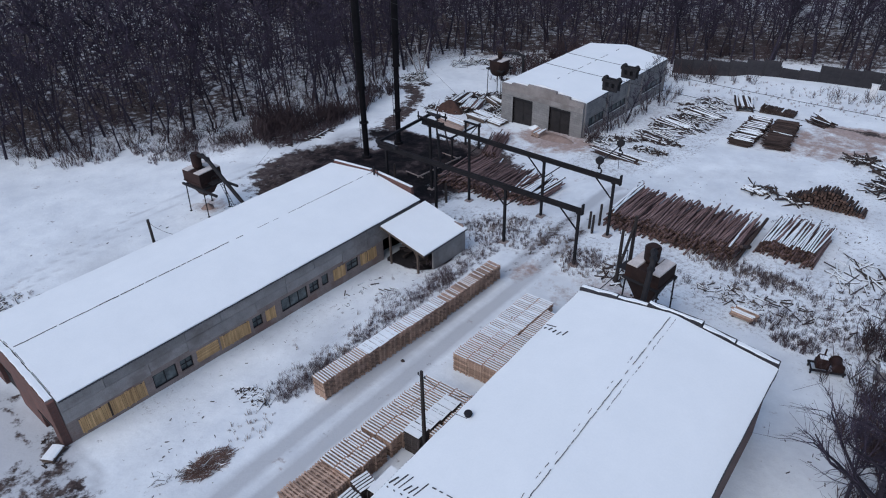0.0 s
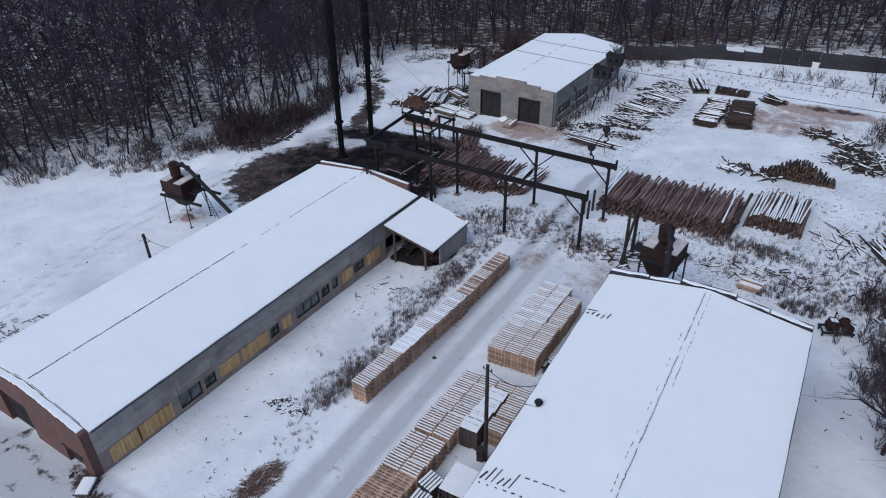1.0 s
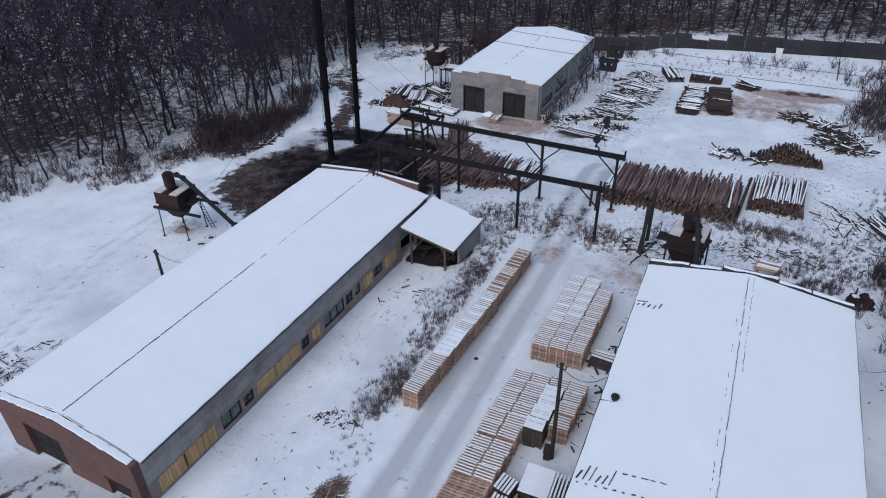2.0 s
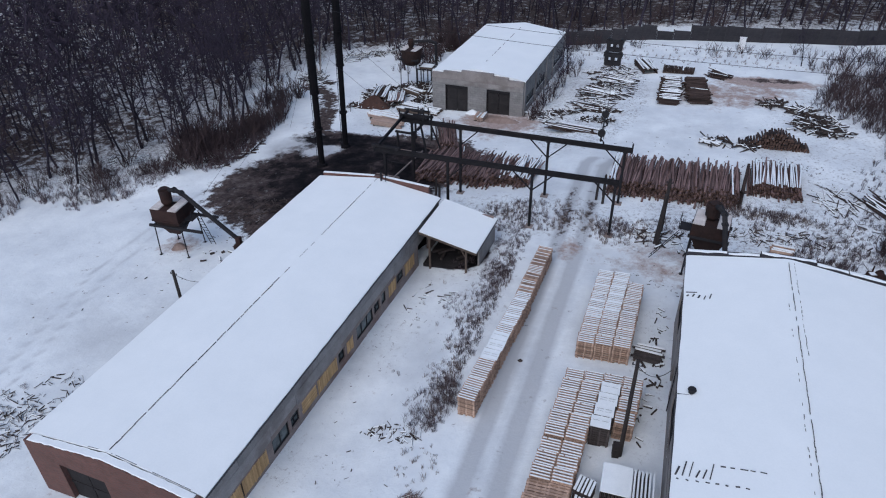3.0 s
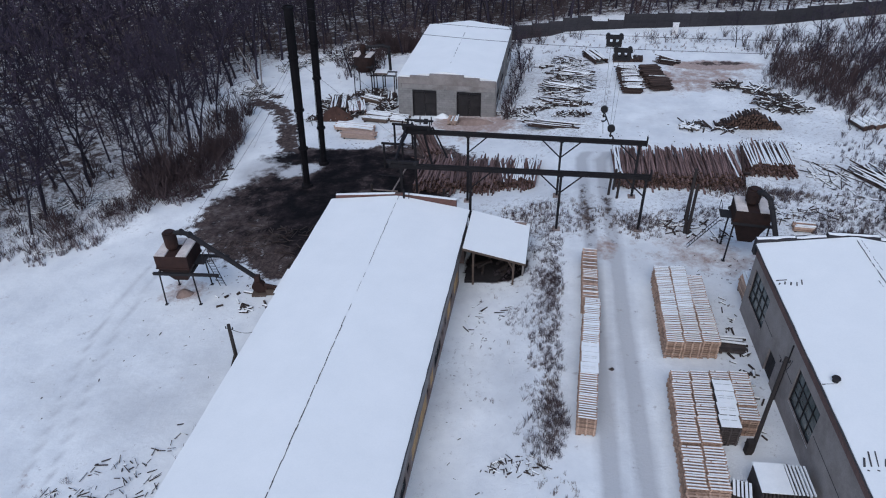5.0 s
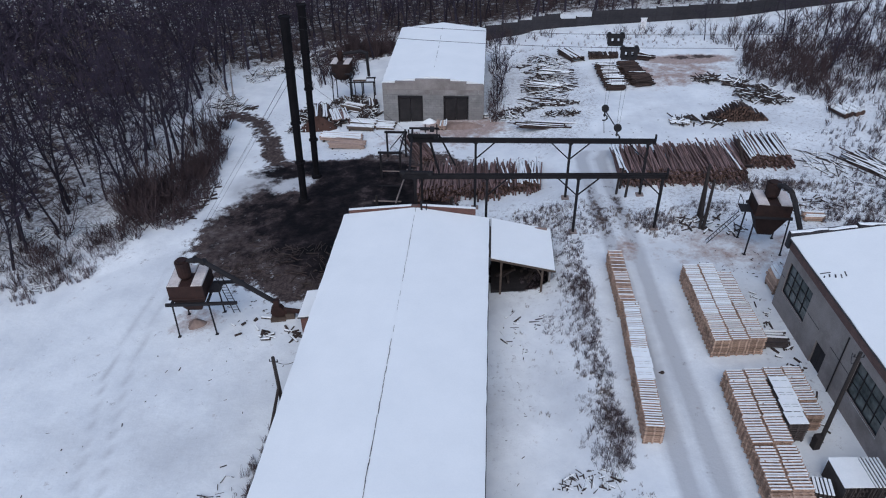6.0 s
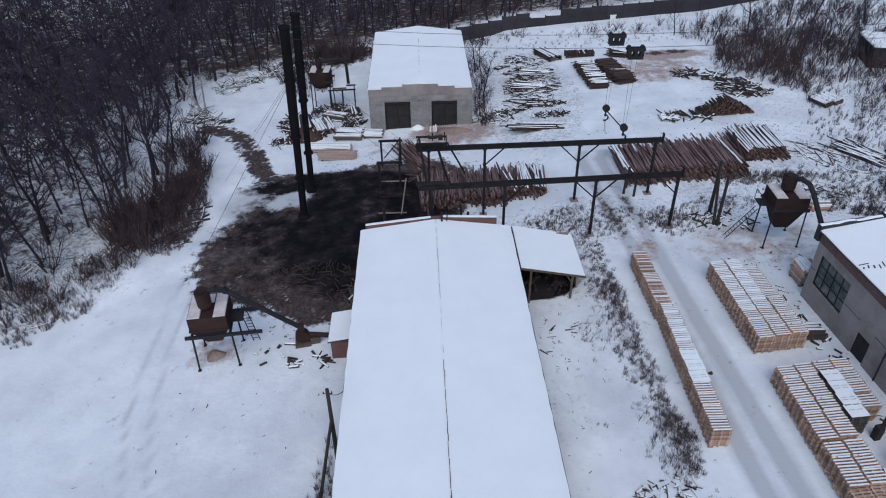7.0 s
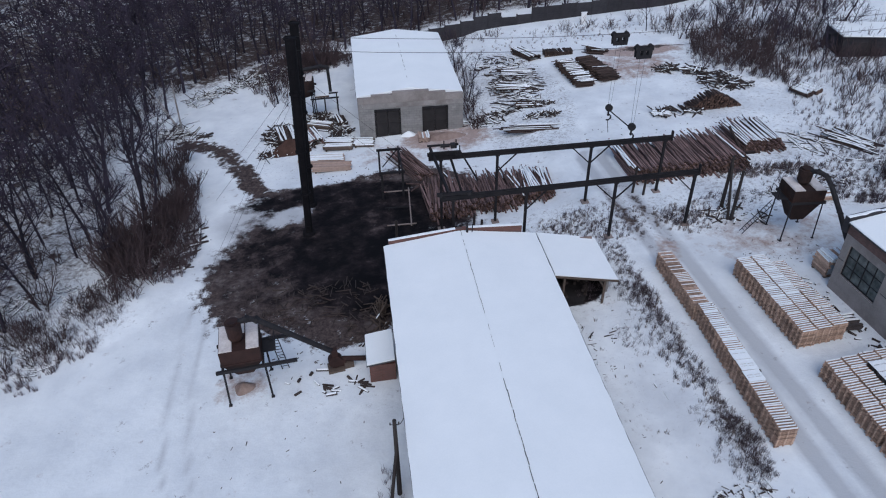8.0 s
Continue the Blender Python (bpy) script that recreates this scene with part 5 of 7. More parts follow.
mound("sawdust_heap", -63.7, 31.7, 1.0, 0.9, 0.5, M_SAWDUST, "small tan sawdust heap under the hopper", "sawdust heap", 1)
mound("sawdust_heap", -43.4, 69.4, 3.4, 1.5, 0.5, M_SAWDUST, "brown sawdust heap beside the garage gate", "sawdust heap", 2)
mound("snow_heap", -47.9, 70.9, 1.3, 0.7, 0.55, M_CAPSNOW, "small snow heap against the garage wall", "snow heap", 5)
mound("bark_heap", -62.0, 70.4, 3.1, 1.8, 1.5, M_REDHEAP, "reddish bark heap among stacked slabs", "bark heap", 3)


# ---- pallets ----
PW, PD, PH = 1.18, 0.95, 0.175


def pallet_mesh(mat, seed, decked=True):
    rng, boxes = random.Random(seed), []
    rows = [-PD / 2 + k * (PD - 0.11) / 4 for k in range(5)]
    for x in (-PW / 2 + 0.05, -0.045, PW / 2 - 0.14):
        for y in rows[::2]:
            boxes.append((x, y, 0.025, x + 0.09, y + 0.11, PH - 0.05))
        boxes.append((x, rows[0], PH - 0.05, x + 0.09, PD / 2, PH - 0.027))
    for k in range(5 if decked else 0):
        y = rows[k] + (rng.uniform(-0.015, 0.015) if k % 2 else 0.0)
        boxes.append((-PW / 2, y, PH - 0.027, PW / 2, y + 0.11, PH))
    for y in rows[::2]:
        boxes.append((-PW / 2, y, 0.0, PW / 2, y + 0.11, 0.025))
    b = fused(boxes)
    return b.mesh("pallet", mat)


def snow_slats(seed, full, width=0.078, bare=0.08):
    """Snow lying on the boards of a top pallet; where full, it nearly closes some gaps."""
    rng, b = random.Random(seed), Mesher()
    for k in range(5):
        y = -PD / 2 + k * (PD - 0.11) / 4
        if not full and rng.random() < bare:
            continue
        w = 0.14 if full and rng.random() < 0.5 else 0.105 if full else width
        x0, end = -PW / 2 + rng.uniform(0, 0.06), PW / 2 - rng.uniform(0, 0.08)
        mid = rng.uniform(-0.3, 0.3) if rng.random() < 0.08 else end
        for a, c in ((x0, mid), (mid + 0.07, end)):
            if c - a > 0.1:
                b.prism([(a, PH + 0.001), (c, PH + 0.001), (c - 0.02, PH + 0.028), (a + 0.02, PH + 0.03)], y - (w - 0.11) / 2, y + 0.11 + (w - 0.11) / 2)
    return b.mesh("snow_cover", M_CAPSNOW)


def solid_snow(seed):
    """A nearly closed snow sheet on a pallet with a few slits left open."""
    rng, b = random.Random(seed), Mesher()
    for k in range(5):
        y0 = -PD / 2 + k * PD / 5
        slit = 0.05 if rng.random() < 0.6 else 0.0
        b.box(-PW / 2 + 0.01, y0, PH + 0.002, PW / 2 - 0.01, y0 + PD / 5 - slit, PH + 0.035 + rng.uniform(0, 0.006))
        if slit:
            for x in (-PW / 2 + 0.01, -0.06, PW / 2 - 0.13):
                b.box(x, y0 + PD / 5 - slit, PH + 0.002, x + 0.12, y0 + PD / 5, PH + 0.03)
    return b.mesh("snow_cover", M_CAPSNOW)


PALLETS = [pallet_mesh(M_PALLET, k) for k in range(4)]
DARKPALLETS = [pallet_mesh(M_GREYPALLET, k) for k in range(2)]
SLATSNOW = [snow_slats(k, False) for k in range(4)]
FULLSNOW = [snow_slats(k + 10, True) for k in range(4)]
THINSNOW = [snow_slats(k + 30, False, 0.055, 0.25) for k in range(4)]
OPENPALLET = {False: pallet_mesh(M_PALLET, 5, False), True: pallet_mesh(M_GREYPALLET, 5, False)}
DECKBOARD = {}
for _dark, _mat in ((False, M_PALLET), (True, M_GREYPALLET)):
    _b = Mesher()
    _b.box(-PW / 2, 0, PH - 0.027, PW / 2, 0.11, PH)
    DECKBOARD[_dark] = _b.mesh("board", _mat)
SOLIDSNOW = [solid_snow(k + 20) for k in range(4)]
prng = random.Random(21)


def pallet_stack(x, y, n, turn, group, snow="slats", dark=False):
    t = thing("pallet_stack", on_ground(x, y, -0.02, turn + prng.uniform(-1.2, 1.2)),
              "stack of dark old pallets with snow on top" if dark else "stack of new wooden pallets dusted with snow", "pallet stack", group)
    for k in range(n):
        m = pose(prng.uniform(-0.03, 0.03), prng.uniform(-0.02, 0.02), k * (PH + 0.003), 0, 0, prng.uniform(-1.2, 1.2))
        top = k == n - 1
        p = part("pallet", OPENPALLET[dark] if top else prng.choice(DARKPALLETS if dark else PALLETS), None, t, m=m)
        if top:
            for q in range(5):
                part("board", DECKBOARD[dark], None, p, m=pose(prng.uniform(-0.01, 0.01), -PD / 2 + q * (PD - 0.11) / 4 + prng.uniform(-0.008, 0.008), 0))
        if k == n - 1 and snow:
            part("snow_cover", prng.choice({"full": FULLSNOW, "solid": SOLIDSNOW, "thin": THINSNOW}.get(snow, SLATSNOW)), None, p)
    return t


for k in range(19):
    y = 19.65 + 1.0 * k
    north = y > 31.2
    x = -29.93 if north else -30.24 + 0.44 * (y - 19.3) / 12
    pallet_stack(x, y + (0.05 if north else 0), 8 if north else 9, 0, "pallet row west of the road", "thin" if north else "slats" if y < 23.2 else "solid" if y < 26.3 else "full")
for k in range(9):
    for c in range(3):
        if c == 2 and k == 8:
            continue
        y = 27.25 + 1.0 * k
        pallet_stack(-24.35 + 1.19 * c - 0.015 * k, y + 0.1 * c, 9 - (1 if c == 2 and k > 3 else 0), 3, "pallet block east of the road", "full" if k > 2 and c < 2 else "slats")
for k in range(6):
    for c in range(4):
        if c == 2 and k == 0:
            continue
        if c == 3 and k not in (2, 3, 4, 5):
            continue
        x, y = -24.45 + 1.22 * c + 0.02 * k, 18.65 + 1.0 * k + 0.1 * c - (0.2 if c == 3 and k == 2 else 0)
        dark = c == 2 and k in (1, 2, 3, 4)
        pallet_stack(x, y, 8 + (1 if dark else 0), 4, "pallet block by the hall", "solid" if dark else "slats", dark)
for k in range(6):
    for c in range(2):
        y = 17.4 - 1.0 * k
        pallet_stack(-24.4 + 1.2 * c - 0.02 * k, y + 0.06 * c, 8 - (1 if k > 2 else 0), 3, "pallet block by the hall", "slats" if k < 3 else None)


def scrap_stack():
    """Old grey pallet sides stood against each other by the hall wall, snow on top."""
    rng = random.Random(31)
    t = thing("slab_stack", on_ground(-19.9, 16.1, 0, 4), "dark stack of old grey pallet panels under snow", "panel stack")
    for k in range(13):
        b = Mesher()
        x = -1.3 + 0.2 * k
        b.box(x, -1.0 + rng.uniform(-0.08, 0.08), 0, x + 0.05, 1.0 + rng.uniform(-0.08, 0.08), 1.35 + rng.uniform(-0.05, 0.05))
        for z in (0.2, 0.6, 1.0):
            b.box(x + 0.05, -0.95, z, x + 0.14, 0.95, z + 0.09)
        part("panel", b, M_GREYPALLET, t)
    b = Mesher()
    b.prism([(-1.35, 1.42), (0.3, 1.42), (0.26, 1.49), (-0.5, 1.51), (-1.3, 1.48)], -0.98, 0.98)
    part("snow_layer", b, M_CAPSNOW, t)
    for k in range(6):
        b = Mesher()
        b.box(0.34 + 0.2 * k, -0.97, 1.4, 0.44 + 0.2 * k, 0.97, 1.46)
        part("snow_cap", b, M_CAPSNOW, t)
    for k, (x, y) in enumerate(((-22.0, 15.5), (-21.9, 14.3), (-20.4, 13.4))):
        s = pallet_stack(x, y, 6 - k, 80 + 10 * k, "old pallets by the hall", "full", True)


scrap_stack()


# ---- logs ----
def log_mesh(r, length, bark, seed, taper=0.8):
    rng, b = random.Random(seed), Mesher()
    n, k = 8, 4
    for j in range(k):
        y0, y1 = length * j / k, length * (j + 1) / k
        b.tube((0.03 * math.sin(j + seed), y0, 0), (0.03 * math.sin(j + 1 + seed), y1, 0), r * (1 - (1 - taper) * j / k), r * (1 - (1 - taper) * (j + 1) / k), n, False)
    b.slot = 1
    for y, rr, s in ((0, r, -1), (length, r * taper, 1)):
        x = 0.03 * math.sin((0 if y == 0 else k) + seed)
        ring = [(x + rr * math.cos(2 * math.pi * i / n), y, rr * math.sin(2 * math.pi * i / n)) for i in range(n)]
        b.add(ring, [tuple(range(n)) if s < 0 else tuple(range(n - 1, -1, -1))])
    me = b.mesh("log", bark, M_LOGEND)
    me.polygons.foreach_set("use_smooth", [i < 4 * n for i in range(len(me.polygons))])
    return me


def cap_mesh(r, length, seed):
    """Snow lying along the top of a log."""
    b = Mesher()
    b.prism([(-r * 0.8, r * 0.5), (r * 0.75, r * 0.5), (r * 0.65, r * 1.0), (r * 0.25, r * 1.25), (-r * 0.35, r * 1.25), (-r * 0.7, r * 0.95)], 0.05, length * 0.97 - 0.1)
    return b.mesh("snow_cap", M_CAPSNOW)


def log_pile(x0, x1, y, length, r, layers, label, category="log pile", bark=None, skew=2.0, snow=None, turn=0.0, spread=0.35, seed=0, heap=0.0, group="log piles", back=0.0):
    """Logs along y in hexagonal layers from x0 to x1; heap > 0 narrows the upper layers; snow(u) tells which top logs carry snow."""
    rng = random.Random(seed)
    bark = bark or M_BARK
    meshes = [log_mesh(r * f, length * g, bark, k + seed, 0.72) for k, (f, g) in enumerate(((1.0, 1.0), (0.88, 0.96), (1.1, 1.02), (0.8, 0.9)))]
    caps = [cap_mesh(r * f, length * g, k) for k, (f, g) in enumerate(((1.0, 1.0), (0.88, 0.96), (1.1, 1.02), (0.8, 0.9)))]
    xm, ym = (x0 + x1) / 2, y + length / 2
    t = thing("log_pile", on_ground(xm, ym, 0, turn), label, category, group)
    half = (x1 - x0) / 2
    dx, dy = math.cos(radians(turn)), math.sin(radians(turn))
    slope = float(gz(xm + half * dx, ym + half * dy) - gz(xm - half * dx, ym - half * dy)) / (2 * half)
    for k in range(layers):
        inset = heap * k
        n = max(1, int((2 * half - 2 * inset) / (2 * r * 1.03)))
        for i in range(n):
            u = -half + inset + (i + 0.5 + (0.5 if k % 2 else 0)) * (2 * half - 2 * inset) / n
            j = rng.randrange(4)
            m = pose(u, -length / 2 + back * k + rng.uniform(-spread, spread) * (1 if rng.random() < 0.85 else 2.2), r + k * r * 1.72 + slope * u + rng.uniform(-0.02, 0.05), rng.uniform(-0.8, 0.8), rng.uniform(0, 0), rng.gauss(0, skew * (0.4 + 0.6 * k / max(1, layers - 1))))
            log = part("log", meshes[j], None, t, m=m)
            if snow and k >= layers - 1 and snow((u + half) / (2 * half), rng):
                part("snow_cap", caps[j], None, log)
    return t


log_pile(-27.3, -15.2, 51.6, 6.3, 0.1, 7, "long stack of reddish-brown pine logs", skew=2.6, seed=1, snow=lambda u, r: u < 0.07 or r.random() < 0.02, back=0.14, spread=0.45)
log_pile(-14.4, -9.5, 54.8, 5.8, 0.092, 7, "stack of logs under fresh snow, sawn ends showing", skew=2.0, seed=2, snow=lambda u, r: r.random() < 0.95, heap=0.06, back=0.1)
log_pile(-47.8, -38.6, 51.2, 5.6, 0.1, 6, "untidy stack of brown logs beside the runway", skew=5.0, seed=3, snow=lambda u, r: r.random() < 0.08, spread=0.8, back=0.15)
log_pile(-38.6, -35.2, 51.8, 5.2, 0.1, 5, "end of the log stack under snow", skew=4.5, seed=4, snow=lambda u, r: r.random() < 0.85, spread=0.5, back=0.12)
log_pile(-49.9, -47.3, 59.7, 6.6, 0.1, 4, "bundle of loose brown logs beside the portal frame", skew=6.0, seed=6, snow=lambda u, r: r.random() < 0.05, turn=24, spread=0.7, heap=0.25)
log_pile(-15.5, -8.4, 66.4, 1.7, 0.135, 8, "heap of short dark logs with brown sawn ends", bark=M_DARKBARK, skew=4.0, seed=5, heap=0.4, spread=0.14)


def slab_stack(x, y, w, length, layers, turn, mat, snow, label, seed, group="slab stacks", t_piece=0.09):
    """Crossed layers of rough slabs on bearers."""
    rng = random.Random(seed)
    t = thing("slab_stack", on_ground(x, y, 0, turn), label, "slab stack", group)
    z = 0.12
    for u in (-0.4, 0.4):
        b = Mesher()
        b.box(-w / 2, u * length - 0.08, -0.15, w / 2, u * length + 0.08, 0.12)
        part("bearer", b, M_OLDWOOD, t)
    pw = w / max(3, round(w / 0.2))
    meshes = []
    for k in range(3):
        b = Mesher()
        b.prism([(-pw * 0.46, 0), (pw * 0.46, 0), (pw * 0.4, t_piece), (-pw * 0.38, t_piece * 1.15)], -length * (0.5 - 0.02 * k), length * (0.5 - 0.015 * k))
        meshes.append(b.mesh("slab", mat))
    b = Mesher()
    b.prism([(-pw * 0.44, t_piece * 1.15), (pw * 0.4, t_piece * 1.1), (pw * 0.3, t_piece * 2.0), (-pw * 0.3, t_piece * 2.0)], -length * 0.47, length * 0.47)
    cap = b.mesh("snow_cap", M_CAPSNOW)
    n = round(w / pw)
    for k in range(layers):
        for i in range(n):
            if (layers > 6 and 0 < i < n - 1 and k < layers - 2) or (k == layers - 1 and rng.random() < 0.3):
                continue
            m = pose(-w / 2 + (i + 0.5) * pw + rng.uniform(-0.03, 0.03), rng.uniform(-0.15, 0.15), z, 0, 0, rng.gauss(0, 2.2))
            s = part("slab", rng.choice(meshes), None, t, m=m)
            if k >= layers - 2 and rng.random() < snow * (1 if k == layers - 1 else 0.6):
                part("snow_cap", cap, None, s)
        z += t_piece * 1.12
    return t


log_pile(-28.8, -19.8, 80.5, 2.4, 0.086, 6, "long row of short dark logs covered with snow", "log pile", M_DARKBARK, 4.0, lambda u, r: r.random() < 0.6, 93, 0.25, 91)
log_pile(-25.1, -17.0, 81.0, 2.5, 0.09, 6, "long row of short dark brown logs", "log pile", M_DARKBARK, 6.0, lambda u, r: r.random() < 0.03, 98, 0.25, 92)
log_pile(-19.8, -17.6, 88.6, 2.6, 0.085, 4, "small heap of logs half under snow", "log pile", M_DARKBARK, 12.0, lambda u, r: r.random() < 0.6, 60, 0.4, 94, heap=0.2)
slab_stack(-28.6, 91.2, 2.0, 4.6, 7, 25, M_DARKBARK, 0.8, "small stack of slabs under snow", 43)
slab_stack(-24.0, 90.6, 4.2, 1.4, 6, 0, M_DARKBARK, 0.1, "low dark stack of boards", 44)
slab_stack(-57.3, 64.4, 1.3, 4.3, 6, 86, M_SAWN, 0.1, "stack of pale fresh-sawn boards", 45)
slab_stack(-58.4, 66.4, 1.5, 5.2, 6, 84, M_SAWN, 0.9, "stack of pale boards under snow", 46)
slab_stack(-59.8, 72.6, 2.2, 3.6, 8, 20, M_BARK, 0.6, "leaning stack of brown slabs with snow", 47)
slab_stack(-56.4, 70.2, 2.6, 3.4, 4, 84, M_OLDWOOD, 0.8, "low stack of grey boards under snow", 48)
slab_stack(-46.3, 69.2, 1.3, 1.6, 6, 0, M_SAWN, 0.6, "small pallet load of sawn blocks by the gate", 49)
slab_stack(-53.4, 69.9, 1.8, 2.4, 3, 85, M_OLDWOOD, 0.8, "low snowy stack of timber by the garage wall", 50)
log_pile(-34.8, -33.2, 63.9, 6.0, 0.085, 3, "low pile of long dark poles under snow", "pole pile", M_DARKBARK, 2.5, lambda u, r: r.random() < 0.5, 86, 0.6, 51)
log_pile(-33.6, -31.8, 72.0, 3.6, 0.09, 2, "low timber pile among snowy debris", "timber pile", M_DARKBARK, 6, lambda u, r: r.random() < 0.6, 84, 0.6, 52)
log_pile(-34.2, -32.0, 77.8, 4.4, 0.09, 2, "low timber pile among snowy debris", "timber pile", M_DARKBARK, 6, lambda u, r: r.random() < 0.7, 80, 0.6, 53)
log_pile(-32.8, -30.4, 82.8, 4.6, 0.09, 2, "low timber pile among snowy debris", "timber pile", M_DARKBARK, 6, lambda u, r: r.random() < 0.7, 76, 0.6, 54)
log_pile(-3.6, -0.8, 52.6, 4.6, 0.085, 2, "low log stack under snow at the edge of the yard", bark=M_DARKBARK, skew=12.0, seed=62, snow=lambda u, r: r.random() < 0.75, turn=30, spread=0.8)
slab_stack(-18.3, 66.4, 1.0, 2.2, 2, 70, M_OLDWOOD, 0.8, "few snowy boards on the ground", 57)
slab_stack(-20.2, 28.4, 1.6, 2.0, 2, 90, M_GREYPALLET, 0.25, "loose dark boards beside the pallets", 58)
slab_stack(-11.5, 44.8, 1.0, 1.7, 5, 88, M_PALLET, 0.9, "small crate of boards with snow on top", 59)
slab_stack(-17.6, 34.55, 1.9, 1.7, 9, 3, M_PALLET, 1.0, "snow-topped stack of yellowish boards against the hall", 60, t_piece=0.15)


slab_stack(-62.6, 73.6, 2.4, 4.2, 9, 12, M_DARKBARK, 0.7, "tall untidy stack of dark slabs with snow", 81)
slab_stack(-58.6, 76.2, 1.6, 3.0, 5, 70, M_OLDWOOD, 0.7, "stack of grey timber near the rusty hopper", 82)
slab_stack(-56.0, 76.8, 1.2, 2.6, 6, 10, M_DARKBARK, 0.5, "dark timber stack along the garage wall", 83)


def timber_rack(x, y, turn):
    t = thing("timber_rack", on_ground(x, y, 0, turn), "dark post-and-beam rack beside the hopper", "rack")
    for u in (-1.6, 0.0, 1.6):
        for v in (-0.8, 0.8):
            b = Mesher()
            b.beam((u, v, -0.4), (u, v, 2.5), 0.14)
            part("post", b, M_STEEL, t)
    for v in (-0.8, 0.8):
        b = Mesher()
        b.beam((-1.8, v, 2.58), (1.8, v, 2.58), 0.16)
        part("beam", b, M_STEEL, t)
    b = Mesher()
    b.box(-1.2, -0.7, 2.67, 0.6, 0.7, 2.9)
    p = part("load", b, M_OLDWOOD, t, "boards laid on the rack")
    b = Mesher()
    b.prism([(-1.2, 2.903), (0.6, 2.903), (0.5, 3.0), (-1.1, 3.02)], -0.7, 0.7)
    part("snow_cap", b, M_CAPSNOW, p)


timber_rack(-57.9, 80.2, 4)


def big_logs(x, y, turn):
    t = thing("log_pile", on_ground(x, y, 0, turn), "three thick logs under snow", "log pile", "log piles")
    me, cap = log_mesh(0.35, 2.6, M_DARKBARK, 77), cap_mesh(0.35, 2.5, 3)
    for k in range(4):
        l = part("log", me, None, t, m=pose(-1.2 + 0.8 * k, -1.2 + 0.15 * (k % 2), 0.33))
        part("snow_cap", cap, None, l)


big_logs(1.0, 68.2, 20)


# ---- cable crane, poles, wires, fence ----
def sweep(b, pts, r, n=5):
    """A round line through points, rings shared from one stretch to the next."""
    pts = [Vector(p) for p in pts]
    k0 = len(b.v)
    for i, p in enumerate(pts):
        d = (pts[min(i + 1, len(pts) - 1)] - pts[max(i - 1, 0)]).normalized()
        u = d.orthogonal().normalized()
        w = d.cross(u)
        b.v += [tuple(p + r * (math.cos(2 * math.pi * q / n) * u + math.sin(2 * math.pi * q / n) * w)) for q in range(n)]
    for i in range(len(pts) - 1):
        a = k0 + i * n
        b.f += [(a + q, a + (q + 1) % n, a + n + (q + 1) % n, a + n + q) for q in range(n)]
        b.s += [0] * n


def cable_crane():
    """Two trolleys on carrying cables with a linked pair of hook blocks below."""
    near, far = Vector((-28.25, 52.0, 13.1)), Vector((-28.8, 56.4, 12.9))
    hooks = (Vector((-28.36, 51.7, 6.1)), Vector((-28.86, 56.6, 5.95)))
    t = thing("cable_crane", pose(0, 0, 0), "black trolleys and hook blocks hanging on cables over the yard", "crane")
    for p in (near, far):
        b = Mesher()
        line = []
        for i in range(25):
            x = -90 + 130 * i / 24
            line.append((x, p.y, p.z + 0.55 + 0.0016 * (x - p.x) ** 2 * (1 if x < p.x else 0.4)))
        sweep(b, line, 0.02)
        part("carrying_cable", b, M_CABLE, t)
    for p, h in zip((near, far), hooks):
        b = Mesher()
        for s in (-0.25, 0.25):
            m = pose(p.x, p.y + s, p.z)
            b.box(-0.82, -0.05, 0.28, 0.82, 0.05, 0.55, m)
            b.box(-0.7, -0.05, -0.45, 0.7, 0.05, -0.15, m)
            for u0, u1 in ((-0.72, -0.42), (-0.14, 0.14), (0.42, 0.72)):
                b.box(u0, -0.05, -0.15, u1, 0.05, 0.28, m)
        tr = part("trolley", b, M_STEEL, t, "black plate trolley with cut-outs")
        for u in (-0.6, 0.6):
            b = Mesher()
            b.tube((p.x + u, p.y - 0.2, p.z + 0.56), (p.x + u, p.y + 0.2, p.z + 0.56), 0.2, 0.2, 12)
            part("wheel", b, M_STEEL, tr)
        b = Mesher()
        b.tube((p.x - 0.25, p.y, p.z - 0.4), (h.x - 0.12, h.y, h.z + 0.3), 0.012, 0.012, 4, False)
        b.tube((p.x + 0.25, p.y, p.z - 0.4), (h.x + 0.12, h.y, h.z + 0.3), 0.012, 0.012, 4, False)
        part("hoist_rope", b, M_CABLE, t)
        b = Mesher()
        b.tube((h.x, h.y - 0.16, h.z), (h.x, h.y + 0.16, h.z), 0.36, 0.36, 14)
        b.beam((h.x, h.y, h.z - 0.3), (h.x, h.y, h.z - 0.85), 0.14)
        blk = part("hook_block", b, M_STEEL, t, "round black pulley block")
        b = Mesher()
        pts = [Vector((h.x + 0.3 * math.sin(a), h.y, h.z - 1.1 - 0.3 * math.cos(a) + 0.1)) for a in [radians(v) for v in range(-30, 231, 29)]]
        sweep(b, pts, 0.085, 6)
        part("hook", b, M_STEEL, blk)
    b = Mesher()
    b.tube(hooks[0] - Vector((0, 0, 0.2)), hooks[1] - Vector((0, 0, 0.2)), 0.06, 0.06, 6)
    part("link_bar", b, M_STEEL, t)
    b = Mesher()
    b.tube(hooks[1] - Vector((0, 0, 1.2)), hooks[1] - Vector((-0.15, 0.2, 2.6)), 0.03, 0.03, 5)
    part("sling", b, M_CABLE, t)


cable_crane()


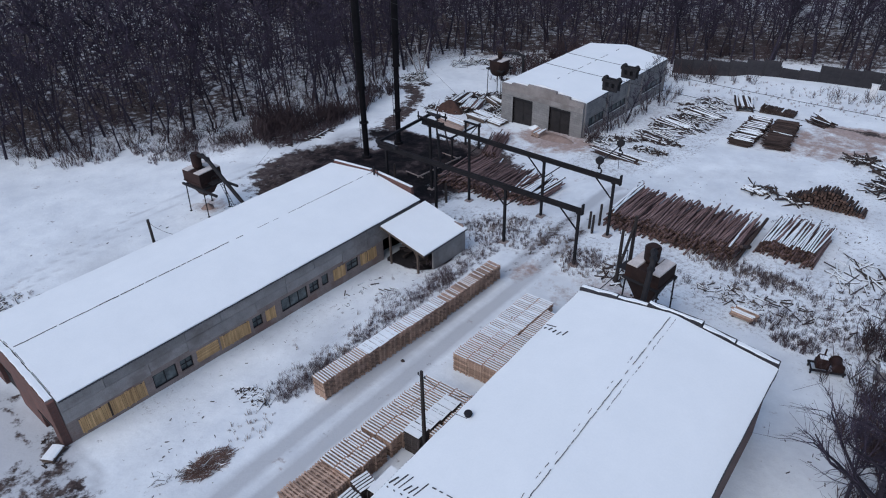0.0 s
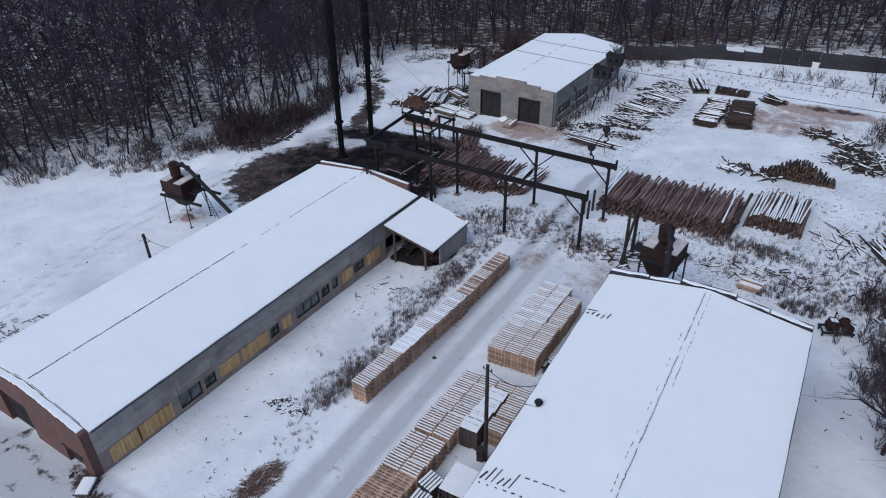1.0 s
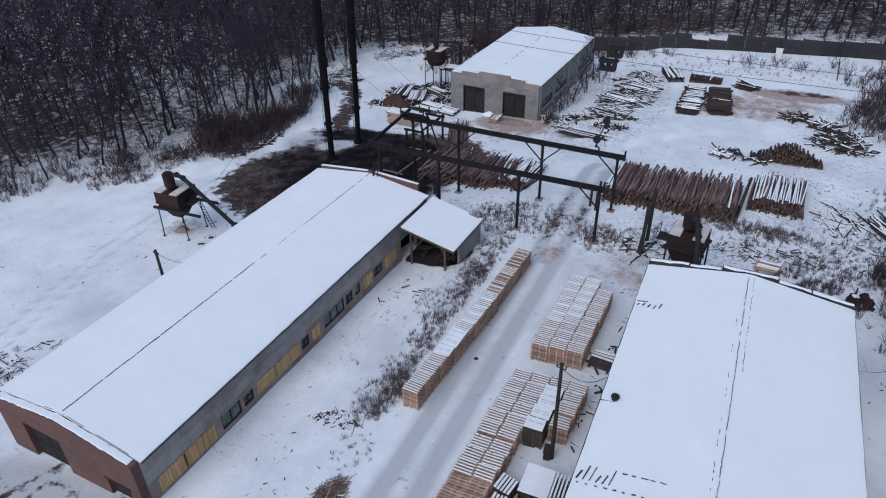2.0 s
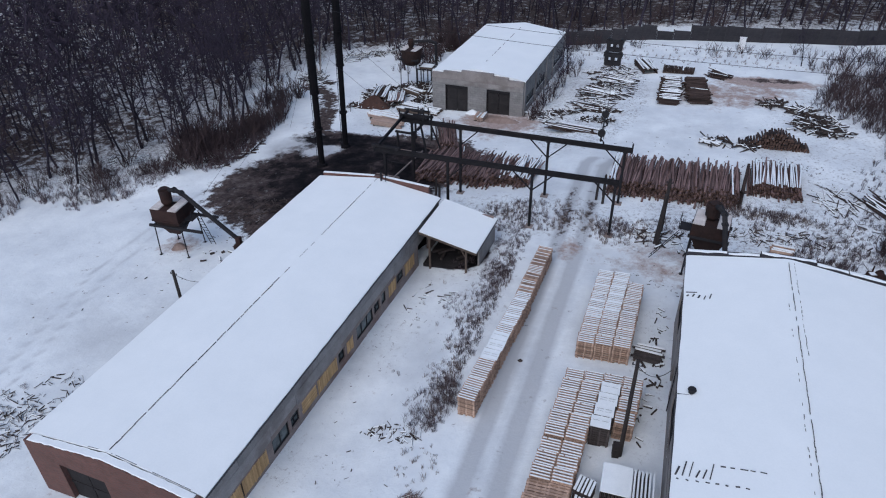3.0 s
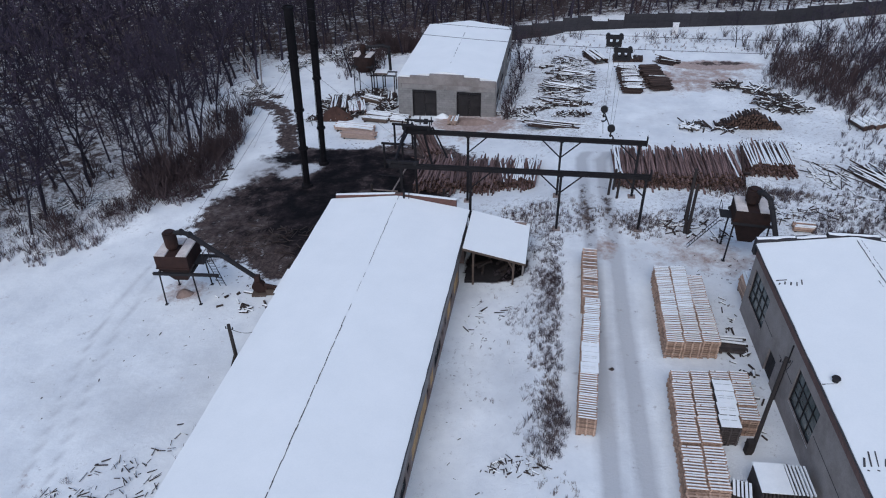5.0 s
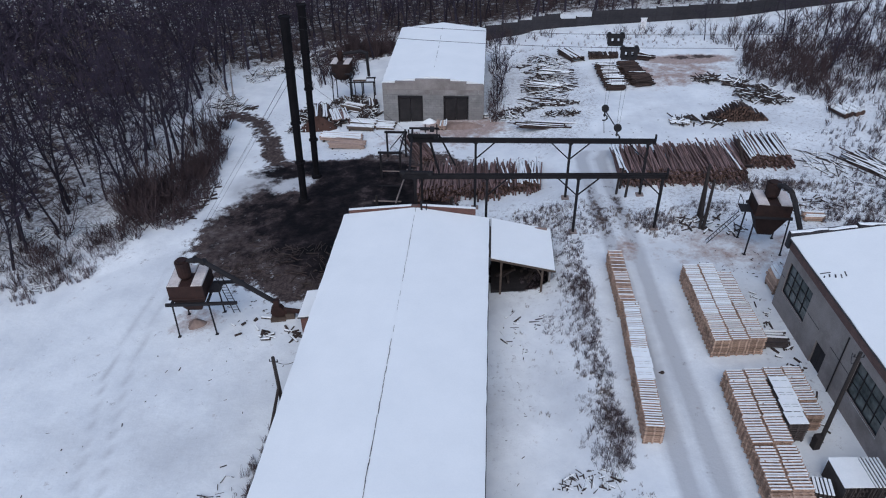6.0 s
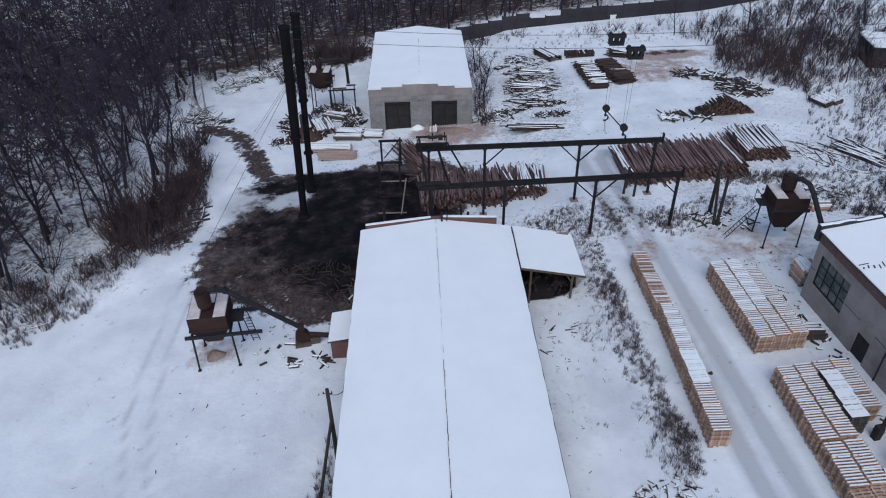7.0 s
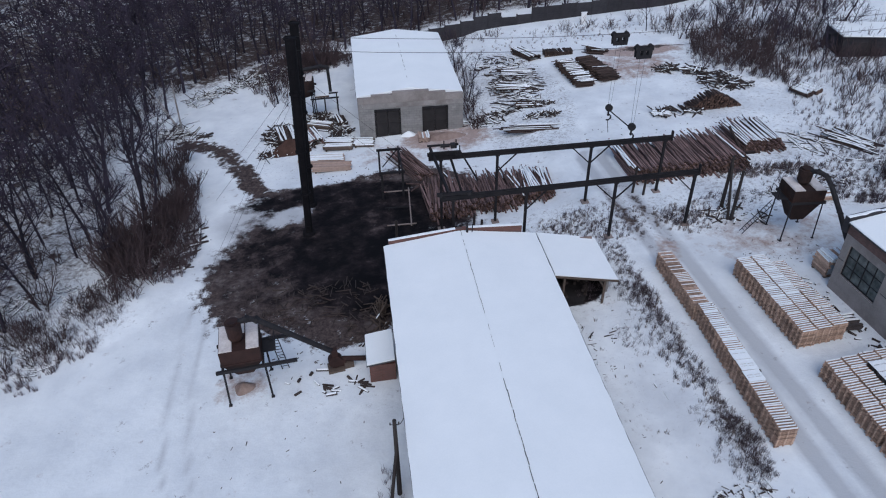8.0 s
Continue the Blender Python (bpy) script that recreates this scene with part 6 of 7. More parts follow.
def wire(b, a, c, sag, r=0.02, n=10):
    a, c = Vector(a), Vector(c)
    pts = [a.lerp(c, k / n) - Vector((0, 0, sag * 4 * (k / n) * (1 - k / n))) for k in range(n + 1)]
    sweep(b, pts, r, 4)


def utility_pole(x, y, top, strut, label, wires=(), r=0.13):
    g = float(gz(x, y))
    t = thing("utility_pole", pose(0, 0, 0), label, "pole", "poles")
    b = Mesher()
    b.tube((x, y, g - 0.4), (x, y, top), r * 1.2, r * 0.85, 10)
    shaft = part("shaft", b, M_POLE, t)
    if strut:
        b = Mesher()
        sx, sy, f = strut
        b.tube((x + sx, y + sy, float(gz(x + sx, y + sy)) - 0.3), (x, y, g + (top - g) * f), r * 0.9, r * 0.75, 8)
        part("strut", b, M_POLE, t)
    b = Mesher()
    for s in (-0.12, 0.12):
        b.beam((x, y, top - 0.35), (x + 2 * s, y, top - 0.35), 0.03)
        b.tube((x + 2 * s, y, top - 0.35), (x + 2 * s, y, top - 0.18), 0.045, 0.03, 8)
    part("insulator", b, M_STEEL, t)
    for e, sag in wires:
        b = Mesher()
        wire(b, (x, y, top - 0.3), e, sag)
        part("wire", b, M_CABLE, t)


utility_pole(-53.4, 20.8, 4.7, (-0.9, -2.6, 0.62), "dark leaning wooden pole with a strut beside the workshop", (((-52.6, 23.5, 2.3), 0.5),))
b_pole_x, b_pole_y = -20.6, 19.1
utility_pole(b_pole_x, b_pole_y, 8.3, None, "tall black wooden pole among the pallets", (((-18.75, 22.3, 5.3), 0.7),), 0.115)
mound("frozen_clod", -28.4, 25.3, 0.28, 0.2, 0.2, M_STICK, "dark frozen clod lying on the road", "clod", 6)
b = Mesher()
b.box(-0.2, -0.2, -0.3, 0.2, 0.2, 1.0)
b.box(-0.23, -0.23, 0.6, 0.23, 0.23, 0.66)
solo("pole_stub", b, M_POLE, on_ground(b_pole_x - 0.25, b_pole_y - 0.1, 0, 10), "dark concrete stub strapped to the pole foot", "pole stub")
utility_pole(-21.35, 43.3, 5.3, None, "dark post of a leaning pole pair by the road", (), 0.14)
utility_pole(-21.3, 45.3, 5.7, (-0.3, -2.0, 0.9), "dark pole with a raking strut by the road", (), 0.15)
for x, y, h in ((-27.15, 49.4, 1.9), (-27.9, 50.2, 1.7), (-27.4, 51.2, 2.2), (-44.0, 48.2, 1.9), (-43.4, 47.6, 1.5), (-51.3, 48.0, 2.4)):
    b = Mesher()
    b.tube((0, 0, -0.3), (0.05, 0, h), 0.13, 0.12, 8)
    b.tube((0.05, 0, h), (0.05, 0, h + 0.07), 0.12, 0.07, 8)
    solo("wooden_stake", b, M_POLE, on_ground(x, y), "short dark stake holding the logs", "stake", "log stakes")
for (x0, y0), (x1, y1), h in (((-15.0, 51.4), (-14.6, 57.8), 3.4), ((-14.9, 55.6), (-14.7, 51.9), 3.2)):
    b = Mesher()
    b.tube((x0, y0, float(gz(x0, y0)) - 0.2), (x1, y1, float(gz(x1, y1)) + h * 0.55), 0.19, 0.14, 8)
    solo("leaning_log", b, M_DARKBARK, pose(0, 0, 0), "thick dark log leaning at the end of the stack", "log", "leaning logs")


def fence():
    t = thing("fence", pose(0, 0, 0), "dark board fence along the far side of the yard", "fence")
    line = [(-44, 103.6), (-36, 105.4), (-29, 106.6), (-16, 107.6), (0, 109.2), (15, 114.5), (40, 124)]
    rng, k = random.Random(5), 0
    for (ax, ay), (bx, by) in zip(line[:-1], line[1:]):
        n = max(1, round(math.hypot(bx - ax, by - ay) / 2.6))
        turn = math.degrees(math.atan2(by - ay, bx - ax))
        for i in range(n):
            x, y = ax + (bx - ax) * i / n, ay + (by - ay) * i / n
            w = math.hypot(bx - ax, by - ay) / n
            dz, h = rng.uniform(-0.12, 0.12) - (0.75 if -30.5 < x < -24 else 0.0), 2.35
            m = pose(x, y, float(gz(x, y)) + dz, 0, 0, turn)
            b = Mesher()
            b.box(0.09, -0.05, -0.2, w - 0.09, 0.03, h)
            for q in range(3):
                b.box(0.12, -0.09, 0.3 + 0.7 * q, w - 0.12, -0.05, 0.42 + 0.7 * q)
            part("panel", b, M_FENCE, t, m=m)
            b = Mesher()
            b.box(-0.08, -0.1, -0.3, 0.08, 0.1, h + 0.15)
            part("post", b, M_FENCE, t, m=m)
            k += 1
    # a pale board closes a gap
    b = Mesher()
    b.box(-0.45, -0.12, -0.1, 0.45, -0.06, 1.8)
    b.box(-0.52, -0.16, 1.8, 0.52, 0.0, 1.92)
    solo("white_wicket", b, M_WHITE, on_ground(-16.1, 103.5, 0, 4), "small white wicket gate in the yard fence", "gate")


fence()


def far_shed():
    t = thing("far_shed", on_ground(17.5, 80.5, 0, -12), "low dark shed with a snowy roof at the wood edge", "shed")
    b = Mesher()
    b.box(-5, -3, -0.6, 5, 3, 2.6)
    part("wall", b, M_FENCE, t, "dark board wall")
    b = Mesher()
    b.prism([(-5.3, 2.6), (5.3, 2.6), (5.3, 2.7), (-5.3, 2.7)], -3.3, 3.3)
    part("roof", b, M_SLATE, t)
    b = Mesher()
    b.prism([(-5.25, 2.705), (5.25, 2.705), (5.2, 2.85), (-5.2, 2.85)], -3.25, 3.25)
    part("snow_layer", b, M_ROOFSNOW, t)
    b = Mesher()
    b.box(-3.6, -3.06, -0.3, -1.2, -3.0, 1.9)
    part("door", b, M_GATE, t)


far_shed()


def old_machine():
    """Rusting machine left in the snow by the hall."""
    t = thing("old_machine", on_ground(-5.1, 42.1, 0, 25), "rusty abandoned machine half under snow", "machine")
    b = Mesher()
    for y in (-0.45, 0.45):
        b.beam((-1.1, y, 0.3), (1.1, y, 0.3), 0.1, 0.14)
    for x in (-1.0, 0.0, 1.0):
        b.beam((x, -0.45, 0.3), (x, 0.45, 0.3), 0.09)
        b.beam((x, -0.4, -0.2), (x, -0.4, 0.25), 0.1)
        b.beam((x, 0.4, -0.2), (x, 0.4, 0.25), 0.1)
    part("chassis", b, M_STEEL, t)
    b = Mesher()
    b.box(-0.75, -0.34, 0.38, 0.05, 0.34, 0.85)
    b.prism([(-0.7, 0.855), (0.0, 0.855), (-0.12, 1.15), (-0.6, 1.2)], -0.3, 0.3)
    for k in range(5):
        b.box(-0.7 + 0.15 * k, -0.37, 0.45, -0.64 + 0.15 * k, -0.342, 0.8)
    part("body", b, M_RUST, t)
    b = Mesher()
    b.tube((0.55, -0.4, 0.7), (0.55, 0.4, 0.7), 0.34, 0.34, 16)
    drum = part("drum", b, M_RUST, t)
    for y in (-0.43, 0.43):
        b = Mesher()
        b.tube((0.55, y - 0.028, 0.7), (0.55, y + 0.028, 0.7), 0.42, 0.42, 16)
        part("rim", b, M_RUST, drum)
    b = Mesher()
    b.tube((-0.3, 0.15, 1.15), (-0.3, 0.15, 1.75), 0.06, 0.055, 8)
    part("stack", b, M_RUST, t)
    b = Mesher()
    b.prism([(-0.62, 1.2), (-0.12, 1.155), (-0.16, 1.2), (-0.58, 1.25)], -0.28, 0.1)
    part("snow_cap", b, M_CAPSNOW, t)


old_machine()


def tank(x, y, turn):
    b = Mesher()
    b.tube((-0.9, 0, 0.5), (0.9, 0, 0.5), 0.55, 0.55, 16)
    t = solo("old_tank", b, M_PANEL, on_ground(x, y, 0, turn), "grey tank half buried in snow", "tank")
    b = Mesher()
    b.prism([(-0.85, 0.8), (0.85, 0.8), (0.8, 1.12), (-0.8, 1.12)], -0.4, 0.4)
    part("snow_cap", b, M_CAPSNOW, t)


tank(-1.6, 43.6, 15)


def cellar_box(x, y, turn):
    t = thing("cellar_box", on_ground(x, y, 0, turn), "low timber box with a snowy lid by the gable", "box")
    b = Mesher()
    for k in range(4):
        b.box(-0.42, -0.6, -0.2 + 0.13 * k, 0.42, 0.6, -0.085 + 0.13 * k)
    for u in (-0.44, 0.44):
        b.box(u - 0.03, -0.5, -0.2, u + 0.03, -0.42, 0.36)
        b.box(u - 0.03, 0.42, -0.2, u + 0.03, 0.5, 0.36)
    part("body", b, M_OLDWOOD, t)
    b = Mesher()
    b.prism([(-0.43, 0.31), (0.43, 0.31), (0.38, 0.37), (0.05, 0.4), (-0.38, 0.36)], -0.6, 0.6)
    part("snow_cap", b, M_CAPSNOW, t)


cellar_box(-40.3, 5.5, 32)


# ---- loose timber, brush and grass ----
def sticks(name, zones, mat, label, category, seed, length=(0.6, 2.4), thick=(0.04, 0.14), tilt=8, height=0.35, capped=0.0, heading=None):
    """Scattered sticks and offcuts in elliptical zones (x, y, rx, ry, count)."""
    rng, b, caps = random.Random(seed), Mesher(), Mesher()
    for cx, cy, rx, ry, n in zones:
        for _ in range(n):
            r, a = math.sqrt(rng.random()), rng.uniform(0, 6.283)
            x, y = cx + rx * r * math.cos(a), cy + ry * r * math.sin(a)
            w, l = rng.uniform(*thick), rng.uniform(*length)
            h = w * rng.uniform(0.45, 0.9)
            m = pose(x, y, float(gz(x, y)) + rng.uniform(0, height) * (1 - r * 0.7), rng.gauss(0, tilt), rng.gauss(0, 10), rng.uniform(0, 360) if heading is None else heading + rng.gauss(0, 30))
            b.prism([(-w / 2, 0), (-w * 0.3, -w * 0.35), (w * 0.35, -w * 0.3), (w / 2, 0.1 * h), (w * 0.3, h), (-w * 0.35, h * 0.9)], -l / 2, l / 2, m)
            if rng.random() < capped:
                caps.prism([(-w * 0.49, h * 0.75), (w * 0.49, h * 0.75), (w * 0.3, h + 0.035), (-w * 0.25, h + 0.045)], -l * 0.47, l * 0.46, m)
    ob = solo(name, b, mat, pose(0, 0, 0), label, category, kind="stuff")
    if caps.v:
        part("snow_cap", caps, M_CAPSNOW, ob, kind="stuff")


sticks("debris", ((-60.8, 8.6, 3.8, 3.4, 380), (-58.6, 12.6, 2.8, 2.2, 60), (-56.3, 15.5, 1.6, 2.6, 16)), M_STICK, "dark offcuts scattered in the snow", "debris", 1, (0.15, 0.8), (0.025, 0.075), 10, 0.25, 0.25)
sticks("debris", ((-58.3, 40.4, 5.0, 3.0, 120), (-62.0, 41.0, 3.0, 3.0, 40), (-54.6, 36.2, 2.0, 2.4, 40)), M_STICK, "dark slabs strewn over the sooty ground", "debris", 2, (0.25, 1.3), (0.03, 0.11), 4, 0.18)
sticks("debris", ((-58.8, 39.6, 4.6, 2.2, 26),), M_DARKBARK, "brown slabs strewn over the sooty ground", "debris", 22, (0.4, 1.2), (0.03, 0.09), 4, 0.2, 0.0, 75)
sticks("debris", ((-56.4, 30.2, 1.6, 1.0, 16), (-58.5, 31.2, 2.4, 1.2, 7)), M_STICK, "few dark offcuts by the blower", "debris", 3, (0.3, 1.1), (0.1, 0.22), 8, 0.15, 0.4)
sticks("debris", ((-53.5, 36.8, 0.5, 3.0, 40),), M_OLDWOOD, "slabs leaning along the workshop wall", "debris", 4, (1.2, 2.4), (0.06, 0.14), 50, 0.8, 0.1)
sticks("debris", ((-13.0, 47.0, 3.0, 1.5, 64), (-9.6, 47.6, 2.6, 1.4, 40), (-4.0, 52, 4, 4, 40), (-3, 46, 5, 4, 28)), M_STICK, "dark branches and offcuts in the snow", "debris", 5, (0.2, 1.1), (0.03, 0.1), 8, 0.15, 0.2)
sticks("debris", ((-6.4, 56.0, 2.1, 2.6, 34),), M_STICK, "long loose poles under snow beside the logs", "debris", 34, (1.0, 3.4), (0.05, 0.1), 3, 0.2, 0.55, 24)
sticks("debris", ((-33.6, 75.0, 3.4, 2.6, 60), (-32.4, 81, 3.6, 4.4, 170), (-33.0, 89, 3.8, 4, 70)), M_STICK, "snowy boards lying east of the garage", "debris", 6, (0.4, 2.2), (0.04, 0.13), 5, 0.3, 0.4, 80)
sticks("debris", ((-31.6, 73.6, 2.6, 0.6, 150), (-33.2, 80.5, 3.2, 4.6, 150), (-33.0, 88.5, 3.4, 3.4, 70), (-36.6, 73.2, 2.0, 0.8, 80)), M_STICK, "dark splinters and short offcuts among the snowy boards", "debris", 35, (0.2, 1.0), (0.05, 0.15), 14, 0.35, 0.15)
sticks("debris", ((-38.8, 71.6, 2.8, 1.4, 80), (-31.6, 70.2, 2.2, 0.7, 70)), M_STICK, "tangled dark offcuts by the garage", "debris", 16, (0.4, 1.5), (0.06, 0.16), 20, 0.5, 0.55)
sticks("debris", ((-7.2, 74.4, 2.6, 3.0, 150), (-8.6, 78.2, 1.4, 1.0, 50), (-11.6, 80.0, 1.8, 0.7, 60), (-5.6, 72.4, 1.6, 1.2, 40), (-17.4, 66.6, 1.6, 1.2, 26), (-14.4, 66.2, 0.9, 0.7, 24)), M_STICK, "tangle of dark logs and branches under snow", "debris", 7, (0.6, 2.8), (0.06, 0.2), 14, 0.8, 0.26)
sticks("debris", ((-62.5, 74.0, 2.4, 3.0, 90), (-56.0, 73.0, 1.4, 2.0, 36), (-64.8, 69.6, 1.2, 1.2, 26)), M_STICK, "snowy slabs and branches west of the garage", "debris", 8, (0.5, 2.4), (0.05, 0.15), 16, 0.8, 0.4)
sticks("debris", ((-59.8, 77.5, 3.0, 3.0, 120), (-61.5, 71.0, 2.6, 1.6, 110), (-56.6, 75.0, 1.4, 3.0, 60), (-63.6, 75.0, 2.0, 3.2, 160), (-58.5, 78.6, 1.2, 2.0, 140), (-56.4, 73.2, 1.0, 1.4, 50)), M_STICK, "dark clutter of timber round the hopper", "debris", 28, (0.3, 1.8), (0.05, 0.16), 22, 0.7, 0.25)
sticks("debris", ((-31.0, 11.1, 0.85, 1.6, 620),), M_BRUSHWOOD, "heap of brown brushwood beside the road", "brush heap", 9, (0.3, 1.0), (0.012, 0.026), 12, 0.4, 0.06, -20)
sticks("debris", ((-31.6, 10.0, 0.7, 0.7, 40), (-32.3, 8.6, 0.6, 0.6, 14)), M_STICK, "dark twigs beside the brushwood", "brush heap", 29, (0.2, 0.7), (0.012, 0.03), 20, 0.3)
sticks("debris", ((-40.0, 5.3, 0.8, 0.7, 30), (-41.8, 5.8, 0.6, 0.3, 10)), M_STICK, "dark scrap round the timber box", "debris", 30, (0.12, 0.45), (0.03, 0.09), 10, 0.12)
sticks("debris", ((-34.6, 25.5, 1.2, 1.0, 6), (-34.0, 16.6, 1.8, 0.8, 60), (-38.6, 31.0, 0.7, 2.4, 14), (-36.4, 31.6, 0.7, 0.8, 6)), M_STICK, "few dark planks on the snow beside the workshop", "debris", 10, (0.2, 0.9), (0.03, 0.1), 6, 0.1, 0.4)
sticks("litter", ((-34.5, 37.5, 3.0, 3.0, 40), (-36.6, 44.8, 4.5, 2.4, 60), (-28.5, 45.5, 6, 2.4, 50), (-16, 45.8, 5, 2.4, 60), (-8, 50, 6, 3, 70), (-5, 60, 5, 4, 50), (-12, 62.5, 5, 2, 40), (-54.5, 62.5, 4, 2, 30), (-60, 33.5, 3.0, 1.6, 24), (-19.7, 38, 4, 2, 40), (-36.0, 22, 3.2, 13, 60), (-31.6, 9, 3.0, 4.0, 24), (-62, 24, 4, 8, 9), (-58.0, 24, 3, 7, 6), (-66, 20, 4, 8, 7), (-24, 64, 8, 4, 30), (-19, 60.5, 8, 2, 36), (-30, 78, 3, 12, 40), (-3.5, 36, 2, 5, 16)), M_STICK, "dark chips and twigs on the snow", "litter", 33, (0.06, 0.3), (0.02, 0.07), 8, 0.04)
sticks("debris", ((-21.5, 44.4, 2.2, 1.4, 40), (-19.6, 43.0, 2.0, 0.8, 14)), M_STICK, "dark scrap around the pole feet", "debris", 11, (0.3, 1.4), (0.05, 0.16), 18, 0.35, 0.35)
sticks("debris", ((-19.7, 27.0, 0.7, 7.5, 44),), M_STICK, "dark scrap along the hall wall", "debris", 12, (0.2, 0.8), (0.06, 0.16), 10, 0.08, 0.5)
sticks("debris", ((-81, 45.2, 5.0, 1.8, 170), (-76.5, 46.4, 2.5, 1.8, 70), (-85, 40, 4, 4, 90), (-80, 38.5, 2.6, 3.0, 60)), M_STICK, "felled branches under snow on the bank", "debris", 13, (0.6, 2.8), (0.03, 0.08), 16, 0.7, 0.8)
sticks("debris", ((-77.0, 79, 1.6, 2.6, 50), (-75.5, 77.5, 1.6, 1.0, 30), (-75.4, 90, 2, 3, 60), (-68.5, 95.5, 3.2, 2.8, 170), (-64.5, 97.5, 3, 3, 110), (-72.4, 92.6, 1.6, 1.2, 40)), M_STICK, "felled branches at the wood edge", "debris", 14, (0.6, 3.4), (0.04, 0.1), 18, 0.8, 0.45)
sticks("debris", ((-73.2, 77.2, 1.4, 0.5, 9), (-70.6, 52.6, 0.8, 2.6, 24), (-72.4, 48.0, 1.6, 1.4, 22)), M_STICK, "dark logs lying along the track edge", "debris", 41, (0.8, 2.6), (0.08, 0.2), 6, 0.2, 0.15, -35)
sticks("debris", ((-46.4, 58.2, 1.8, 1.2, 12),), M_BARK, "few loose logs beside the stack", "debris", 15, (2.0, 4.0), (0.12, 0.18), 5, 0.4, 0.1, 25)


def stems(name, zones, mat, label, category, seed, height, fan, thick=0.018, per=9, kind="stuff"):
    """Tufts of thin stems: zones are (x, y, rx, ry, tufts)."""
    rng = np.random.RandomState(seed)
    vs, fs = [], []
    for cx, cy, rx, ry, n in zones:
        for _ in range(n):
            r, a = math.sqrt(rng.rand()), rng.uniform(0, 6.283)
            x, y = cx + rx * r * math.cos(a), cy + ry * r * math.sin(a)
            g, hh = float(gz(x, y)) - 0.05, rng.uniform(*height)
            for _ in range(per):
                h, a1, f = hh * rng.uniform(0.5, 1.1), rng.uniform(0, 6.283), rng.uniform(0.1, 1.0) * fan
                p0 = (x + rng.uniform(-0.12, 0.12), y + rng.uniform(-0.12, 0.12), g)
                p1 = (p0[0] + 0.35 * f * h * math.cos(a1), p0[1] + 0.35 * f * h * math.sin(a1), g + 0.6 * h)
                p2 = (p0[0] + f * h * math.cos(a1), p0[1] + f * h * math.sin(a1), g + h)
                w, k = thick * rng.uniform(0.6, 1.4), len(vs)
                for p, s in ((p0, 1.0), (p1, 0.8)):
                    vs += [(p[0] + s * w, p[1], p[2]), (p[0] - 0.5 * s * w, p[1] + 0.87 * s * w, p[2]), (p[0] - 0.5 * s * w, p[1] - 0.87 * s * w, p[2])]
                vs.append(p2)
                fs += [(k + i, k + (i + 1) % 3, k + 3 + (i + 1) % 3, k + 3 + i) for i in range(3)] + [(k + 3 + i, k + 3 + (i + 1) % 3, k + 6) for i in range(3)]
    me = bpy.data.meshes.new(name)
    me.from_pydata(vs, [], fs)
    me.materials.append(mat)
    tagged(new(name, me), label, category, kind=kind)


stems("dry_grass", ((-33.0, 30, 1.2, 10.5, 150), (-32.4, 21, 0.9, 3.0, 60), (-33.5, 45.8, 6.5, 3.2, 170), (-35.5, 28, 2.6, 8, 20), (-24.5, 44.5, 3.6, 2.6, 120), (-14, 51.0, 5, 1.2, 170), (-31.5, 14.5, 1.4, 2.0, 26), (-8, 48, 8, 4, 130), (-20, 99, 20, 5, 260)),
      M_GRASS, "dry brown grass poking through the snow", "grass", 1, (0.2, 0.6), 0.5, 0.014, 8)
stems("dry_weeds", ((-33.3, 31.5, 1.4, 8.0, 60), (-32.8, 34.5, 0.9, 1.6, 34), (-33.2, 28, 0.9, 1.4, 24), (-32.8, 19.5, 1.3, 3.0, 50), (-34, 44.8, 5.0, 2.4, 60), (-25.0, 44.6, 2.0, 1.4, 46), (-13.5, 51.4, 3.5, 0.9, 70), (-6, 49, 8, 4, 110), (1, 57, 7, 8, 200), (-53.9, 18, 0.9, 5, 110), (-54.6, 16, 0.8, 3, 40), (-53.3, 11, 0.4, 4, 20), (-10.2, 44.9, 1.6, 0.8, 40), (-7.6, 43.8, 1.6, 0.9, 90)),
      M_WEED, "dark dry weeds and young shoots", "weeds", 2, (0.3, 1.0), 0.5, 0.011, 10)
stems("dry_weeds", ((-33.4, 37.5, 1.6, 3.2, 130), (-33.3, 35.2, 0.9, 1.5, 90), (-33.2, 32.2, 0.7, 1.0, 70), (-33.5, 33.4, 1.6, 2.6, 50), (-33.6, 29.0, 1.0, 1.4, 50), (-33.0, 25.6, 1.0, 1.2, 60), (-32.4, 20.8, 0.9, 1.2, 90), (-32.8, 18.2, 1.0, 1.0, 60), (-32.9, 19.4, 1.7, 2.6, 50), (-33.2, 22.6, 1.2, 1.0, 50), (-36.4, 36.8, 1.2, 1.4, 30), (-35.4, 30.4, 0.9, 1.8, 36), (-34.5, 45.5, 4.0, 3.0, 240), (-25.5, 45.0, 2.0, 1.5, 90), (-20, 46.8, 3.5, 1.4, 120), (-12, 50.6, 4.5, 1.0, 160), (-6.4, 46.5, 3.5, 1.6, 120), (-3, 48, 5, 5, 200), (-60.5, 9.5, 3.5, 3.5, 60), (-32.0, 19.8, 0.8, 2.8, 120), (-32.3, 25.5, 0.7, 3.0, 90), (-32.9, 30.5, 0.8, 3.0, 130), (-33.3, 35.6, 1.1, 2.8, 200), (-33.6, 41.0, 1.6, 2.2, 130)),
      M_WEED, "fine purple-brown weeds standing through the snow", "weeds", 12, (0.15, 0.65), 0.8, 0.007, 12)
